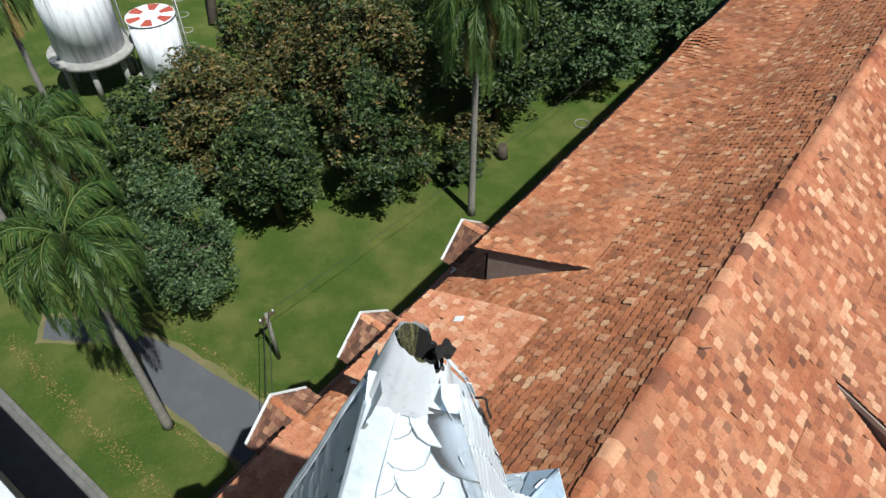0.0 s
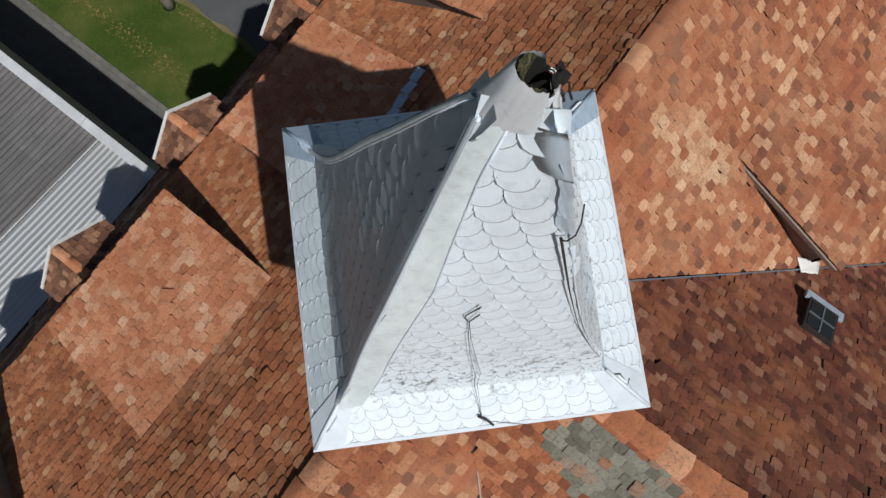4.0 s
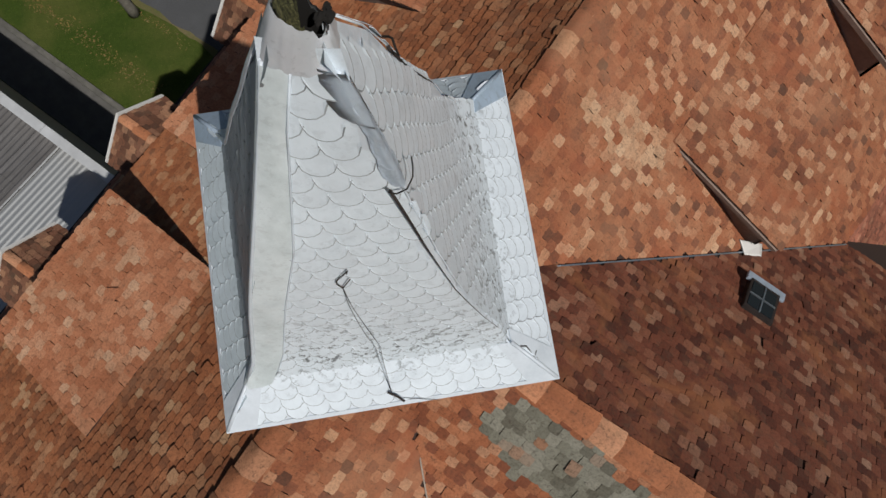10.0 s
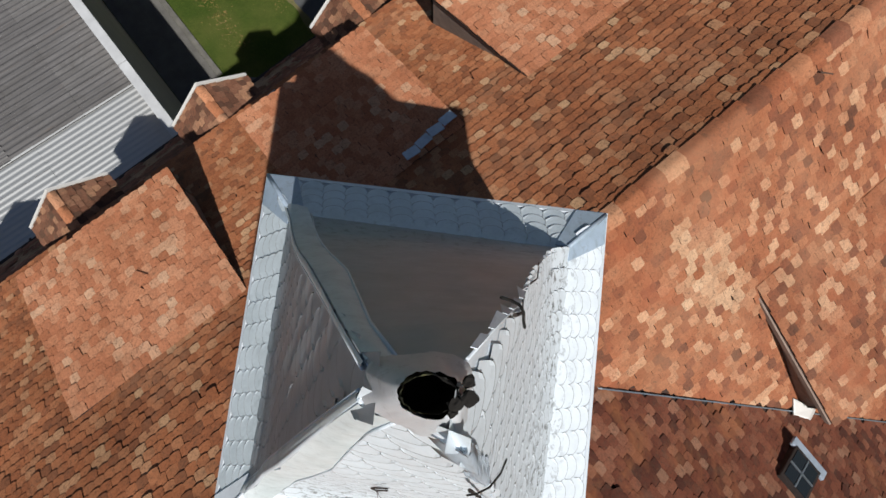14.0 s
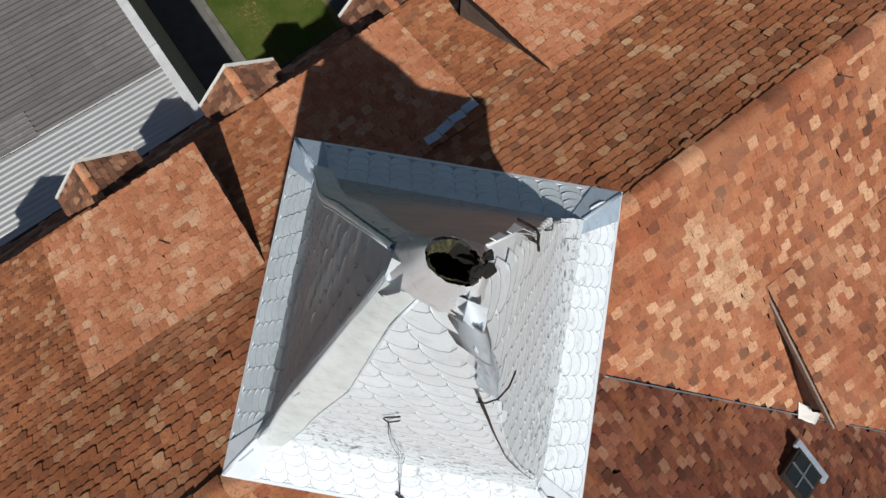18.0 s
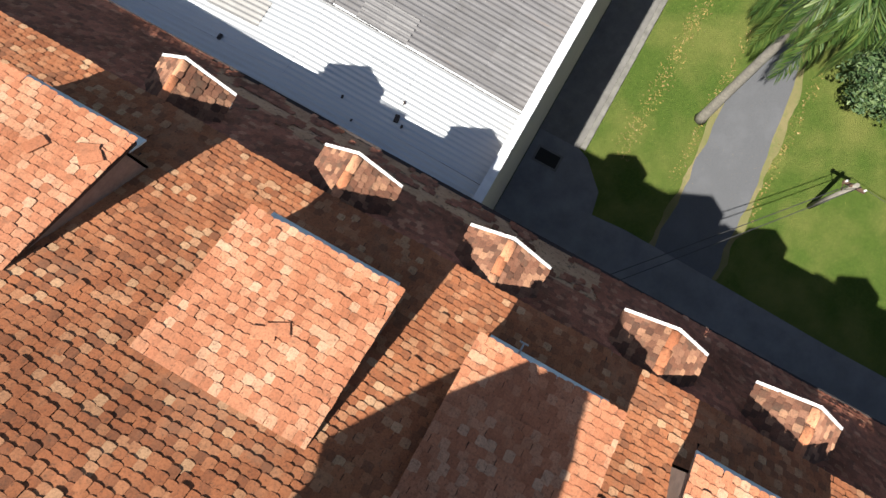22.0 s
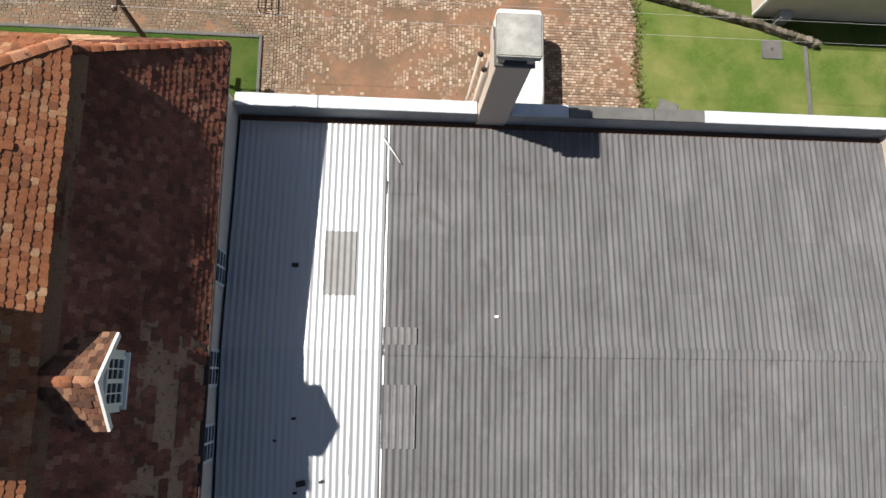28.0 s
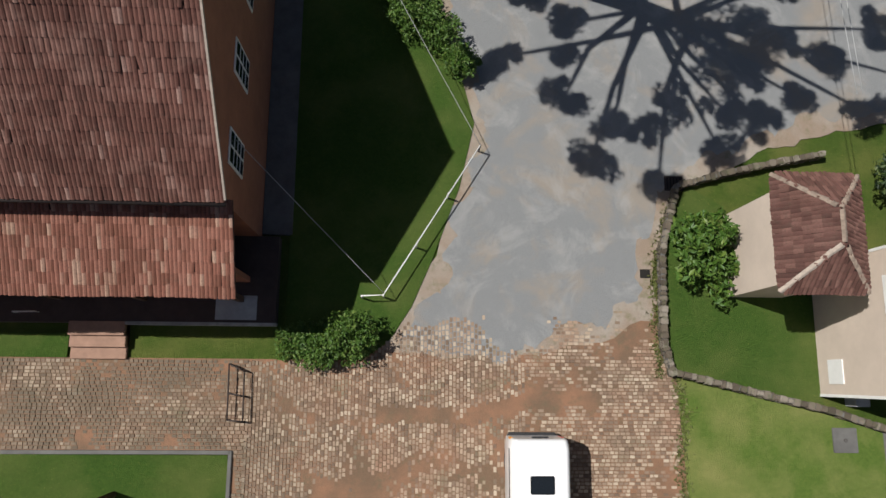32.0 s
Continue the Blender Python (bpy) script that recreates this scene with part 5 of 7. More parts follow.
# ---- the low hall with the corrugated roof ----
def fibre_mat():
    k = Nodes("fibre_cement_sheets")
    c = k.ramp(k.rand(), [(0, (0.118, 0.115, 0.117)), (0.5, (0.124, 0.121, 0.123)), (0.93, (0.131, 0.128, 0.130)), (1, (0.15, 0.147, 0.147))])
    streak = k.noise(1.0, 6, 0.7, k.pos((13, 0.4, 1)))
    c = k.mix(0.8, c, k.ramp(streak, [(0.3, 0.55), (0.5, 0.93), (0.72, 1.3)]), "MULTIPLY")
    c = k.mix(k.ramp(k.noise(0.45, 5), [(0.5, 0.0), (0.75, 0.5)]), c, (0.19, 0.186, 0.186))
    c = k.mix(k.ramp(k.noise(0.7, 6, 0.75, k.pos((1.6, 0.7, 1)), 0.8), [(0.5, 0.0), (0.68, 0.65)]), c, (0.075, 0.071, 0.068))
    c = k.mix(k.ramp(k.noise(1.7, 5, 0.7, k.pos((4, 0.35, 1))), [(0.6, 0.0), (0.72, 0.4)]), c, (0.16, 0.115, 0.085))
    c = k.mix(k.ramp(k.noise(30, 5, 0.75), [(0.55, 0.0), (0.72, 0.55)]), c, (0.07, 0.066, 0.06))
    c = k.mix(k.ramp(k.noise(34, 2), [(0.74, 0.0), (0.77, 0.9)]), c, (0.6, 0.6, 0.58))
    k.bump(k.noise(70, 4), 0.4, 0.006)
    return k.done(c, 0.93)


def white_sheet_mat():
    k = Nodes("white_coated_metal_sheets")
    c = k.mix(k.ramp(k.rand(), [(0, 0.0), (1, 0.35)]), (0.44, 0.455, 0.46), (0.40, 0.42, 0.43))
    c = k.mix(k.ramp(k.noise(1.0, 5, 0.7, k.pos((5, 0.4, 1))), [(0.55, 0.0), (0.75, 0.4)]), c, (0.45, 0.455, 0.45))
    c = k.mix(k.ramp(k.noise(22, 2), [(0.75, 0.0), (0.78, 0.7)]), c, (0.2, 0.18, 0.15))
    return k.done(c, 0.5, 0.5)


fibre, white_sheet = fibre_mat(), white_sheet_mat()
pale_fibre = plain("pale_fibre_sheet", (0.20, 0.196, 0.194), 0.9, vary=0.35, scale=4)
pale_fibre2 = plain("dull_white_sheet", (0.27, 0.265, 0.255), 0.7, vary=0.25, scale=3)
HX0, HX1, HY0, HY1, HZ = 10.02, 30.75, 1.03, 15.62, 9.15
HR, HRZ, HEZ = 8.2, 9.02, 8.42
coping_paint = plain("weathered_white_coping", (0.60, 0.62, 0.64), 0.7, vary=0.25, scale=2.2)
hall = thing("hall", "long low hall with parapets and a shallow grey corrugated roof", "hall")
part("wall", box(HX0 - 0.05, HY0, G - 0.3, HX1, HY0 + 0.27, HZ - 0.06), plaster, hall, "south wall")
part("wall", box(HX0 - 0.05, HY1 - 0.33, G - 0.3, HX1, HY1, HZ - 0.06), plaster, hall, "beige plastered front wall")
part("wall", box(HX1 - 0.3, HY0 + 0.33, G - 0.3, HX1, HY1 - 0.33, HEZ + 0.2), plaster, hall)


def coping(x0, x1, y0, y1, material, label):
    part("coping", box(x0, y0 - 0.03, HZ - 0.06, x1, y1 + 0.03, HZ + 0.02, 0.012), material, hall, label)


for x0, x1, m in ((10.0, 12.4, coping_paint), (12.42, 17.15, coping_paint), (18.2, 19.95, coping_paint), (19.97, 22.6, concrete_dark), (22.62, 24.2, concrete_dark), (24.22, 27.5, coping_paint), (27.52, 30.8, coping_paint)):
    coping(x0, x1, HY1 - 0.33, HY1, m, "white-painted parapet coping" if m == coping_paint else "bare mossy dark coping")
for x0, x1, m in ((10.0, 14.8, coping_paint), (14.82, 20.0, coping_paint), (20.02, 25.3, coping_paint), (25.32, 30.8, concrete)):
    coping(x0, x1, HY0 + 0.01, HY0 + 0.25, m, "bluish white parapet coping")
part("parapet_face", box(10.0, HY1 - 0.34, HEZ - 0.2, 30.4, HY1 - 0.331, HZ - 0.062), plaster_grey, hall)
part("roof_deck", slab_of([(HX0, HY0 + 0.34, HEZ - 0.09), (HX1 - 0.02, HY0 + 0.34, HEZ - 0.09), (HX1 - 0.02, HR, HRZ - 0.09), (HX0, HR, HRZ - 0.09)], 0.03, slab_of([(HX0, HY1 - 0.35, HEZ - 0.09), (HX1 - 0.02, HY1 - 0.35, HEZ - 0.09), (HX1 - 0.02, HR, HRZ - 0.09), (HX0, HR, HRZ - 0.09)], 0.03)), timber, hall)


def wave_sheet(name, pitch, waves, length, amp):
    n = waves * 8
    x = np.linspace(0, pitch * waves, n + 1)
    z = amp * np.cos(2 * np.pi * x / pitch)
    rows = [np.stack([x, np.full(n + 1, y), z + dz], 1) for y, dz in ((0, 0.004), (length, 0.014), (length, 0.014), (length + 0.002, 0.002))]
    q = [(r * (n + 1) + i, r * (n + 1) + i + 1, (r + 1) * (n + 1) + i + 1, (r + 1) * (n + 1) + i) for r in (0, 2) for i in range(n)]
    return quick_mesh(name, np.concatenate(rows), np.array(q)[:, ::-1], True)


def lay(x0, x1, waves, pitch, rows, material, amp, name, seed):
    w = pitch * waves
    half = HR - (HY0 + 0.36)
    ln = half / rows
    me = wave_sheet(name, pitch, waves, ln + 0.06, amp)
    me.materials.append(material)
    rng = random.Random(seed)
    ang = math.atan2(HRZ - HEZ, half)
    for side in (0, 1):
        for i in range(int(math.ceil((x1 - x0) / w - 0.3))):
            for j in range(rows):
                ob = mesh_obj(name, me, material, hall)
                d = j * ln / math.cos(ang)
                z = HRZ - d * math.sin(ang) - 0.02 + rng.uniform(-0.004, 0.006)
                x = x0 + i * w
                if side == 0:
                    ob.matrix_basis = Matrix.Translation((x + w, HR - d * math.cos(ang), z)) @ Matrix.Rotation(math.pi, 4, "Z") @ Matrix.Rotation(-ang, 4, "X") @ Matrix.Rotation(rng.gauss(0, 0.0015), 4, "Z")
                else:
                    ob.matrix_basis = Matrix.Translation((x, HR + d * math.cos(ang), z)) @ Matrix.Rotation(-ang, 4, "X") @ Matrix.Rotation(rng.gauss(0, 0.0015), 4, "Z")


lay(14.45, 30.6, 5, 0.19, 4, fibre, 0.026, "corrugated_sheet", 2)
lay(10.05, 14.4, 5, 0.18, 2, white_sheet, 0.010, "white_metal_sheet", 3)
me = wave_sheet("ridge_sheet", 0.19, 85, 0.3, 0.028)
ob = mesh_obj("ridge_sheet", me, fibre, hall)
ob.matrix_basis = pose(14.45, HR - 0.14, HRZ + 0.012)
for x, y, ln, mt, lab in ((14.5, 5.5, 1.75, pale_fibre, "pale weathered replacement sheet"), (14.5, 8.35, 0.5, pale_fibre, "pale weathered replacement sheet"), (14.46, 12.85, 0.4, fibre, "short patch sheet")):
    ob = tagged(mesh_obj("repair_sheet", wave_sheet("repair_sheet", 0.19, 5, ln, 0.027), mt, hall), lab)
    ang = math.degrees(math.atan2(HRZ - HEZ, 6.8)) * (1 if y < 8 else -1)
    ob.matrix_basis = pose(x, y, HRZ - abs(y - HR) * 0.088 + (0.004 if y < 8 else 0.008), ang)
ob = tagged(mesh_obj("repair_sheet", wave_sheet("repair_sheet", 0.18, 5, 1.9, 0.024), pale_fibre2, hall), "dull patch sheet on the white strip")
ob.matrix_basis = pose(12.75, 9.75, HRZ - 1.55 * 0.088 + 0.008, -math.degrees(math.atan2(HRZ - HEZ, 6.8)))
for x, y, s in ((11.93, 10.6, 0.10), (12.35, 4.55, 0.13), (12.2, 4.3, 0.06), (12.9, 4.6, 0.06), (12.1, 6.3, 0.06), (11.6, 5.7, 0.05), (17.75, 9.2, 0.06)):
    z = HRZ - abs(y - HR) * 0.088 + 0.02
    o = solid("debris", box(-s, -s * 0.6, 0, s, s * 0.6, 0.03, 0.008), iron if y < 9 or x < 15 else white_paint, "small dark scrap lying on the corrugated roof", "debris", "scraps on the corrugated roof")
    o.matrix_world = pose(x, y, z, 0, 0, 30 * x)
solid("loose_rod", tube([(14.3, 14.7, 8.56), (14.9, 13.8, 8.64)], 0.02, 6), white_paint, "thin pale rod lying on the corrugated roof", "rod")
# front windows, pipes
for x in (12.05, 15.8, 21.0, 24.6, 28.2):
    for z, h in ((5.7, 1.9),):
        sash("window", hall, pose(x, HY1, z, 0, 0, 90), 1.25, h, 3, 3)
        part("window_ledge", box(x - 0.72, HY1, z - 0.22, x + 0.72, HY1 + 0.07, z - 0.14, 0.01), plaster, hall)
for x in (13.84, 26.4):
    part("downpipe", tube([(x, HY1 + 0.09, G + 0.1), (x, HY1 + 0.09, 8.4)], 0.05, 8), plaster, hall)
    part("pipe_hopper", box(x - 0.12, HY1, 8.3, x + 0.12, HY1 + 0.2, 8.6, 0.02), iron, hall)
# chimney stack
ch = thing("chimney", "tall plastered chimney stack with a cement slab on top", "chimney")
part("shaft", box(17.2, 15.22, G, 18.12, 16.16, 12.62, 0.015), plaster, ch)
part("band", box(17.14, 15.16, 12.62, 18.18, 16.22, 12.72, 0.015), concrete_dark, ch)
for x in (17.2, 17.95):
    for y in (15.24, 15.98):
        part("pier", box(x, y, 12.72, x + 0.17, y + 0.17, 13.12), plaster, ch)
part("flue", box(17.39, 15.43, 12.72, 17.93, 15.96, 13.1), black_void, ch)
part("cap_slab", box(17.1, 15.12, 13.12, 18.22, 16.26, 13.38, 0.03), concrete, ch, "flaking pale grey cement slab")
for i, (x, y) in enumerate(((17.08, 15.75), (16.92, 15.95))):
    pp = thing("flue_pipe", "thin beige pipe running up beside the chimney", "pipe", "pipes beside the chimney")
    part("pipe", tube([(x, y, G), (x, y, 11.2 + 0.5 * i)], 0.055, 8), plaster, pp)
    part("pipe_cap", tube([(x, y, 11.2 + 0.5 * i), (x, y, 11.32 + 0.5 * i)], [0.09, 0.03], 8), iron, pp)


# ---- courtyard things ----
van_white = plain("white_car_paint", (0.80, 0.80, 0.79), 0.25, vary=0.04, scale=1, bump=0.0)
rubber = plain("black_rubber", (0.02, 0.02, 0.02), 0.85)
van_black = plain("black_plastic", (0.02, 0.02, 0.022), 0.5)
amber = plain("amber_lens", (0.75, 0.33, 0.04), 0.3)
van = thing("van", "white high-roof van parked on the stone courtyard", "van", at=(19.77, 19.85, G))
VW2, VL = 1.0, 5.6   # half width, length; front towards -y


def round_nose(b):
    """Cuts a front part into strips and bends its sides back, as the nose is rounded seen from above."""
    for x in (-0.78, -0.6, -0.4, -0.2, 0, 0.2, 0.4, 0.6, 0.78):
        bmesh.ops.bisect_plane(b, geom=b.verts[:] + b.edges[:] + b.faces[:], plane_co=(x, 0, 0), plane_no=(1, 0, 0))
    for v in b.verts:
        w = min(max((-1.2 - v.co.y) / 1.3, 0), 1)
        v.co.y += 0.42 * w * w * (3 - 2 * w) * abs(v.co.x / 0.98) ** 2.6
    return b


def van_body():
    st = [(-2.98, 0.4, 0.62, 0.62), (-2.95, 0.34, 0.86, 0.80), (-2.86, 0.3, 1.03, 0.90), (-2.66, 0.28, 1.15, 0.96), (-2.32, 0.28, 1.28, 0.99), (-1.42, 0.28, 2.26, 0.985), (-1.1, 0.28, 2.36, 0.98), (-0.5, 0.28, 2.39, 0.98), (0.5, 0.28, 2.40, 0.98), (2.35, 0.28, 2.38, 0.98), (2.62, 0.3, 2.28, 0.95), (2.68, 0.4, 2.1, 0.93)]
    b = bmesh.new()
    rings = []
    for y, z0, z1, hw in st:
        top = hw - (0.03 if z1 > 2 else 0.1)
        m = z0 + (z1 - z0) * 0.45
        ring = [(-hw + 0.05, z0), (-hw, z0 + 0.1), (-hw, m), (-top - 0.02, z1 - 0.12), (-top + 0.1, z1), (top - 0.1, z1), (top + 0.02, z1 - 0.12), (hw, m), (hw, z0 + 0.1), (hw - 0.05, z0)]
        rings.append([b.verts.new((x, y, z)) for x, z in ring])
    for r0, r1 in zip(rings, rings[1:]):
        for i in range(10):
            f = b.faces.new((r0[i], r0[(i + 1) % 10], r1[(i + 1) % 10], r1[i]))
            f.smooth = i != 9
    b.faces.new(rings[0])
    b.faces.new(rings[-1][::-1])
    bmesh.ops.recalc_face_normals(b, faces=b.faces[:])
    return round_nose(b)


body = part("body", van_body(), van_white, van)
part("windscreen", round_nose(slab_of([(-0.86, -2.27, 1.362), (0.86, -2.27, 1.362), (0.79, -1.5, 2.2), (-0.79, -1.5, 2.2)], 0.03)), dark_glass, van)
for x in (-0.35, 0.3):
    part("wiper", tube([(x, -2.28, 1.385), (x + 0.4, -2.12, 1.56)], 0.012, 5), van_black, van)
part("roof_hatch", box(-0.41, 0.9, 2.39, 0.41, 1.5, 2.45, 0.03), dark_glass, van, "dark roof hatch")
part("roof_antenna", tube([(-0.45, -0.55, 2.38), (-0.45, -0.55, 2.46)], [0.03, 0.015], 8), van_black, van)
part("bumper", round_nose(box(-0.93, -3.02, 0.25, 0.93, -2.82, 0.56, 0.06)), van_black, van)
part("bumper", box(-0.9, 2.62, 0.32, 0.9, 2.78, 0.58, 0.05), van_black, van)
part("rear_step", box(-0.3, 2.7, 2.0, 0.3, 2.76, 2.1, 0.02), van_black, van)
for s in (-1, 1):
    part("headlight", round_nose(box(s * 0.72 - 0.16, -2.93, 0.84, s * 0.72 + 0.16, -2.78, 1.045, 0.03)), zinc, van)
    part("grille_vent", round_nose(box(s * 0.29 - 0.21, -2.9, 1.0, s * 0.29 + 0.21, -2.76, 1.10, 0.015)), van_black, van)
    part("side_window", slab_of([(s * 0.992, -2.0, 1.35), (s * 0.992, -0.75, 1.35), (s * 0.925, -0.75, 2.0), (s * 0.925, -1.45, 2.0)], 0.02), dark_glass, van)
    part("side_window", slab_of([(s * 0.992, -0.6, 1.4), (s * 0.992, 2.3, 1.4), (s * 0.925, 2.3, 2.05), (s * 0.925, -0.6, 2.05)], 0.02), dark_glass, van)
    mir = part("mirror", box(s * 1.02, -2.0, 1.3, s * 1.22, -1.88, 1.62, 0.03), van_black, van)
    part("tail_light", box(s * 0.9 - 0.05, 2.6, 1.0, s * 0.9 + 0.05, 2.69, 1.6, 0.02), amber if s < 0 else plain("red_lens", (0.5, 0.03, 0.02), 0.3), van)
    for y in (-2.05, 1.75):
        wv = bmesh.new()
        tube([(s * 0.76, y, 0.34), (s * 0.96, y, 0.34)], 0.34, 20, wv)
        wh = part("wheel", wv, rubber, van)
        part("rim", tube([(s * 0.955, y, 0.34), (s * 0.965, y, 0.34)], [0.2, 0.17], 14), zinc, wh)
badge = part("badge", box(-0.06, -2.73, 1.11, 0.06, -2.66, 1.165, 0.01), zinc, van, "small metal badge shape")

rack = thing("bicycle_rack", "dark low metal bicycle rack standing on the stone paving", "rack")
for a, b in (((8.7, 25.0), (9.26, 24.74)), ((9.26, 24.74), (9.3, 22.95)), ((9.3, 22.95), (8.74, 23.0)), ((8.74, 23.0), (8.7, 25.0)), ((8.72, 23.95), (9.28, 23.85))):
    part("bar", tube([(*a, G + 0.42), (*b, G + 0.42)], 0.03, 6), iron, rack)
for x, y in ((8.7, 25.0), (9.26, 24.74), (9.3, 22.95), (8.74, 23.0), (8.72, 23.95), (9.28, 23.85)):
    part("leg", tube([(x, y, G), (x, y, G + 0.42)], 0.025, 6), iron, rack)

gas = thing("meter_cabinet", "weathered grey concrete meter cabinet on the terrace", "cabinet")
part("body", box(8.95, 15.6, G + 0.1, 9.95, 16.55, G + 1.05, 0.015), concrete_dark, gas)
part("lid", box(8.88, 15.52, G + 1.05, 10.02, 16.62, G + 1.15, 0.02), plaster_grey, gas)
part("door", box(9.1, 16.55, G + 0.2, 9.8, 16.58, G + 0.95, 0.006), iron, gas)
bp = thing("barrier_panel", "narrow upright metal panels beside the terrace corner", "panel")
for i in range(2):
    part("panel", box(10.2 + 0.16 * i, 16.4, G, 10.27 + 0.16 * i, 17.2, G + 0.8, 0.01), zinc if i else iron, bp)

lp = thing("street_lamp", "slim wooden lamp post with a white lamp on an arm", "lamp post", at=(4.85, 20.4, G))
part("post", tube([(0, 0, 0), (0, 0, 5.6)], [0.11, 0.085], 10), timber, lp)
part("arm", tube([(0, 0, 5.2), (0.5, 0, 5.6), (1.05, 0, 5.65)], 0.025, 6), zinc, lp)
part("lamp_head", tube([(0.95, 0, 5.68), (1.05, 0, 5.66), (1.25, 0, 5.62), (1.38, 0, 5.6)], [0.05, 0.12, 0.13, 0.04], 10), white_paint, lp)
part("crossarm", box(-0.08, -0.5, 5.35, 0.08, 0.5, 5.47, 0.01), timber, lp)
for y in (-0.42, 0.0, 0.42):
    part("insulator", tube([(0, y, 5.47), (0, y, 5.56), (0, y, 5.6)], [0.035, 0.045, 0.02], 8), white_paint, lp)


def hang(name, a, b, sag, r, material, label):
    a, b = Vector(a), Vector(b)
    pts = [a.lerp(b, f) - Vector((0, 0, sag * 4 * f * (1 - f))) for f in np.linspace(0, 1, 13)]
    return solid(name, tube(pts, r, 5), material, label, "cable", "overhead cables")


for y in (-0.42, 0.0, 0.42):
    if y:
        hang("overhead_cable", (4.85, 20.4 + y, 5.8), (52, 20.4 + y, 5.9), 0.25, 0.006, wire_mat, "thin pale overhead cable across the courtyard")
        hang("overhead_cable", (4.85, 20.4 + y, 5.8), (-30, 20.4 + y, 5.8), 0.25, 0.006, wire_mat, "thin pale overhead cable across the lawn")

# iron arch post and the tubular rail by the gravel road
rail = thing("tubular_railing", "low pale tubular railing beside the gravel road", "railing")
part("rail_bar", tube([(13.45, 27.52, G + 0.8), (14.25, 27.56, G + 0.8), (17.87, 33.45, G + 0.8)], 0.025, 8), white_paint, rail)
for x, y in ((13.45, 27.52), (14.25, 27.56), (15.45, 29.5), (16.65, 31.5), (17.87, 33.45)):
    part("post", tube([(x, y, G), (x, y, G + 0.8)], 0.035, 8), iron if x > 17 else white_paint, rail)
clo = thing("tubular_hoop", "low white tubular hoop before the old house", "railing")
part("rail_bar", tube([(1.05, 26.78, G + 0.2), (1.05, 26.78, G + 0.85), (1.81, 26.8, G + 0.85), (1.81, 26.8, G + 0.2)], 0.03, 6), white_paint, clo)
hang("service_cable", (9.65, 31.9, 5.4), (14.3, 27.6, 1.0), 0.05, 0.012, wire_mat, "thin pale cable from the old house to the railing")
hang("service_cable", (17.87, 33.45, 1.0), (12.2, 42.0, 5.0), 0.1, 0.012, wire_mat, "thin pale cable beside the hedges")
hang("service_cable", (30.0, 34.0, 5.6), (28.2, 60, 6.5), 0.3, 0.012, wire_mat, "thin pale cable over the gravel road")
hang("service_cable", (30.2, 34.0, 5.6), (28.6, 60, 6.5), 0.3, 0.012, wire_mat, "thin pale cable over the gravel road")

# low stone walls
stone_k = Nodes("mossy_field_stone")
stone_c = stone_k.ramp(stone_k.rand(), [(0, (0.06, 0.048, 0.034)), (0.5, (0.115, 0.092, 0.066)), (1, (0.24, 0.21, 0.17))])
stone_c = stone_k.mix(stone_k.ramp(stone_k.noise(3, 5), [(0.5, 0.0), (0.7, 0.7)]), stone_c, (0.075, 0.085, 0.035))
stone_k.bump(stone_k.noise(25, 5), 0.7, 0.03)
field_stone = stone_k.done(stone_c, 0.95)


def stone_wall(pts, h, label, seed):
    w = thing("stone_wall", label, "wall", kind="structure")
    rng = random.Random(seed)
    core = bmesh.new()
    for (x0, y0), (x1, y1) in zip(pts, pts[1:]):
        d = Vector((x1 - x0, y1 - y0, 0))
        L = d.length
        d.normalize()
        n = Vector((-d.y, d.x, 0)) * 0.09
        a, b = Vector((x0, y0, 0)), Vector((x1, y1, 0))
        prism([tuple((a - n).xy), tuple((b - n).xy), tuple((b + n).xy), tuple((a + n).xy)], G - 0.1, G + h - 0.06, core)
        s = 0.0
        while s < L:
            ln = rng.uniform(0.14, 0.34)
            for layer in range(2):
                wd = rng.uniform(0.10, 0.15)
                sb = box(-ln / 2, -wd, 0, ln / 2, wd, h * rng.uniform(0.46, 0.56), 0.035)
                for v in sb.verts:
                    v.co += Vector((rng.uniform(-1, 1), rng.uniform(-1, 1), rng.uniform(-1, 1))) * 0.025
                p = a + d * min(L, s + ln / 2 + layer * 0.12)
                ob = part("stone", sb, field_stone, w)
                ob.matrix_basis = pose(p.x, p.y, G + layer * h * 0.48, 0, 0, math.degrees(math.atan2(d.y, d.x)) + rng.uniform(-5, 5))
            s += ln
    part("core", core, concrete_dark, w)


stone_wall([(25.7, 32.1), (25.0, 29.4), (24.92, 25.9), (25.2, 24.85), (31.2, 23.45), (33.9, 22.6)], 0.5, "low mossy stone retaining wall round the small lawn", 4)
stone_wall([(25.7, 32.1), (28.0, 32.75), (30.0, 33.2), (31.7, 33.55)], 0.55, "low rough stone wall behind the gatehouse", 5)
grate = thing("iron_grate", "dark square iron grate in the gravel by the wall", "grate")
part("frame", box(25.35, 32.0, G, 26.1, 32.6, G + 0.07, 0.01), iron, grate)
for i in range(5):
    part("bar", box(25.43 + i * 0.13, 32.05, G + 0.06, 25.48 + i * 0.13, 32.55, G + 0.09), black_void, grate)
part("hole", box(24.2, 28.45, G + 0.03, 24.6, 28.8, G + 0.045), black_void, grate)

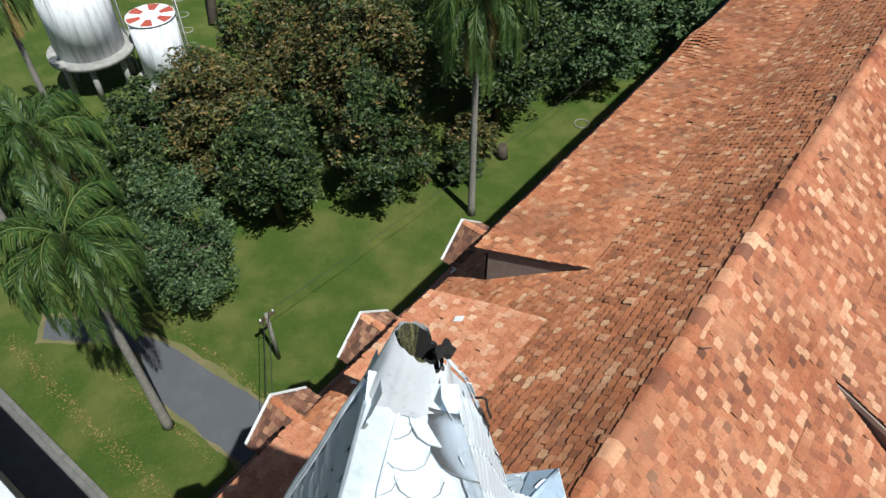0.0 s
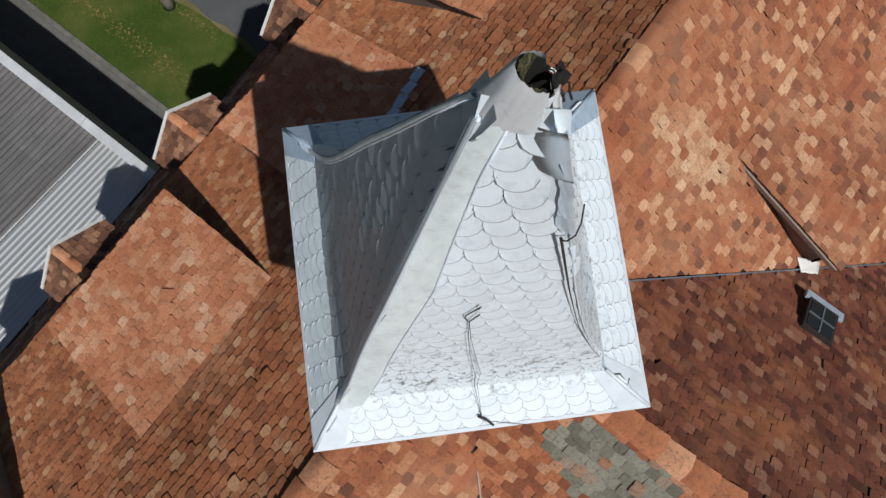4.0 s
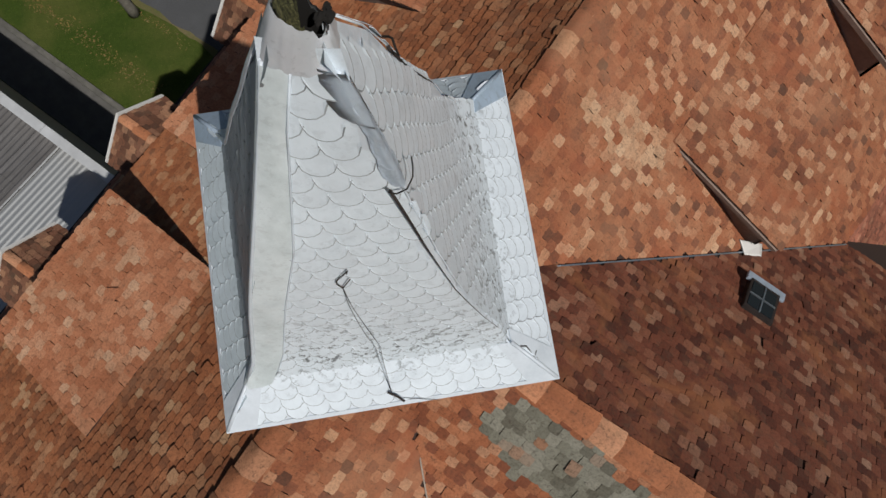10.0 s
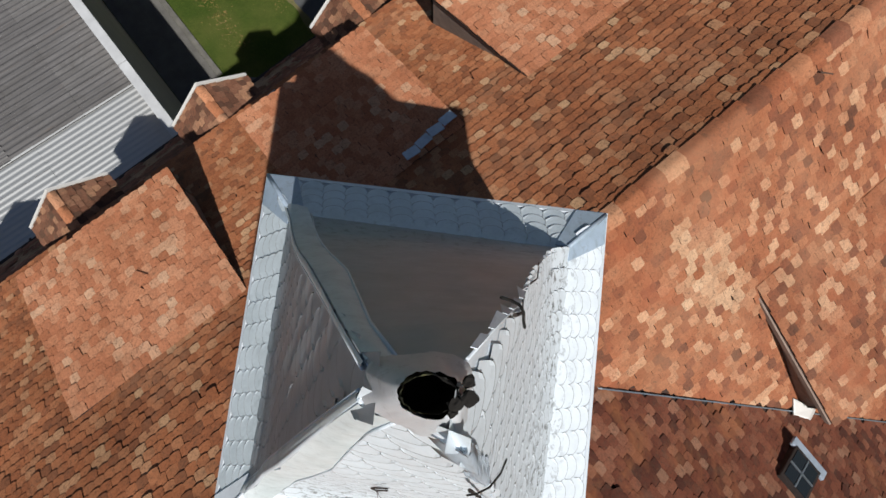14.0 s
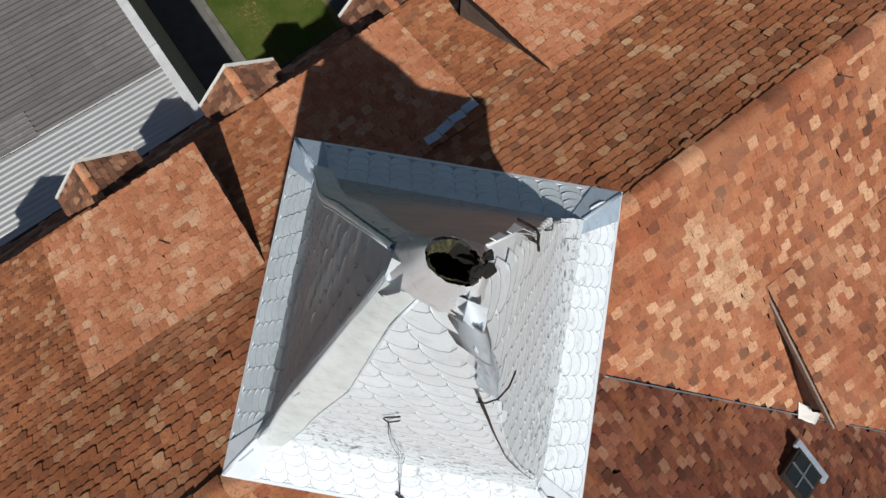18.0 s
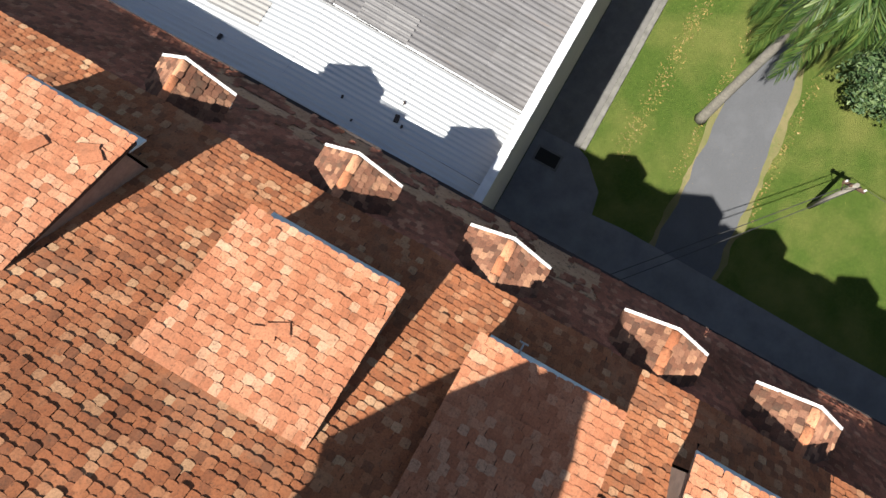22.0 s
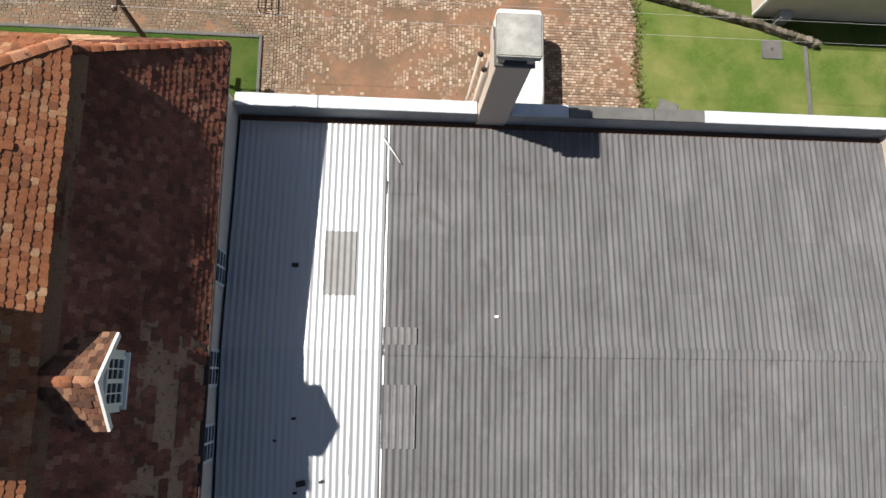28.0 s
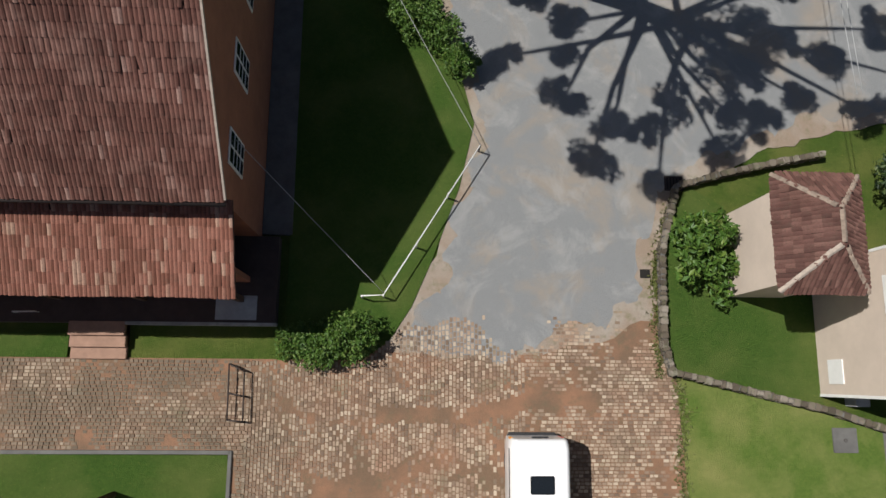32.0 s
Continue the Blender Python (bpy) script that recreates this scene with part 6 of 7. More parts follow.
# ---- the gatehouse with the hipped roof ----
hut = thing("gatehouse", "small two-storey pinkish gatehouse with a brown hipped tile roof", "house")
part("wall", box(27.66, 27.75, G, 29.75, 31.0, 5.02), plaster, hut)
part("plinth", box(27.6, 27.69, 4.55, 29.81, 31.06, 4.85, 0.01), plain("pink_plaster", (0.55, 0.27, 0.18), 0.9), hut, "pinkish band under the eave")
hx0, hx1, hy0, hy1, hz, tz = 27.08, 30.12, 27.36, 31.34, 5.05, 6.5
ra, rb = Vector((28.5, 28.75, tz)), Vector((28.5, 29.85, tz))
C = [Vector((hx0, hy0, hz)), Vector((hx1, hy0, hz)), Vector((hx1, hy1, hz)), Vector((hx0, hy1, hz))]
for pts, V, keep_name in (([C[0], C[3], rb, ra], None, "w"), ([C[1], C[2], rb, ra], None, "e"), ([C[0], C[1], ra], None, "s"), ([C[3], C[2], rb], None, "n")):
    part("roof_slope", slab_of(pts, 0.06), deck_mat, hut)


def hip_tiles(parent, a, b, t0, t1, material, seed, ex=0.3, tw=0.15):
    """Tiles on a roof face with eave a-b and top t0-t1."""
    a, b, t0, t1 = (Vector(p) for p in (a, b, t0, t1))
    U = (b - a).normalized()
    up = (t0 - a) - U * (t0 - a).dot(U)
    ln, V = up.length, -up.normalized()
    N = U.cross(V)
    if N.z < 0:
        return hip_tiles(parent, b, a, t1, t0, material, seed, ex, tw)
    W = (b - a).length
    l0, l1 = (t0 - a).dot(U), W - (t1 - a).dot(U)
    O = a - V * ln

    def keep(u, v):
        f = (ln - v) / ln
        return (u > l0 * f) & (u < W - l1 * f)
    tile_field(parent, O, U, V, W, ln, material, keep, tw, ex, seed=seed, barrel=0.03)


tiles_gate = tile_mat("clay_tiles_dark_brown", [(0, (0.085, 0.04, 0.032)), (0.5, (0.13, 0.062, 0.05)), (1, (0.19, 0.10, 0.08))], (0.6, 0.55, 0.5), 0.5)
for i, (a, b, t0, t1) in enumerate(((C[0], C[3], ra, rb), (C[1], C[2], ra, rb), (C[0], C[1], ra, ra), (C[3], C[2], rb, rb))):
    hip_tiles(hut, a, b, t0, t1, tiles_gate, 80 + i)
for a, b in ((C[0], ra), (C[1], ra), (C[2], rb), (C[3], rb), (ra, rb)):
    ridge_caps(hut, a + Vector((0, 0, 0.05)), b + Vector((0, 0, 0.06)), r=0.09, step=0.33, material=plain("lichened_cap", (0.34, 0.26, 0.2), 0.95, vary=0.5, scale=9) if a != C[0] else mortar)
for x in (27.4, 28.0, 28.6, 29.2):
    part("rafter_end", box(x, hy0 + 0.05, hz - 0.16, x + 0.09, hy0 + 0.35, hz - 0.065), timber, hut)
sash("window", hut, pose(29.1, 27.75, 2.2, 0, 0, -90), 0.5, 0.9)

# ---- the neighbouring rendered house ----
nb = thing("neighbour_house", "plain beige rendered house with a flat dark grey roof", "house")
part("wall", box(31.0, 24.0, G, 44, 29.0, 6.0), plaster, nb)
part("roof", box(30.93, 23.85, 6.0, 44.3, 29.3, 6.22, 0.02), plain("grey_roofing", (0.085, 0.085, 0.09), 0.85, vary=0.3, scale=2), nb, "flat dark grey roof")
part("gutter", tube([(30.9, 23.9, 6.05), (30.9, 29.2, 6.05)], 0.07, 8), zinc, nb)
part("corner_trim", box(30.975, 23.97, G, 31.14, 24.08, 5.98, 0.01), white_paint, nb, "white painted corner strip")
part("corner_trim", box(30.975, 28.93, G, 31.14, 29.03, 5.98, 0.01), white_paint, nb)
for y, z, w, h in ((24.9, 1.0, 0.9, 0.9), (25.4, 4.5, 1.3, 1.2), (27.4, 4.5, 1.3, 1.2)):
    part("shutter", box(30.955, y - w / 2, z, 30.999, y + w / 2, z + h, 0.008), white_paint, nb, "closed white shutter")
for x in (32.5, 34.5, 36.5):
    sash("window", nb, pose(x, 24.0, 3.6, 0, 0, -90), 1.0, 1.2)
part("shelf_unit", box(32.0, 23.62, G, 32.55, 23.98, G + 0.7, 0.01), plaster_grey, nb)

# ---- the old house with the two-level roof ----
old = thing("old_house", "old red-brown house with brown clay tile roofs on two levels", "house")
part("wall", box(-14, 29.75, G, 9.55, 41.4, 7.1), plaster_red, old, "red-brown plastered wall")
gab = bmesh.new()
g1 = [gab.verts.new(p) for p in ((9.55, 29.75, 7.1), (9.55, 41.4, 7.1), (9.55, 35.6, 11.9))]
g2 = [gab.verts.new((v.co.x - 0.3, v.co.y, v.co.z)) for v in g1]
gab.faces.new(g1), gab.faces.new(g2[::-1])
for i in range(3):
    gab.faces.new((g1[i], g1[(i + 1) % 3], g2[(i + 1) % 3], g2[i]))
bmesh.ops.recalc_face_normals(gab, faces=gab.faces[:])
part("gable", gab, plaster_red, old)
part("porch_wall", box(-14, 28.0, G, 9.3, 28.2, 5.35), plaster_red, old)
for x in (-5.5, -1.5, 2.4, 5.4, 8.9):
    part("porch_post", box(x, 27.25, G, x + 0.22, 27.47, 5.3, 0.02), timber, old)
part("porch_floor", box(-14, 26.45, G - 0.1, 10.3, 29.75, G + 0.5), plain("dark_red_porch_floor", (0.075, 0.05, 0.042), 0.9, vary=0.4, scale=2), old)
part("porch_mat", box(8.1, 26.6, G + 0.5, 9.6, 27.5, G + 0.515), plaster_grey, old, "pale grey slab on the porch")
part("porch_edge", box(4.9, 26.38, G + 0.3, 10.35, 26.5, G + 0.55, 0.01), concrete, old)
up_s = part("roof_slope", slab_of([(-14, 29.5, 7.08), (9.86, 29.5, 7.08), (9.86, 35.6, 12.1), (-14, 35.6, 12.1)], 0.09), deck_mat, old)
part("roof_slope", slab_of([(-14, 41.7, 7.08), (9.86, 41.7, 7.08), (9.86, 35.6, 12.1), (-14, 35.6, 12.1)], 0.09), tiles_brown, old)
lo_s = part("porch_roof", slab_of([(-14, 26.95, 5.2), (9.88, 26.95, 5.2), (9.88, 29.72, 6.3), (-14, 29.72, 6.3)], 0.08), deck_mat, old)
hip_tiles(up_s, (-14, 29.5, 7.09), (9.86, 29.5, 7.09), (-14, 35.6, 12.11), (9.86, 35.6, 12.11), tiles_brown, 91, 0.41, 0.13)
tiles_porch = tile_mat("clay_tiles_porch", [(0, (0.20, 0.08, 0.052)), (0.4, (0.27, 0.11, 0.075)), (0.85, (0.34, 0.155, 0.11)), (1, (0.46, 0.30, 0.22))], (0.6, 0.55, 0.5), 0.45)
hip_tiles(lo_s, (-14, 26.95, 5.21), (9.88, 26.95, 5.21), (-14, 29.72, 6.31), (9.88, 29.72, 6.31), tiles_porch, 92, 0.37, 0.13)
part("eave_gutter", tube([(-14, 29.42, 7.0), (9.86, 29.42, 7.0)], 0.07, 8), iron, old)
part("verge_mortar", slab_of([(9.85, 29.5, 7.16), (9.91, 29.5, 7.16), (9.91, 35.6, 12.18), (9.85, 35.6, 12.18)], 0.1), mortar, old)
ridge_caps(old, (-13.8, 35.6, 12.15), (9.8, 35.6, 12.15), r=0.13, step=0.38)
for y in (31.6, 34.6, 37.6):
    sash("window", old, pose(9.55, y, 4.1), 1.0, 1.7, 2, 4)
for x in (-3.0, 0.5, 4.0, 7.0):
    sash("window", old, pose(x, 28.2, 1.3, 0, 0, -90), 0.9, 1.7)
part("foundation_walk", box(9.56, 29.9, G - 0.1, 10.7, 41.4, G + 0.12, 0.02), concrete_dark, old, "damp dark stone strip along the wall")
steps = thing("garden_steps", "worn reddish concrete steps up to the porch", "steps")
for i in range(3):
    part("step", box(2.9, 25.15 + 0.42 * i, G, 4.9, 26.5, G + 0.18 * (i + 1), 0.015), plain("reddish_concrete", (0.33, 0.2, 0.14), 0.9, vary=0.3, scale=3) if i == 0 else bpy.data.materials["reddish_concrete"], steps)


# ---- plants ----
def leaf_mat(name, stops, trans=0.25):
    k = Nodes(name)
    c = k.ramp(k.rand(), stops)
    c = k.mix(k.ramp(k.noise(0.9, 4), [(0.35, 0.0), (0.7, 0.45)]), c, tuple(x * 0.6 for x in stops[0][1]))
    k.put(k.b.inputs["Subsurface Weight"], 0.0)
    return k.done(c, 0.55, 0.0, 0.35)


leaf_dark = leaf_mat("dark_green_leaves", [(0, (0.011, 0.025, 0.008)), (0.55, (0.032, 0.060, 0.014)), (1, (0.106, 0.132, 0.035))])
leaf_blue = leaf_mat("grey_green_leaves", [(0, (0.024, 0.052, 0.018)), (0.6, (0.056, 0.098, 0.034)), (1, (0.12, 0.165, 0.062))])
leaf_rust = leaf_mat("rusty_green_leaves", [(0, (0.028, 0.041, 0.011)), (0.45, (0.062, 0.072, 0.018)), (0.75, (0.128, 0.101, 0.028)), (1, (0.211, 0.128, 0.044))])
leaf_bright = leaf_mat("bright_green_leaves", [(0, (0.038, 0.090, 0.011)), (0.6, (0.068, 0.135, 0.017)), (1, (0.120, 0.173, 0.030))])
palm_green = leaf_mat("palm_leaflets", [(0, (0.022, 0.052, 0.010)), (0.6, (0.044, 0.088, 0.016)), (1, (0.12, 0.15, 0.034))])
palm_yellow = leaf_mat("yellowing_palm_leaflets", [(0, (0.16, 0.15, 0.03)), (1, (0.36, 0.27, 0.05))])
palm_dry = leaf_mat("dry_palm_leaflets", [(0, (0.16, 0.11, 0.04)), (1, (0.32, 0.22, 0.07))])
bark = plain("grey_bark", (0.27, 0.25, 0.21), 0.95, vary=0.45, scale=7, bump=0.8)
bark_dark = plain("dark_bark", (0.09, 0.07, 0.05), 0.95, vary=0.45, scale=9, bump=0.8)


def leaves(name, centres, size, material, parent, seed, up=0.4):
    """Many small bent leaves at given places, joined."""
    rng = np.random.default_rng(seed)
    n = len(centres)
    d = rng.normal(0, 1, (n, 3))
    d[:, 2] = d[:, 2] * 0.5 - 0.2
    d /= np.linalg.norm(d, axis=1)[:, None]
    e = rng.normal(0, 1, (n, 3))
    e[:, 2] *= 0.5
    s = np.cross(d, e)
    s[:, 2] *= 0.6
    s /= np.linalg.norm(s, axis=1)[:, None] + 1e-9
    L = size * (0.6 + 0.8 * rng.random(n))[:, None]
    c = np.asarray(centres)
    nrm = np.cross(d, s)
    P = np.stack([c - d * L, c + s * L * 0.45 + nrm * L * 0.12, c + d * L, c - s * L * 0.45 + nrm * L * 0.12], 1)
    me = quick_mesh(name, P.reshape(-1, 3), np.arange(4 * n).reshape(-1, 4))
    return tagged(mesh_obj(name, me, material, parent), kind="stuff")


def clumps(centre, rad, n_clumps, per, seed, clump_r=0.5, flat=1.0):
    rng = np.random.default_rng(seed)
    d = rng.normal(0, 1, (n_clumps, 3))
    d /= np.linalg.norm(d, axis=1)[:, None]
    r = (0.38 + 0.78 * rng.random(n_clumps) ** 0.7)[:, None]
    cc = d * r * np.array(rad)
    low = cc[:, 2] < -0.55 * rad[2]
    cc[low, 2] *= 0.5
    cr = clump_r * (0.6 + 0.8 * rng.random(n_clumps))
    p = rng.normal(0, 1, (n_clumps, per, 3))
    p /= np.linalg.norm(p, axis=2)[..., None]
    p *= (rng.random((n_clumps, per, 1)) ** 0.33) * cr[:, None, None] * np.array((1, 1, 0.75 * flat))
    return (cc[:, None] + p).reshape(-1, 3) + np.array(centre)


def tree(name, at, height, rad, material, label, seed, n=90, per=80, size=0.16, trunk=0.2, accent=None):
    rad = (rad[0] * 0.9, rad[1] * 0.9, rad[2])
    t = thing(name, label, "tree", "trees by the lawn")
    rng = random.Random(seed)
    x, y = at
    zc = height - rad[2]
    b = tube([(x, y, G - 0.1), (x + rng.uniform(-.2, .2), y + rng.uniform(-.2, .2), zc * 0.5), (x, y, zc + rad[2] * 0.3)], [trunk, trunk * 0.75, trunk * 0.35], 8)
    for i in range(7):
        a = i * 0.9 + rng.random()
        z0 = zc - rad[2] * 0.6 + rng.random() * rad[2] * 0.5
        e = Vector((x + rad[0] * 0.7 * math.cos(a), y + rad[1] * 0.7 * math.sin(a), zc + rng.uniform(-0.2, 0.5) * rad[2]))
        s = Vector((x, y, max(G, z0)))
        tube([s, s.lerp(e, 0.5) + Vector((0, 0, 0.2)), e], [trunk * 0.4, trunk * 0.25, 0.02], 6, b)
    part("trunk", b, bark_dark, t)
    P = clumps((x, y, zc), rad, n, per, seed, clump_r=0.2 * (rad[0] + rad[2]) / 2 + 0.08)
    leaves("crown", P, size, material, t, seed)
    if accent:
        Q = clumps((x, y, zc + 0.2), tuple(r * 1.02 for r in rad), n // 3, per // 2, seed + 9, clump_r=0.2 * rad[0])
        leaves("crown_tips", Q, size, accent, t, seed + 9)
    return t


tree("bushy_tree", (26.0, -10.5), 8.0, (2.9, 2.9, 3.6), leaf_blue, "dense grey-green bushy tree at the driveway edge", 1, 110, 120, 0.11)
tree("broadleaf_tree", (27.0, -17.4), 8.0, (3.0, 2.8, 3.2), leaf_dark, "dark green broadleaf tree beside the lawn", 2, 130, 90, 0.15)
tree("broadleaf_tree", (31.0, -17.6), 9.3, (3.1, 3.0, 3.6), leaf_rust, "broadleaf tree with rust-brown leaf tips", 3, 130, 90, 0.15, accent=leaf_rust)
tree("broadleaf_tree", (23.2, -22.6), 8.6, (2.9, 2.8, 3.8), leaf_dark, "dark shaded broadleaf tree behind the lawn", 4, 130, 90, 0.15, accent=leaf_rust)
tree("broadleaf_tree", (28.0, -25.5), 11.0, (3.7, 3.6, 4.6), leaf_rust, "tall broadleaf tree with rust-tinged foliage", 5, 170, 90, 0.16, accent=leaf_dark)
tree("broadleaf_tree", (35.6, -17.0), 6.4, (3.1, 3.1, 2.6), leaf_dark, "dark green broadleaf tree near the water tanks", 6, 130, 80, 0.16)
tree("broadleaf_tree", (34.5, -24.5), 9.0, (3.2, 3.2, 3.6), leaf_rust, "broadleaf tree before the water tanks", 7, 120, 80, 0.16, accent=leaf_dark)
tree("broadleaf_tree", (22.5, -33.0), 11.0, (4.0, 4.0, 4.8), leaf_dark, "tall dark tree behind the palm", 8, 170, 90, 0.17)
tree("broadleaf_tree", (19.8, -40.5), 9.5, (3.6, 3.6, 4.3), leaf_blue, "dark green tree near the long roof", 9, 150, 90, 0.17)
tree("broadleaf_tree", (29.0, -36.0), 12.5, (5.0, 5.0, 5.2), leaf_dark, "large dark tree at the edge of the wood", 10, 170, 90, 0.2)
tree("broadleaf_tree", (37.0, -34.0), 12.0, (5.0, 5.0, 5.0), leaf_rust, "large tree at the edge of the wood", 11, 150, 90, 0.2, accent=leaf_dark)
tree("broadleaf_tree", (33.2, -12.6), 6.6, (2.7, 2.7, 2.7), leaf_dark, "dark green broadleaf tree behind the palms", 14, 110, 80, 0.15)
tree("broadleaf_tree", (37.0, -9.5), 6.0, (2.6, 2.6, 2.5), leaf_dark, "dark green broadleaf tree behind the palms", 15, 100, 80, 0.15)
tree("shrub", (20.9, -26.6), 3.2, (1.3, 1.3, 1.5), leaf_dark, "small dark shrub at the foot of the palm", 12, 40, 70, 0.13, 0.06)
tree("shrub", (21.8, -29.3), 3.6, (1.6, 1.6, 1.7), leaf_rust, "small rusty-leaved shrub beside the lawn", 13, 45, 70, 0.13, 0.06)
for i, (x, y, h) in enumerate(((17.5, -50, 11), (24, -49, 13), (33, -47, 13), (42, -44, 13), (51, -40, 12), (15, -60, 12), (22, -62, 14), (32, -60, 14), (60, -36, 12), (45, -56, 14))):
    tree("woodland_tree", (x, y), h, (5.2, 5.2, 5.4), leaf_dark if i % 3 else leaf_blue, "dark dense woodland tree beyond the lawn", 30 + i, 130, 60, 0.26)
tree("palm_shrub", (18.7, -44.5), 3.0, (1.6, 1.6, 1.4), palm_green, "low feathery green shrub by the long roof", 60, 30, 60, 0.2, 0.05)


def palm(at, height, seed, label, n=26, span=4.0, lean=(0, 0)):
    t = thing("palm_tree", label, "palm", "feather palms")
    rng = random.Random(seed)
    x, y = at
    top = Vector((x + lean[0], y + lean[1], height))
    pts = [Vector((x, y, G - 0.1)).lerp(top, f) for f in (0, 0.05, 0.3, 0.6, 0.9, 1.0)]
    part("trunk", tube(pts, [0.3, 0.22, 0.19, 0.17, 0.16, 0.12], 12), bark, t, "smooth pale grey ringed trunk")
    part("crownshaft", tube([top - Vector((0, 0, 1.8)), top - Vector((0, 0, 0.9)), top - Vector((0, 0, 0.3)), top + Vector((0, 0, 0.3))], [0.17, 0.26, 0.28, 0.1], 10), bark_dark, t, "dark fibrous leaf bases")
    for i in range(n):
        a = i * 2.399 + rng.uniform(-0.2, 0.2)
        rise = 1.25 - 1.75 * (i / n) + rng.uniform(-0.12, 0.12)
        dry = i > n - 4
        L = span * rng.uniform(0.85, 1.1) * (0.75 if dry else 1)
        if dry:
            rise = -0.7
        h = Vector((math.cos(a), math.sin(a), 0))
        spine, p = [], top + Vector((0, 0, 0.1)) - Vector((0, 0, 0.8 * i / n))
        ang = rise
        for s in range(11):
            spine.append(p.copy())
            p = p + (h * math.cos(ang) + Vector((0, 0, math.sin(ang)))) * (L / 10)
            ang = max(ang - 0.16 - 0.05 * s, -1.5)
        leaf = palm_dry if dry else palm_yellow if i > n - 7 and i % 2 else palm_green
        fr = part("frond", tube(spine, [0.04 * (1 - 0.085 * s) for s in range(11)], 5), leaf, t)
        V, side = [], h.cross(Vector((0, 0, 1)))
        for j in range(110):
            f = 0.12 + 0.88 * j / 109
            k0 = min(9, int(f * 10))
            q = spine[k0].lerp(spine[k0 + 1], f * 10 - k0)
            d = (spine[k0 + 1] - spine[k0]).normalized()
            ll = (0.95 * math.sin(math.pi * (0.18 + 0.7 * f)) + 0.12) * span / 4
            for sg in (-1, 1):
                droop = rng.uniform(0.7, 1.2)
                e1 = (side * sg * rng.uniform(0.3, 0.55) + d * rng.uniform(0.55, 0.9) + Vector((0, 0, rng.uniform(-0.4, 0.1)))).normalized()
                m = q + e1 * ll * 0.5
                e = m + (side * sg * 0.3 + d * 0.35 + Vector((0, 0, -droop * 1.3))).normalized() * ll * rng.uniform(0.5, 0.75)
                wd = d * 0.027 + side * rng.uniform(-0.006, 0.006)
                V += [q - wd, m - wd * 1.3, e, m + wd * 1.3]
        me = quick_mesh("leaflets", [tuple(v) for v in V], np.arange(len(V)).reshape(-1, 4))
        tagged(mesh_obj("leaflets", me, leaf, fr), kind="stuff")


palm((21.3, -4.85), 12.3, 1, "tall feather palm with a pale trunk beside the driveway", 26, 4.0)
palm((18.7, -24.85), 14.2, 2, "tall feather palm standing on the lawn near the roof", 28, 4.6)
palm((26.9, -7.1), 12.6, 3, "tall feather palm with yellowing fronds by the bushy tree", 26, 4.0)
palm((33.5, -6.0), 12.0, 4, "feather palm further along the driveway", 22, 4.0)
palm((43.0, -13.5), 12.0, 5, "feather palm near the water tanks", 18, 3.6)
solid("tree_stump", tube([(20.3, -30.4, G), (20.3, -30.4, G + 0.5), (20.32, -30.4, G + 0.9)], [0.42, 0.34, 0.3], 12), bark_dark, "short grey-brown tree stump on the lawn", "stump")
lt = thing("leaning_tree", "bare leaning grey trunk beyond the water tanks", "tree")
part("trunk", tube([(49.0, -30.2, G), (50.5, -32.0, 4.0), (52.5, -34.0, 9.0)], [0.42, 0.34, 0.25], 10), bark_dark, lt)
leaves("crown", clumps((52.5, -34, 10.5), (3, 3, 2), 50, 60, 77, 0.9), 0.22, leaf_dark, lt, 77)
ring = thing("cable_ring", "pale ring of hose lying on the lawn", "hose")
part("hose", tube([(17.98 + 0.5 * math.cos(a), -36.7 + 0.5 * math.sin(a), G + 0.03) for a in np.linspace(0, 6.28, 20)], 0.04, 6), bark, ring)


def shrub(name, at, rad, material, label, seed, n=40, per=70, size=0.07, cat="shrub"):
    s = thing(name, label, cat, "courtyard shrubs")
    b = bmesh.new()
    for i in range(5):
        a = i * 1.3
        tube([(at[0], at[1], G), (at[0] + rad[0] * 0.5 * math.cos(a), at[1] + rad[1] * 0.5 * math.sin(a), at[2] + 0.2)], [0.04, 0.015], 5, b)
    part("stems", b, bark_dark, s)
    leaves("foliage", clumps(at, rad, n, per, seed, 0.3 * rad[0] + 0.08), size, material, s, seed)


shrub("clipped_shrub", (11.2, 25.75, 0.85), (0.75, 0.6, 0.6), leaf_bright, "bright green clipped shrub beside the paving", 201)
shrub("clipped_shrub", (12.0, 25.65, 0.85), (0.7, 0.6, 0.6), leaf_bright, "bright green clipped shrub beside the paving", 202)
shrub("clipped_shrub", (13.05, 26.05, 1.0), (0.85, 0.85, 0.8), leaf_bright, "round bright green shrub at the paving corner", 203, 60)
for i, (x, y, r) in enumerate(((17.2, 36.9, 0.6), (16.3, 38.2, 0.7), (15.2, 39.2, 0.95), (14.2, 40.8, 1.0))):
    shrub("round_hedge_bush", (x, y, 0.9), (r, r, r * 0.9), leaf_bright, "rounded light green hedge bush along the gravel road", 210 + i, 60)
shrub("leafy_bush", (26.4, 29.3, 1.3), (1.15, 1.35, 1.1), leaf_bright, "large leafy green bush against the gatehouse wall", 220, 46, 60, 0.14)
shrub("flowering_bush", (34.8, 32.6, 1.6), (1.2, 1.2, 1.1), leaf_dark, "dark bush with small white flowers", 221, 46, 60, 0.12)
leaves("blossom", clumps((34.8, 32.6, 1.7), (1.25, 1.25, 1.15), 30, 2, 222, 0.3), 0.07, white_paint, bpy.data.objects["flowering_bush"], 222)
shrub("flowering_bush", (34.2, 17.5, 0.5), (0.5, 0.4, 0.4), leaf_dark, "low dark plant beside the drain", 223, 14, 40, 0.09)
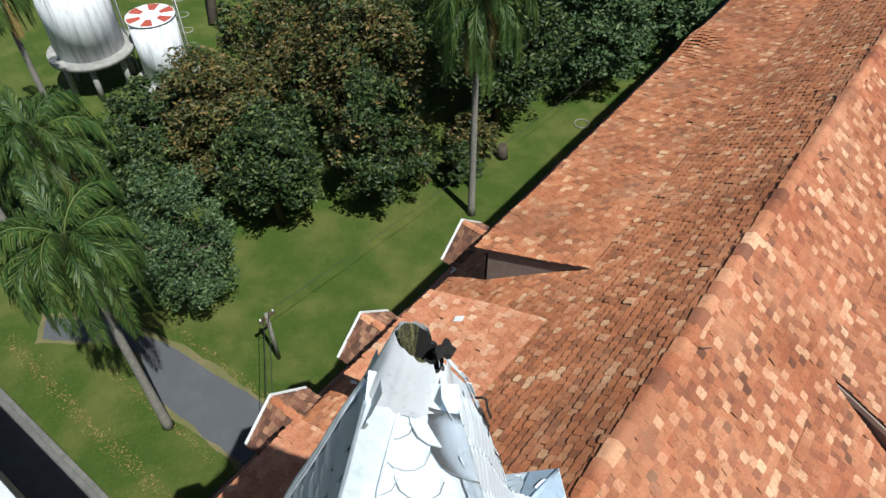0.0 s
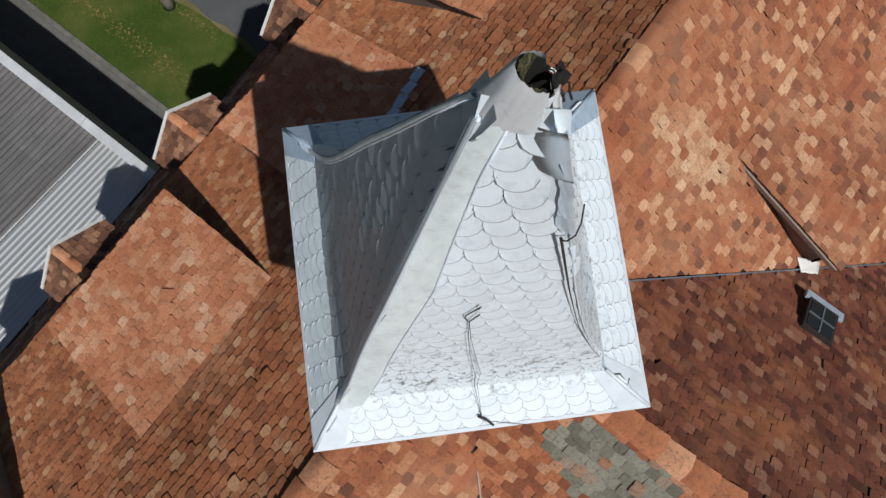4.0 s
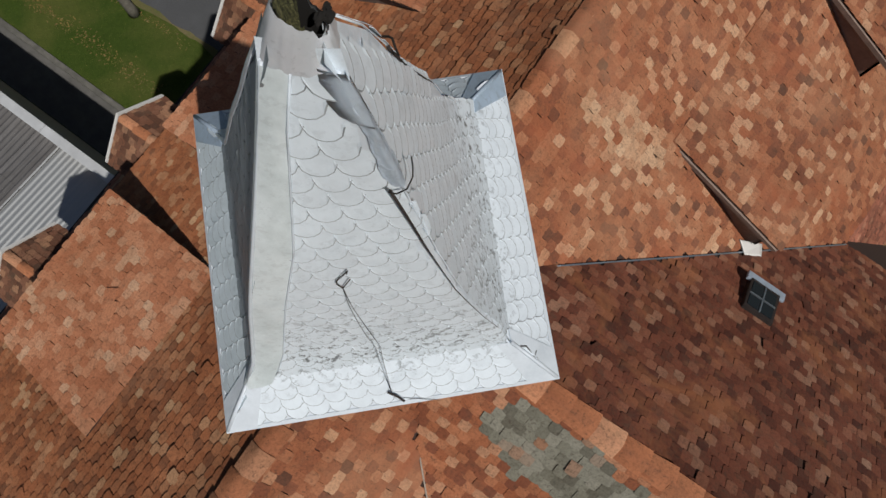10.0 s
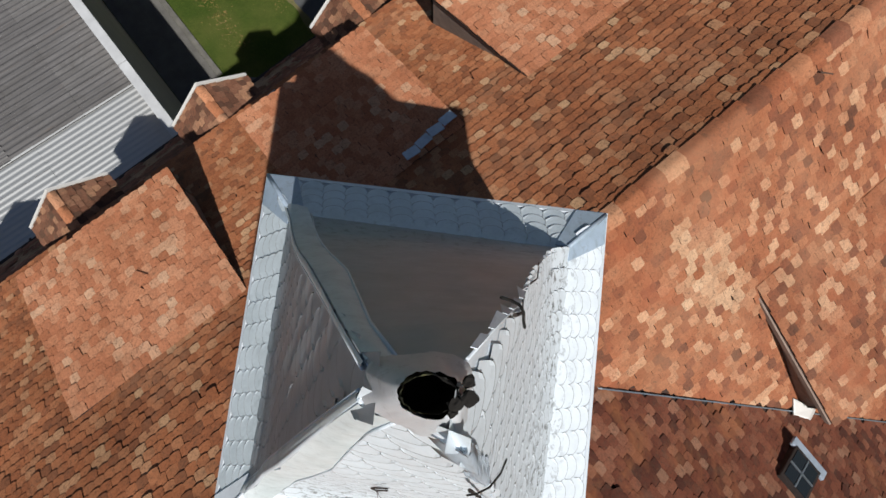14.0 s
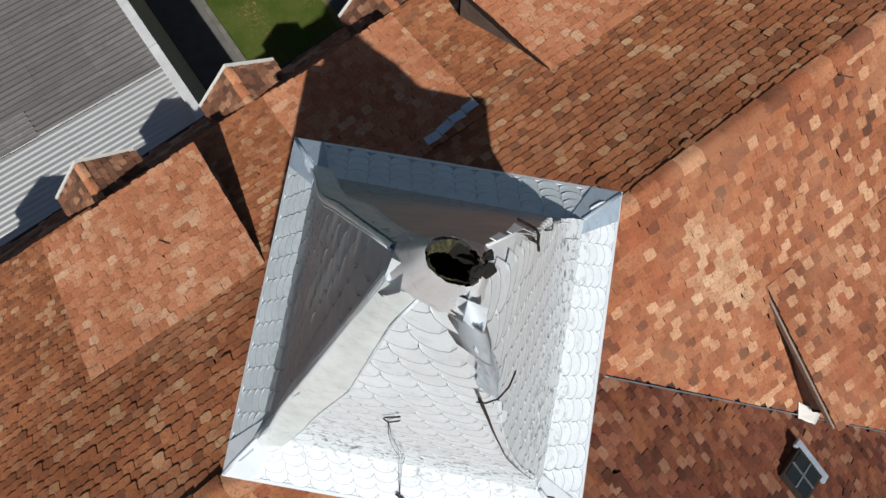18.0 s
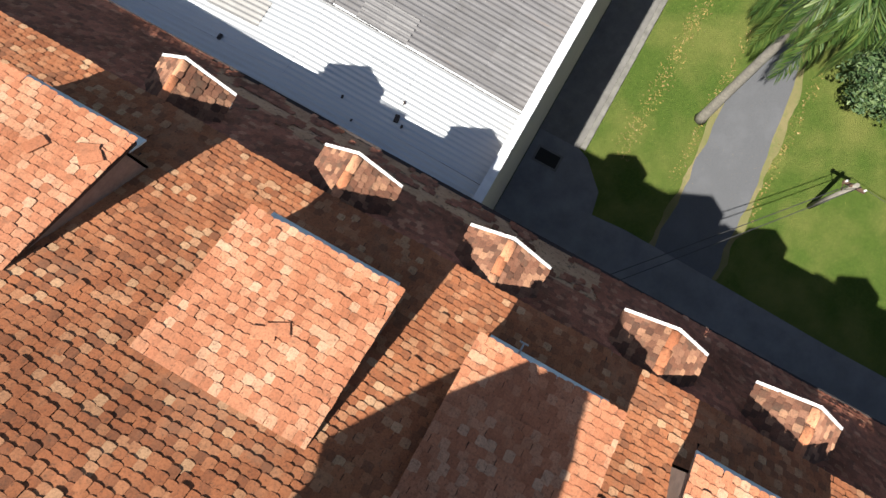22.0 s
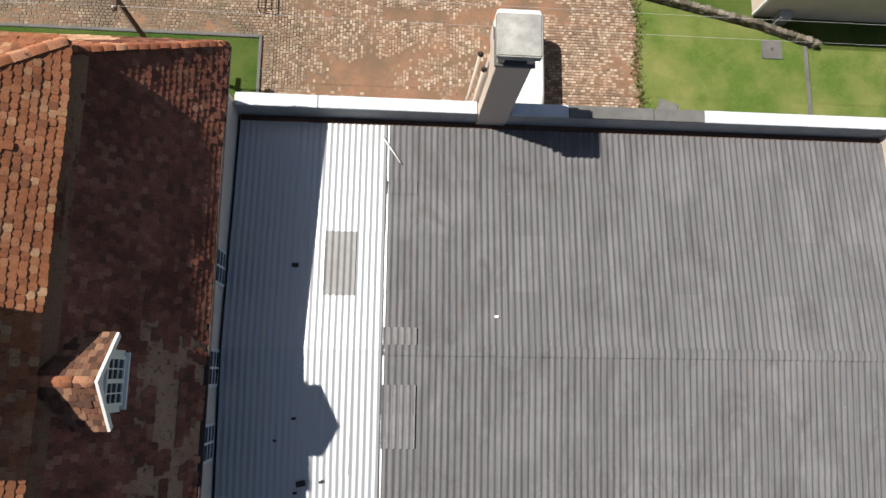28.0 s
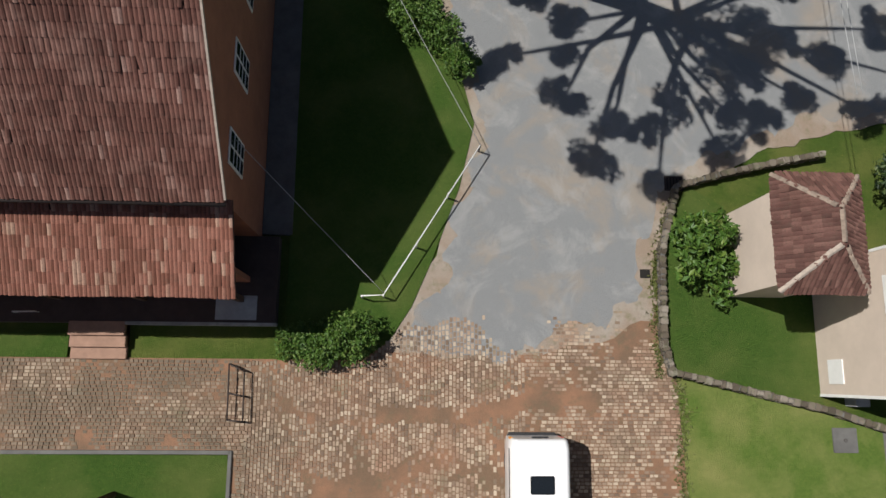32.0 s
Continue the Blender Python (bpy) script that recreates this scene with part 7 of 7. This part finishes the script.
shrub("pit_plant", (7.0, 16.1, 0.0), (0.35, 0.35, 0.35), leaf_bright, "green plant growing out of the light well", 224, 14, 40, 0.07)
# candelabra pine north of the road, whose shadow falls on the gravel
pine = thing("candelabra_pine", "tall candelabra pine with upturned limbs beside the gravel road", "tree")
px0, py0 = 18.8, 41.8
part("trunk", tube([(px0, py0, G), (px0, py0, 9), (px0, py0, 16.0)], [0.5, 0.42, 0.25], 12), bark_dark, pine)
prng = random.Random(17)
tufts = []
TIPS = ((10.6, 40.0), (13.3, 38.6), (14.1, 35.6), (16.8, 35.1), (15.0, 37.3), (19.3, 36.4), (21.5, 37.5), (13.7, 41.5), (23.6, 38.5), (26.4, 37.9), (17.8, 38.4), (21.0, 39.6), (24.6, 40.6), (26.9, 41.8),
        (23.8, 43.6), (25.5, 45.8), (21.0, 46.2), (17.5, 47.5), (14.0, 45.0), (11.5, 43.2), (16.4, 44.2), (22.6, 41.2), (19.9, 38.0), (28.2, 39.6))
for i, (tx, ty) in enumerate(TIPS):
    tz = 13.6 + prng.uniform(-0.5, 1.0)
    z0 = 9.8 + 4.4 * prng.random()
    tip = Vector((tx, ty, tz))
    root = Vector((px0, py0, z0))
    m1 = root.lerp(tip, 0.5) + Vector((prng.uniform(-.4, .4), prng.uniform(-.4, .4), -0.5))
    part("limb", tube([root, root.lerp(m1, 0.5), m1, m1.lerp(tip, 0.55), tip], [0.17, 0.14, 0.11, 0.09, 0.05], 7), bark_dark, pine)
    tufts.append(clumps(tip, (0.72, 0.72, 0.4), 9, 130, 300 + i, 0.4))
    if i % 3 == 0:
        side = m1.lerp(tip, 0.6) + Vector((prng.uniform(-1, 1), prng.uniform(-1, 1), 0.8))
        tufts.append(clumps(side, (0.5, 0.5, 0.35), 6, 110, 360 + i, 0.33))
tufts.append(clumps((px0, py0, 16.2), (1.8, 1.8, 0.9), 26, 120, 400, 0.6))
leaves("needles", np.concatenate(tufts), 0.13, leaf_dark, pine, 401)
for i, (x, y) in enumerate(((30, 50), (38, 46), (26, 54))):
    tree("roadside_tree", (x, y), 12.0, (4.0, 4.0, 4.0), leaf_dark, "dark roadside tree beyond the gravel road", 420 + i, 90, 60, 0.22)


# ---- water tanks ----
tank_white = Nodes("stained_white_render")
tc = tank_white.mix(tank_white.ramp(tank_white.noise(1.0, 6, 0.7, tank_white.pos((3, 3, 0.35))), [(0.45, 0.0), (0.68, 0.8)]), (0.72, 0.73, 0.75), (0.26, 0.27, 0.28))
tank_white = tank_white.done(tc, 0.85)
red_paint = plain("faded_red_paint", (0.42, 0.075, 0.045), 0.8, vary=0.3)


def water_tank(x, y, r, z0, z1, label, red):
    t = thing("water_tank", label, "water tank", "white water tanks")
    part("shell", tube([(x, y, z0), (x, y, z1)], r, 32), tank_white, t)
    part("stand", tube([(x, y, z0 - 0.35), (x, y, z0)], r + 0.65, 32), concrete, t, "round concrete platform")
    if z0 > 1.5:
        for i in range(6):
            a = i * math.pi / 3 + 0.4
            part("leg", tube([(x + (r - 0.1) * math.cos(a), y + (r - 0.1) * math.sin(a), G), (x + (r - 0.1) * math.cos(a), y + (r - 0.1) * math.sin(a), z0 - 0.3)], 0.22, 8), concrete, t)
    top = part("roof", tube([(x, y, z1), (x, y, z1 + 0.1)], r + 0.06, 32), tank_white, t)
    if red:
        for i in range(6):
            a0, a1 = i * math.pi / 3, i * math.pi / 3 + math.pi / 6
            part("red_wedge", prism([(x + r * 0.45 * math.cos(a0), y + r * 0.45 * math.sin(a0)), (x + r * math.cos(a0), y + r * math.sin(a0)), (x + r * math.cos((a0 + a1) / 2), y + r * math.sin((a0 + a1) / 2)), (x + r * math.cos(a1), y + r * math.sin(a1)), (x + r * 0.45 * math.cos(a1), y + r * 0.45 * math.sin(a1))], z1 + 0.1, z1 + 0.115), red_paint, t, "faded red painted wedge")
    lad = thing("tank_ladder", "thin pale steel ladder with a safety cage", "ladder")
    dx, dy = -0.25, -1.0
    bx, by = x + (r + 0.2) * dx, y + (r + 0.2) * dy
    for s in (-0.25, 0.25):
        part("rail", tube([(bx - s * dy, by + s * dx, G), (bx - s * dy, by + s * dx, z1 + 1.0)], 0.035, 6), wire_mat, lad)
    for i in range(int((z1 + 0.8) / 0.4)):
        z = 0.5 + 0.4 * i
        part("rung", tube([(bx + 0.25 * dy, by - 0.25 * dx, z), (bx - 0.25 * dy, by + 0.25 * dx, z)], 0.02, 5), wire_mat, lad)
    for i in range(4):
        z = z1 - 3 + i * 1.2
        part("hoop", tube([(bx + 0.4 * math.cos(a) + dx * 0.35, by + 0.4 * math.sin(a) + dy * 0.35, z) for a in np.linspace(0, 6.28, 12)], 0.02, 5), wire_mat, lad)


water_tank(45.0, -22.9, 1.62, 0.6, 5.25, "white stained water tank with a red and white top", True)
water_tank(48.3, -19.6, 2.3, 3.3, 9.5, "larger white water tank on a raised round platform", False)
# power pole on the lawn
pole = thing("power_pole", "short weathered pole with a crossarm on the lawn", "pole", at=(20.04, -10.55, G))
part("post", tube([(0, 0, 0), (0, 0, 3.5)], [0.11, 0.09], 8), bark, pole)
part("crossarm", box(-0.06, -0.45, 3.2, 0.06, 0.45, 3.32, 0.01), timber, pole)
part("brace", tube([(0.0, 0.0, 2.4), (0, 0.4, 3.2)], 0.025, 5), timber, pole)
for s in (-0.38, 0.38):
    part("insulator", tube([(0, s, 3.32), (0, s, 3.45)], [0.05, 0.03], 8), white_paint, pole)
hang("service_cable", (20.04, -10.4, 3.7), (10.2, -2.2, 6.2), 0.5, 0.018, cable_mat, "dark cable from the lawn pole to the tall building")
hang("service_cable", (20.04, -10.7, 3.7), (10.2, -2.6, 6.1), 0.5, 0.018, cable_mat, "dark cable from the lawn pole to the tall building")
hang("service_cable", (20.04, -10.9, 3.7), (17.0, -46, 4.5), 0.5, 0.012, cable_mat, "dark cable running along the lawn")
# leaf litter along the kerb
rng = np.random.default_rng(9)
n = 900
lx = 18 + 14 * rng.random(n)
ly = -2.6 + rng.normal(0, 0.22, n) - 0.02 * (lx - 20)
lit = np.stack([lx, ly, np.full(n, G + 0.01)], 1)
m2 = 500
lx2 = 18.2 + 8 * rng.random(m2)
lit2 = np.stack([lx2, np.where(rng.random(m2) < 0.5, -8.55, -5.0) + rng.normal(0, 0.12, m2), np.full(m2, G + 0.02)], 1)
litter = tagged(leaves("leaf_litter", np.concatenate([lit, lit2]), 0.05, palm_dry, None, 5), "brown and yellow fallen leaves along the kerb and driveway", "leaves")


n = 1500
f = rng.random(n)
wy = 17.2 + 14.3 * f
wx = np.where(wy < 24.6, 25.55 + 0.1 * np.sin(wy * 1.7), np.where(wy < 29.0, 24.78, 24.78 + (wy - 29.0) * 0.3)) + rng.normal(0, 0.13, n)
weeds = tagged(leaves("edge_weeds", np.stack([wx, wy, G + 0.05 + 0.05 * rng.random(n)], 1), 0.075, leaf_mat("weeds", [(0, (0.07, 0.075, 0.02)), (0.6, (0.10, 0.115, 0.03)), (1, (0.17, 0.15, 0.06))]), None, 6), "low green and brown weeds along the paving edge and wall", "weeds")


# ---- courtyard setts ----
def setts():
    k = Nodes("granite_setts")
    c = k.ramp(k.rand(), [(0, (0.145, 0.10, 0.068)), (0.3, (0.22, 0.155, 0.108)), (0.6, (0.31, 0.228, 0.16)), (0.85, (0.39, 0.305, 0.22)), (1, (0.455, 0.375, 0.28))])
    c = k.mix(0.6, c, k.ramp(k.noise(30, 5, 0.7), [(0.3, 0.65), (0.7, 1.12)]), "MULTIPLY")
    c = k.mix(k.ramp(k.noise(0.45, 5, 0.6), [(0.5, 0.0), (0.7, 0.55)]), c, (0.27, 0.14, 0.085))
    c = k.mix(k.ramp(k.noise(0.8, 5, 0.7), [(0.55, 0.0), (0.72, 0.7)]), c, (0.15, 0.145, 0.085))
    damp = k.math("MULTIPLY", k.ramp(k.noise(0.5, 5, 0.6, dist=0.5), [(0.32, 0.0), (0.55, 1.0)]), k.ramp(k.math("DIVIDE", k.math("SUBTRACT", 13.0, k.add("SeparateXYZ", Vector=k.pos()).outputs[0]), 8.0), [(0.0, 0.0), (0.6, 0.85)]))
    c = k.mix(damp, c, (0.105, 0.085, 0.058))
    k.bump(k.noise(45, 4), 0.5, 0.01)
    stone = k.done(c, 0.9)
    bed = bpy.data.objects["pavement"]
    rng = np.random.default_rng(4)
    poly = [(-11.5, 21.95), (8.95, 21.95), (9.1, 18.3), (10.1, 17.5), (11.0, 17.0), (25.1, 17.0), (25.65, 18.5), (25.35, 24.7), (24.75, 27.9), (22.0, 27.3), (19.0, 26.9), (17.0, 26.8), (15.2, 26.7), (14.4, 25.8), (13.4, 25.1), (-11.5, 25.1)]

    def inside(x, y):
        r, j = np.zeros(len(x), bool), len(poly) - 1
        for i in range(len(poly)):
            (xi, yi), (xj, yj) = poly[i], poly[j]
            r ^= ((yi > y) != (yj > y)) & (x < (xj - xi) * (y - yi) / (yj - yi + 1e-9) + xi)
            j = i
        return r
    cells = []
    y = 17.0
    while y < 27.9:
        d = 0.122 + 0.024 * rng.random()
        x = -11.5 + 0.3 * rng.random()
        while x < 25.7:
            w = 0.15 + 0.085 * rng.random()
            if x < 9.3 or x > 19.5 or y < 19.5:
                cells.append((x + w / 2, y + d / 2, w - 0.026, d - 0.026))
            x += w
        y += d
    x = 9.3
    while x < 19.5:
        d = 0.122 + 0.024 * rng.random()
        y = 19.5
        while y < 27.9:
            w = 0.15 + 0.085 * rng.random()
            cells.append((x + d / 2, y + w / 2, d - 0.026, w - 0.026))
            y += w
        x += d
    cells = np.array(cells)
    cells = cells[inside(cells[:, 0], cells[:, 1])]
    # stones sunk under the trodden earth are left out, most of them in the red middle of the court
    cover = np.array([noise.noise(Vector((a * 0.55, b * 0.55, 1.5))) + 0.6 * noise.noise(Vector((a * 1.7, b * 1.7, 6.5))) for a, b in cells[:, :2]])
    mid = ((cells[:, 0] - 14.6) / 5.6) ** 2 + ((cells[:, 1] - 19.2) / 2.6) ** 2
    streak = np.abs(cells[:, 1] - 23.3 - 0.1 * (cells[:, 0] - 17) - 0.15 * np.sin(cells[:, 0]))
    depth = 0.66 + cover - 0.85 * np.clip(1.35 - mid, 0, 1) - 0.9 * ((streak < 0.3) & (cells[:, 0] > 14) & (cells[:, 0] < 22.5))
    depth -= 0.42 * np.clip(cells[:, 1] - 25.2, 0, None)
    keep = depth + rng.normal(0, 0.24, len(cells)) > 0.08
    cells, depth = cells[keep], depth[keep]
    n = len(cells)
    t = np.array([(-.5, -.5, 0), (.5, -.5, 0), (.5, .5, 0), (-.5, .5, 0), (-.46, -.45, 1), (.46, -.45, 1), (.46, .45, 1), (-.46, .45, 1)])
    q = np.array([(4, 5, 6, 7), (0, 1, 5, 4), (1, 2, 6, 5), (2, 3, 7, 6), (3, 0, 4, 7)])
    h = 0.008 + 0.026 * np.clip(depth, 0, 1) + 0.008 * rng.random(n)
    near = (cells[:, 0] > 12.5) & (cells[:, 0] < 17.2) & (cells[:, 1] > 20.0) & (cells[:, 1] < 23.4)
    idx = np.flatnonzero(near)[:300]
    rest = np.ones(n, bool)
    rest[idx] = False
    rot = rng.normal(0, 0.035, n)

    def verts(sel):
        p = t[None] * np.stack([cells[sel, 2], cells[sel, 3], h[sel]], 1)[:, None]
        c, s = np.cos(rot[sel])[:, None], np.sin(rot[sel])[:, None]
        X = p[..., 0] * c - p[..., 1] * s + cells[sel, 0][:, None]
        Y = p[..., 0] * s + p[..., 1] * c + cells[sel, 1][:, None]
        return np.stack([X, Y, p[..., 2] + G + 0.015], -1).reshape(-1, 3)
    m = int(rest.sum())
    me = quick_mesh("setts", verts(rest), (q[None] + 8 * np.arange(m)[:, None, None]).reshape(-1, 4))
    tagged(mesh_obj("sett_paving", me, stone, bed), "joined granite setts", kind="stuff")
    base = quick_mesh("sett", t * (0.22, 0.17, 1), q)
    base.materials.append(stone)
    for i in idx:
        ob = mesh_obj("paving_sett", base, stone, bed)
        ob.matrix_basis = pose(cells[i, 0], cells[i, 1], G + 0.015, 0, 0, math.degrees(rot[i])) @ Matrix.Diagonal((cells[i, 2] / 0.22, cells[i, 3] / 0.17, h[i], 1))


setts()
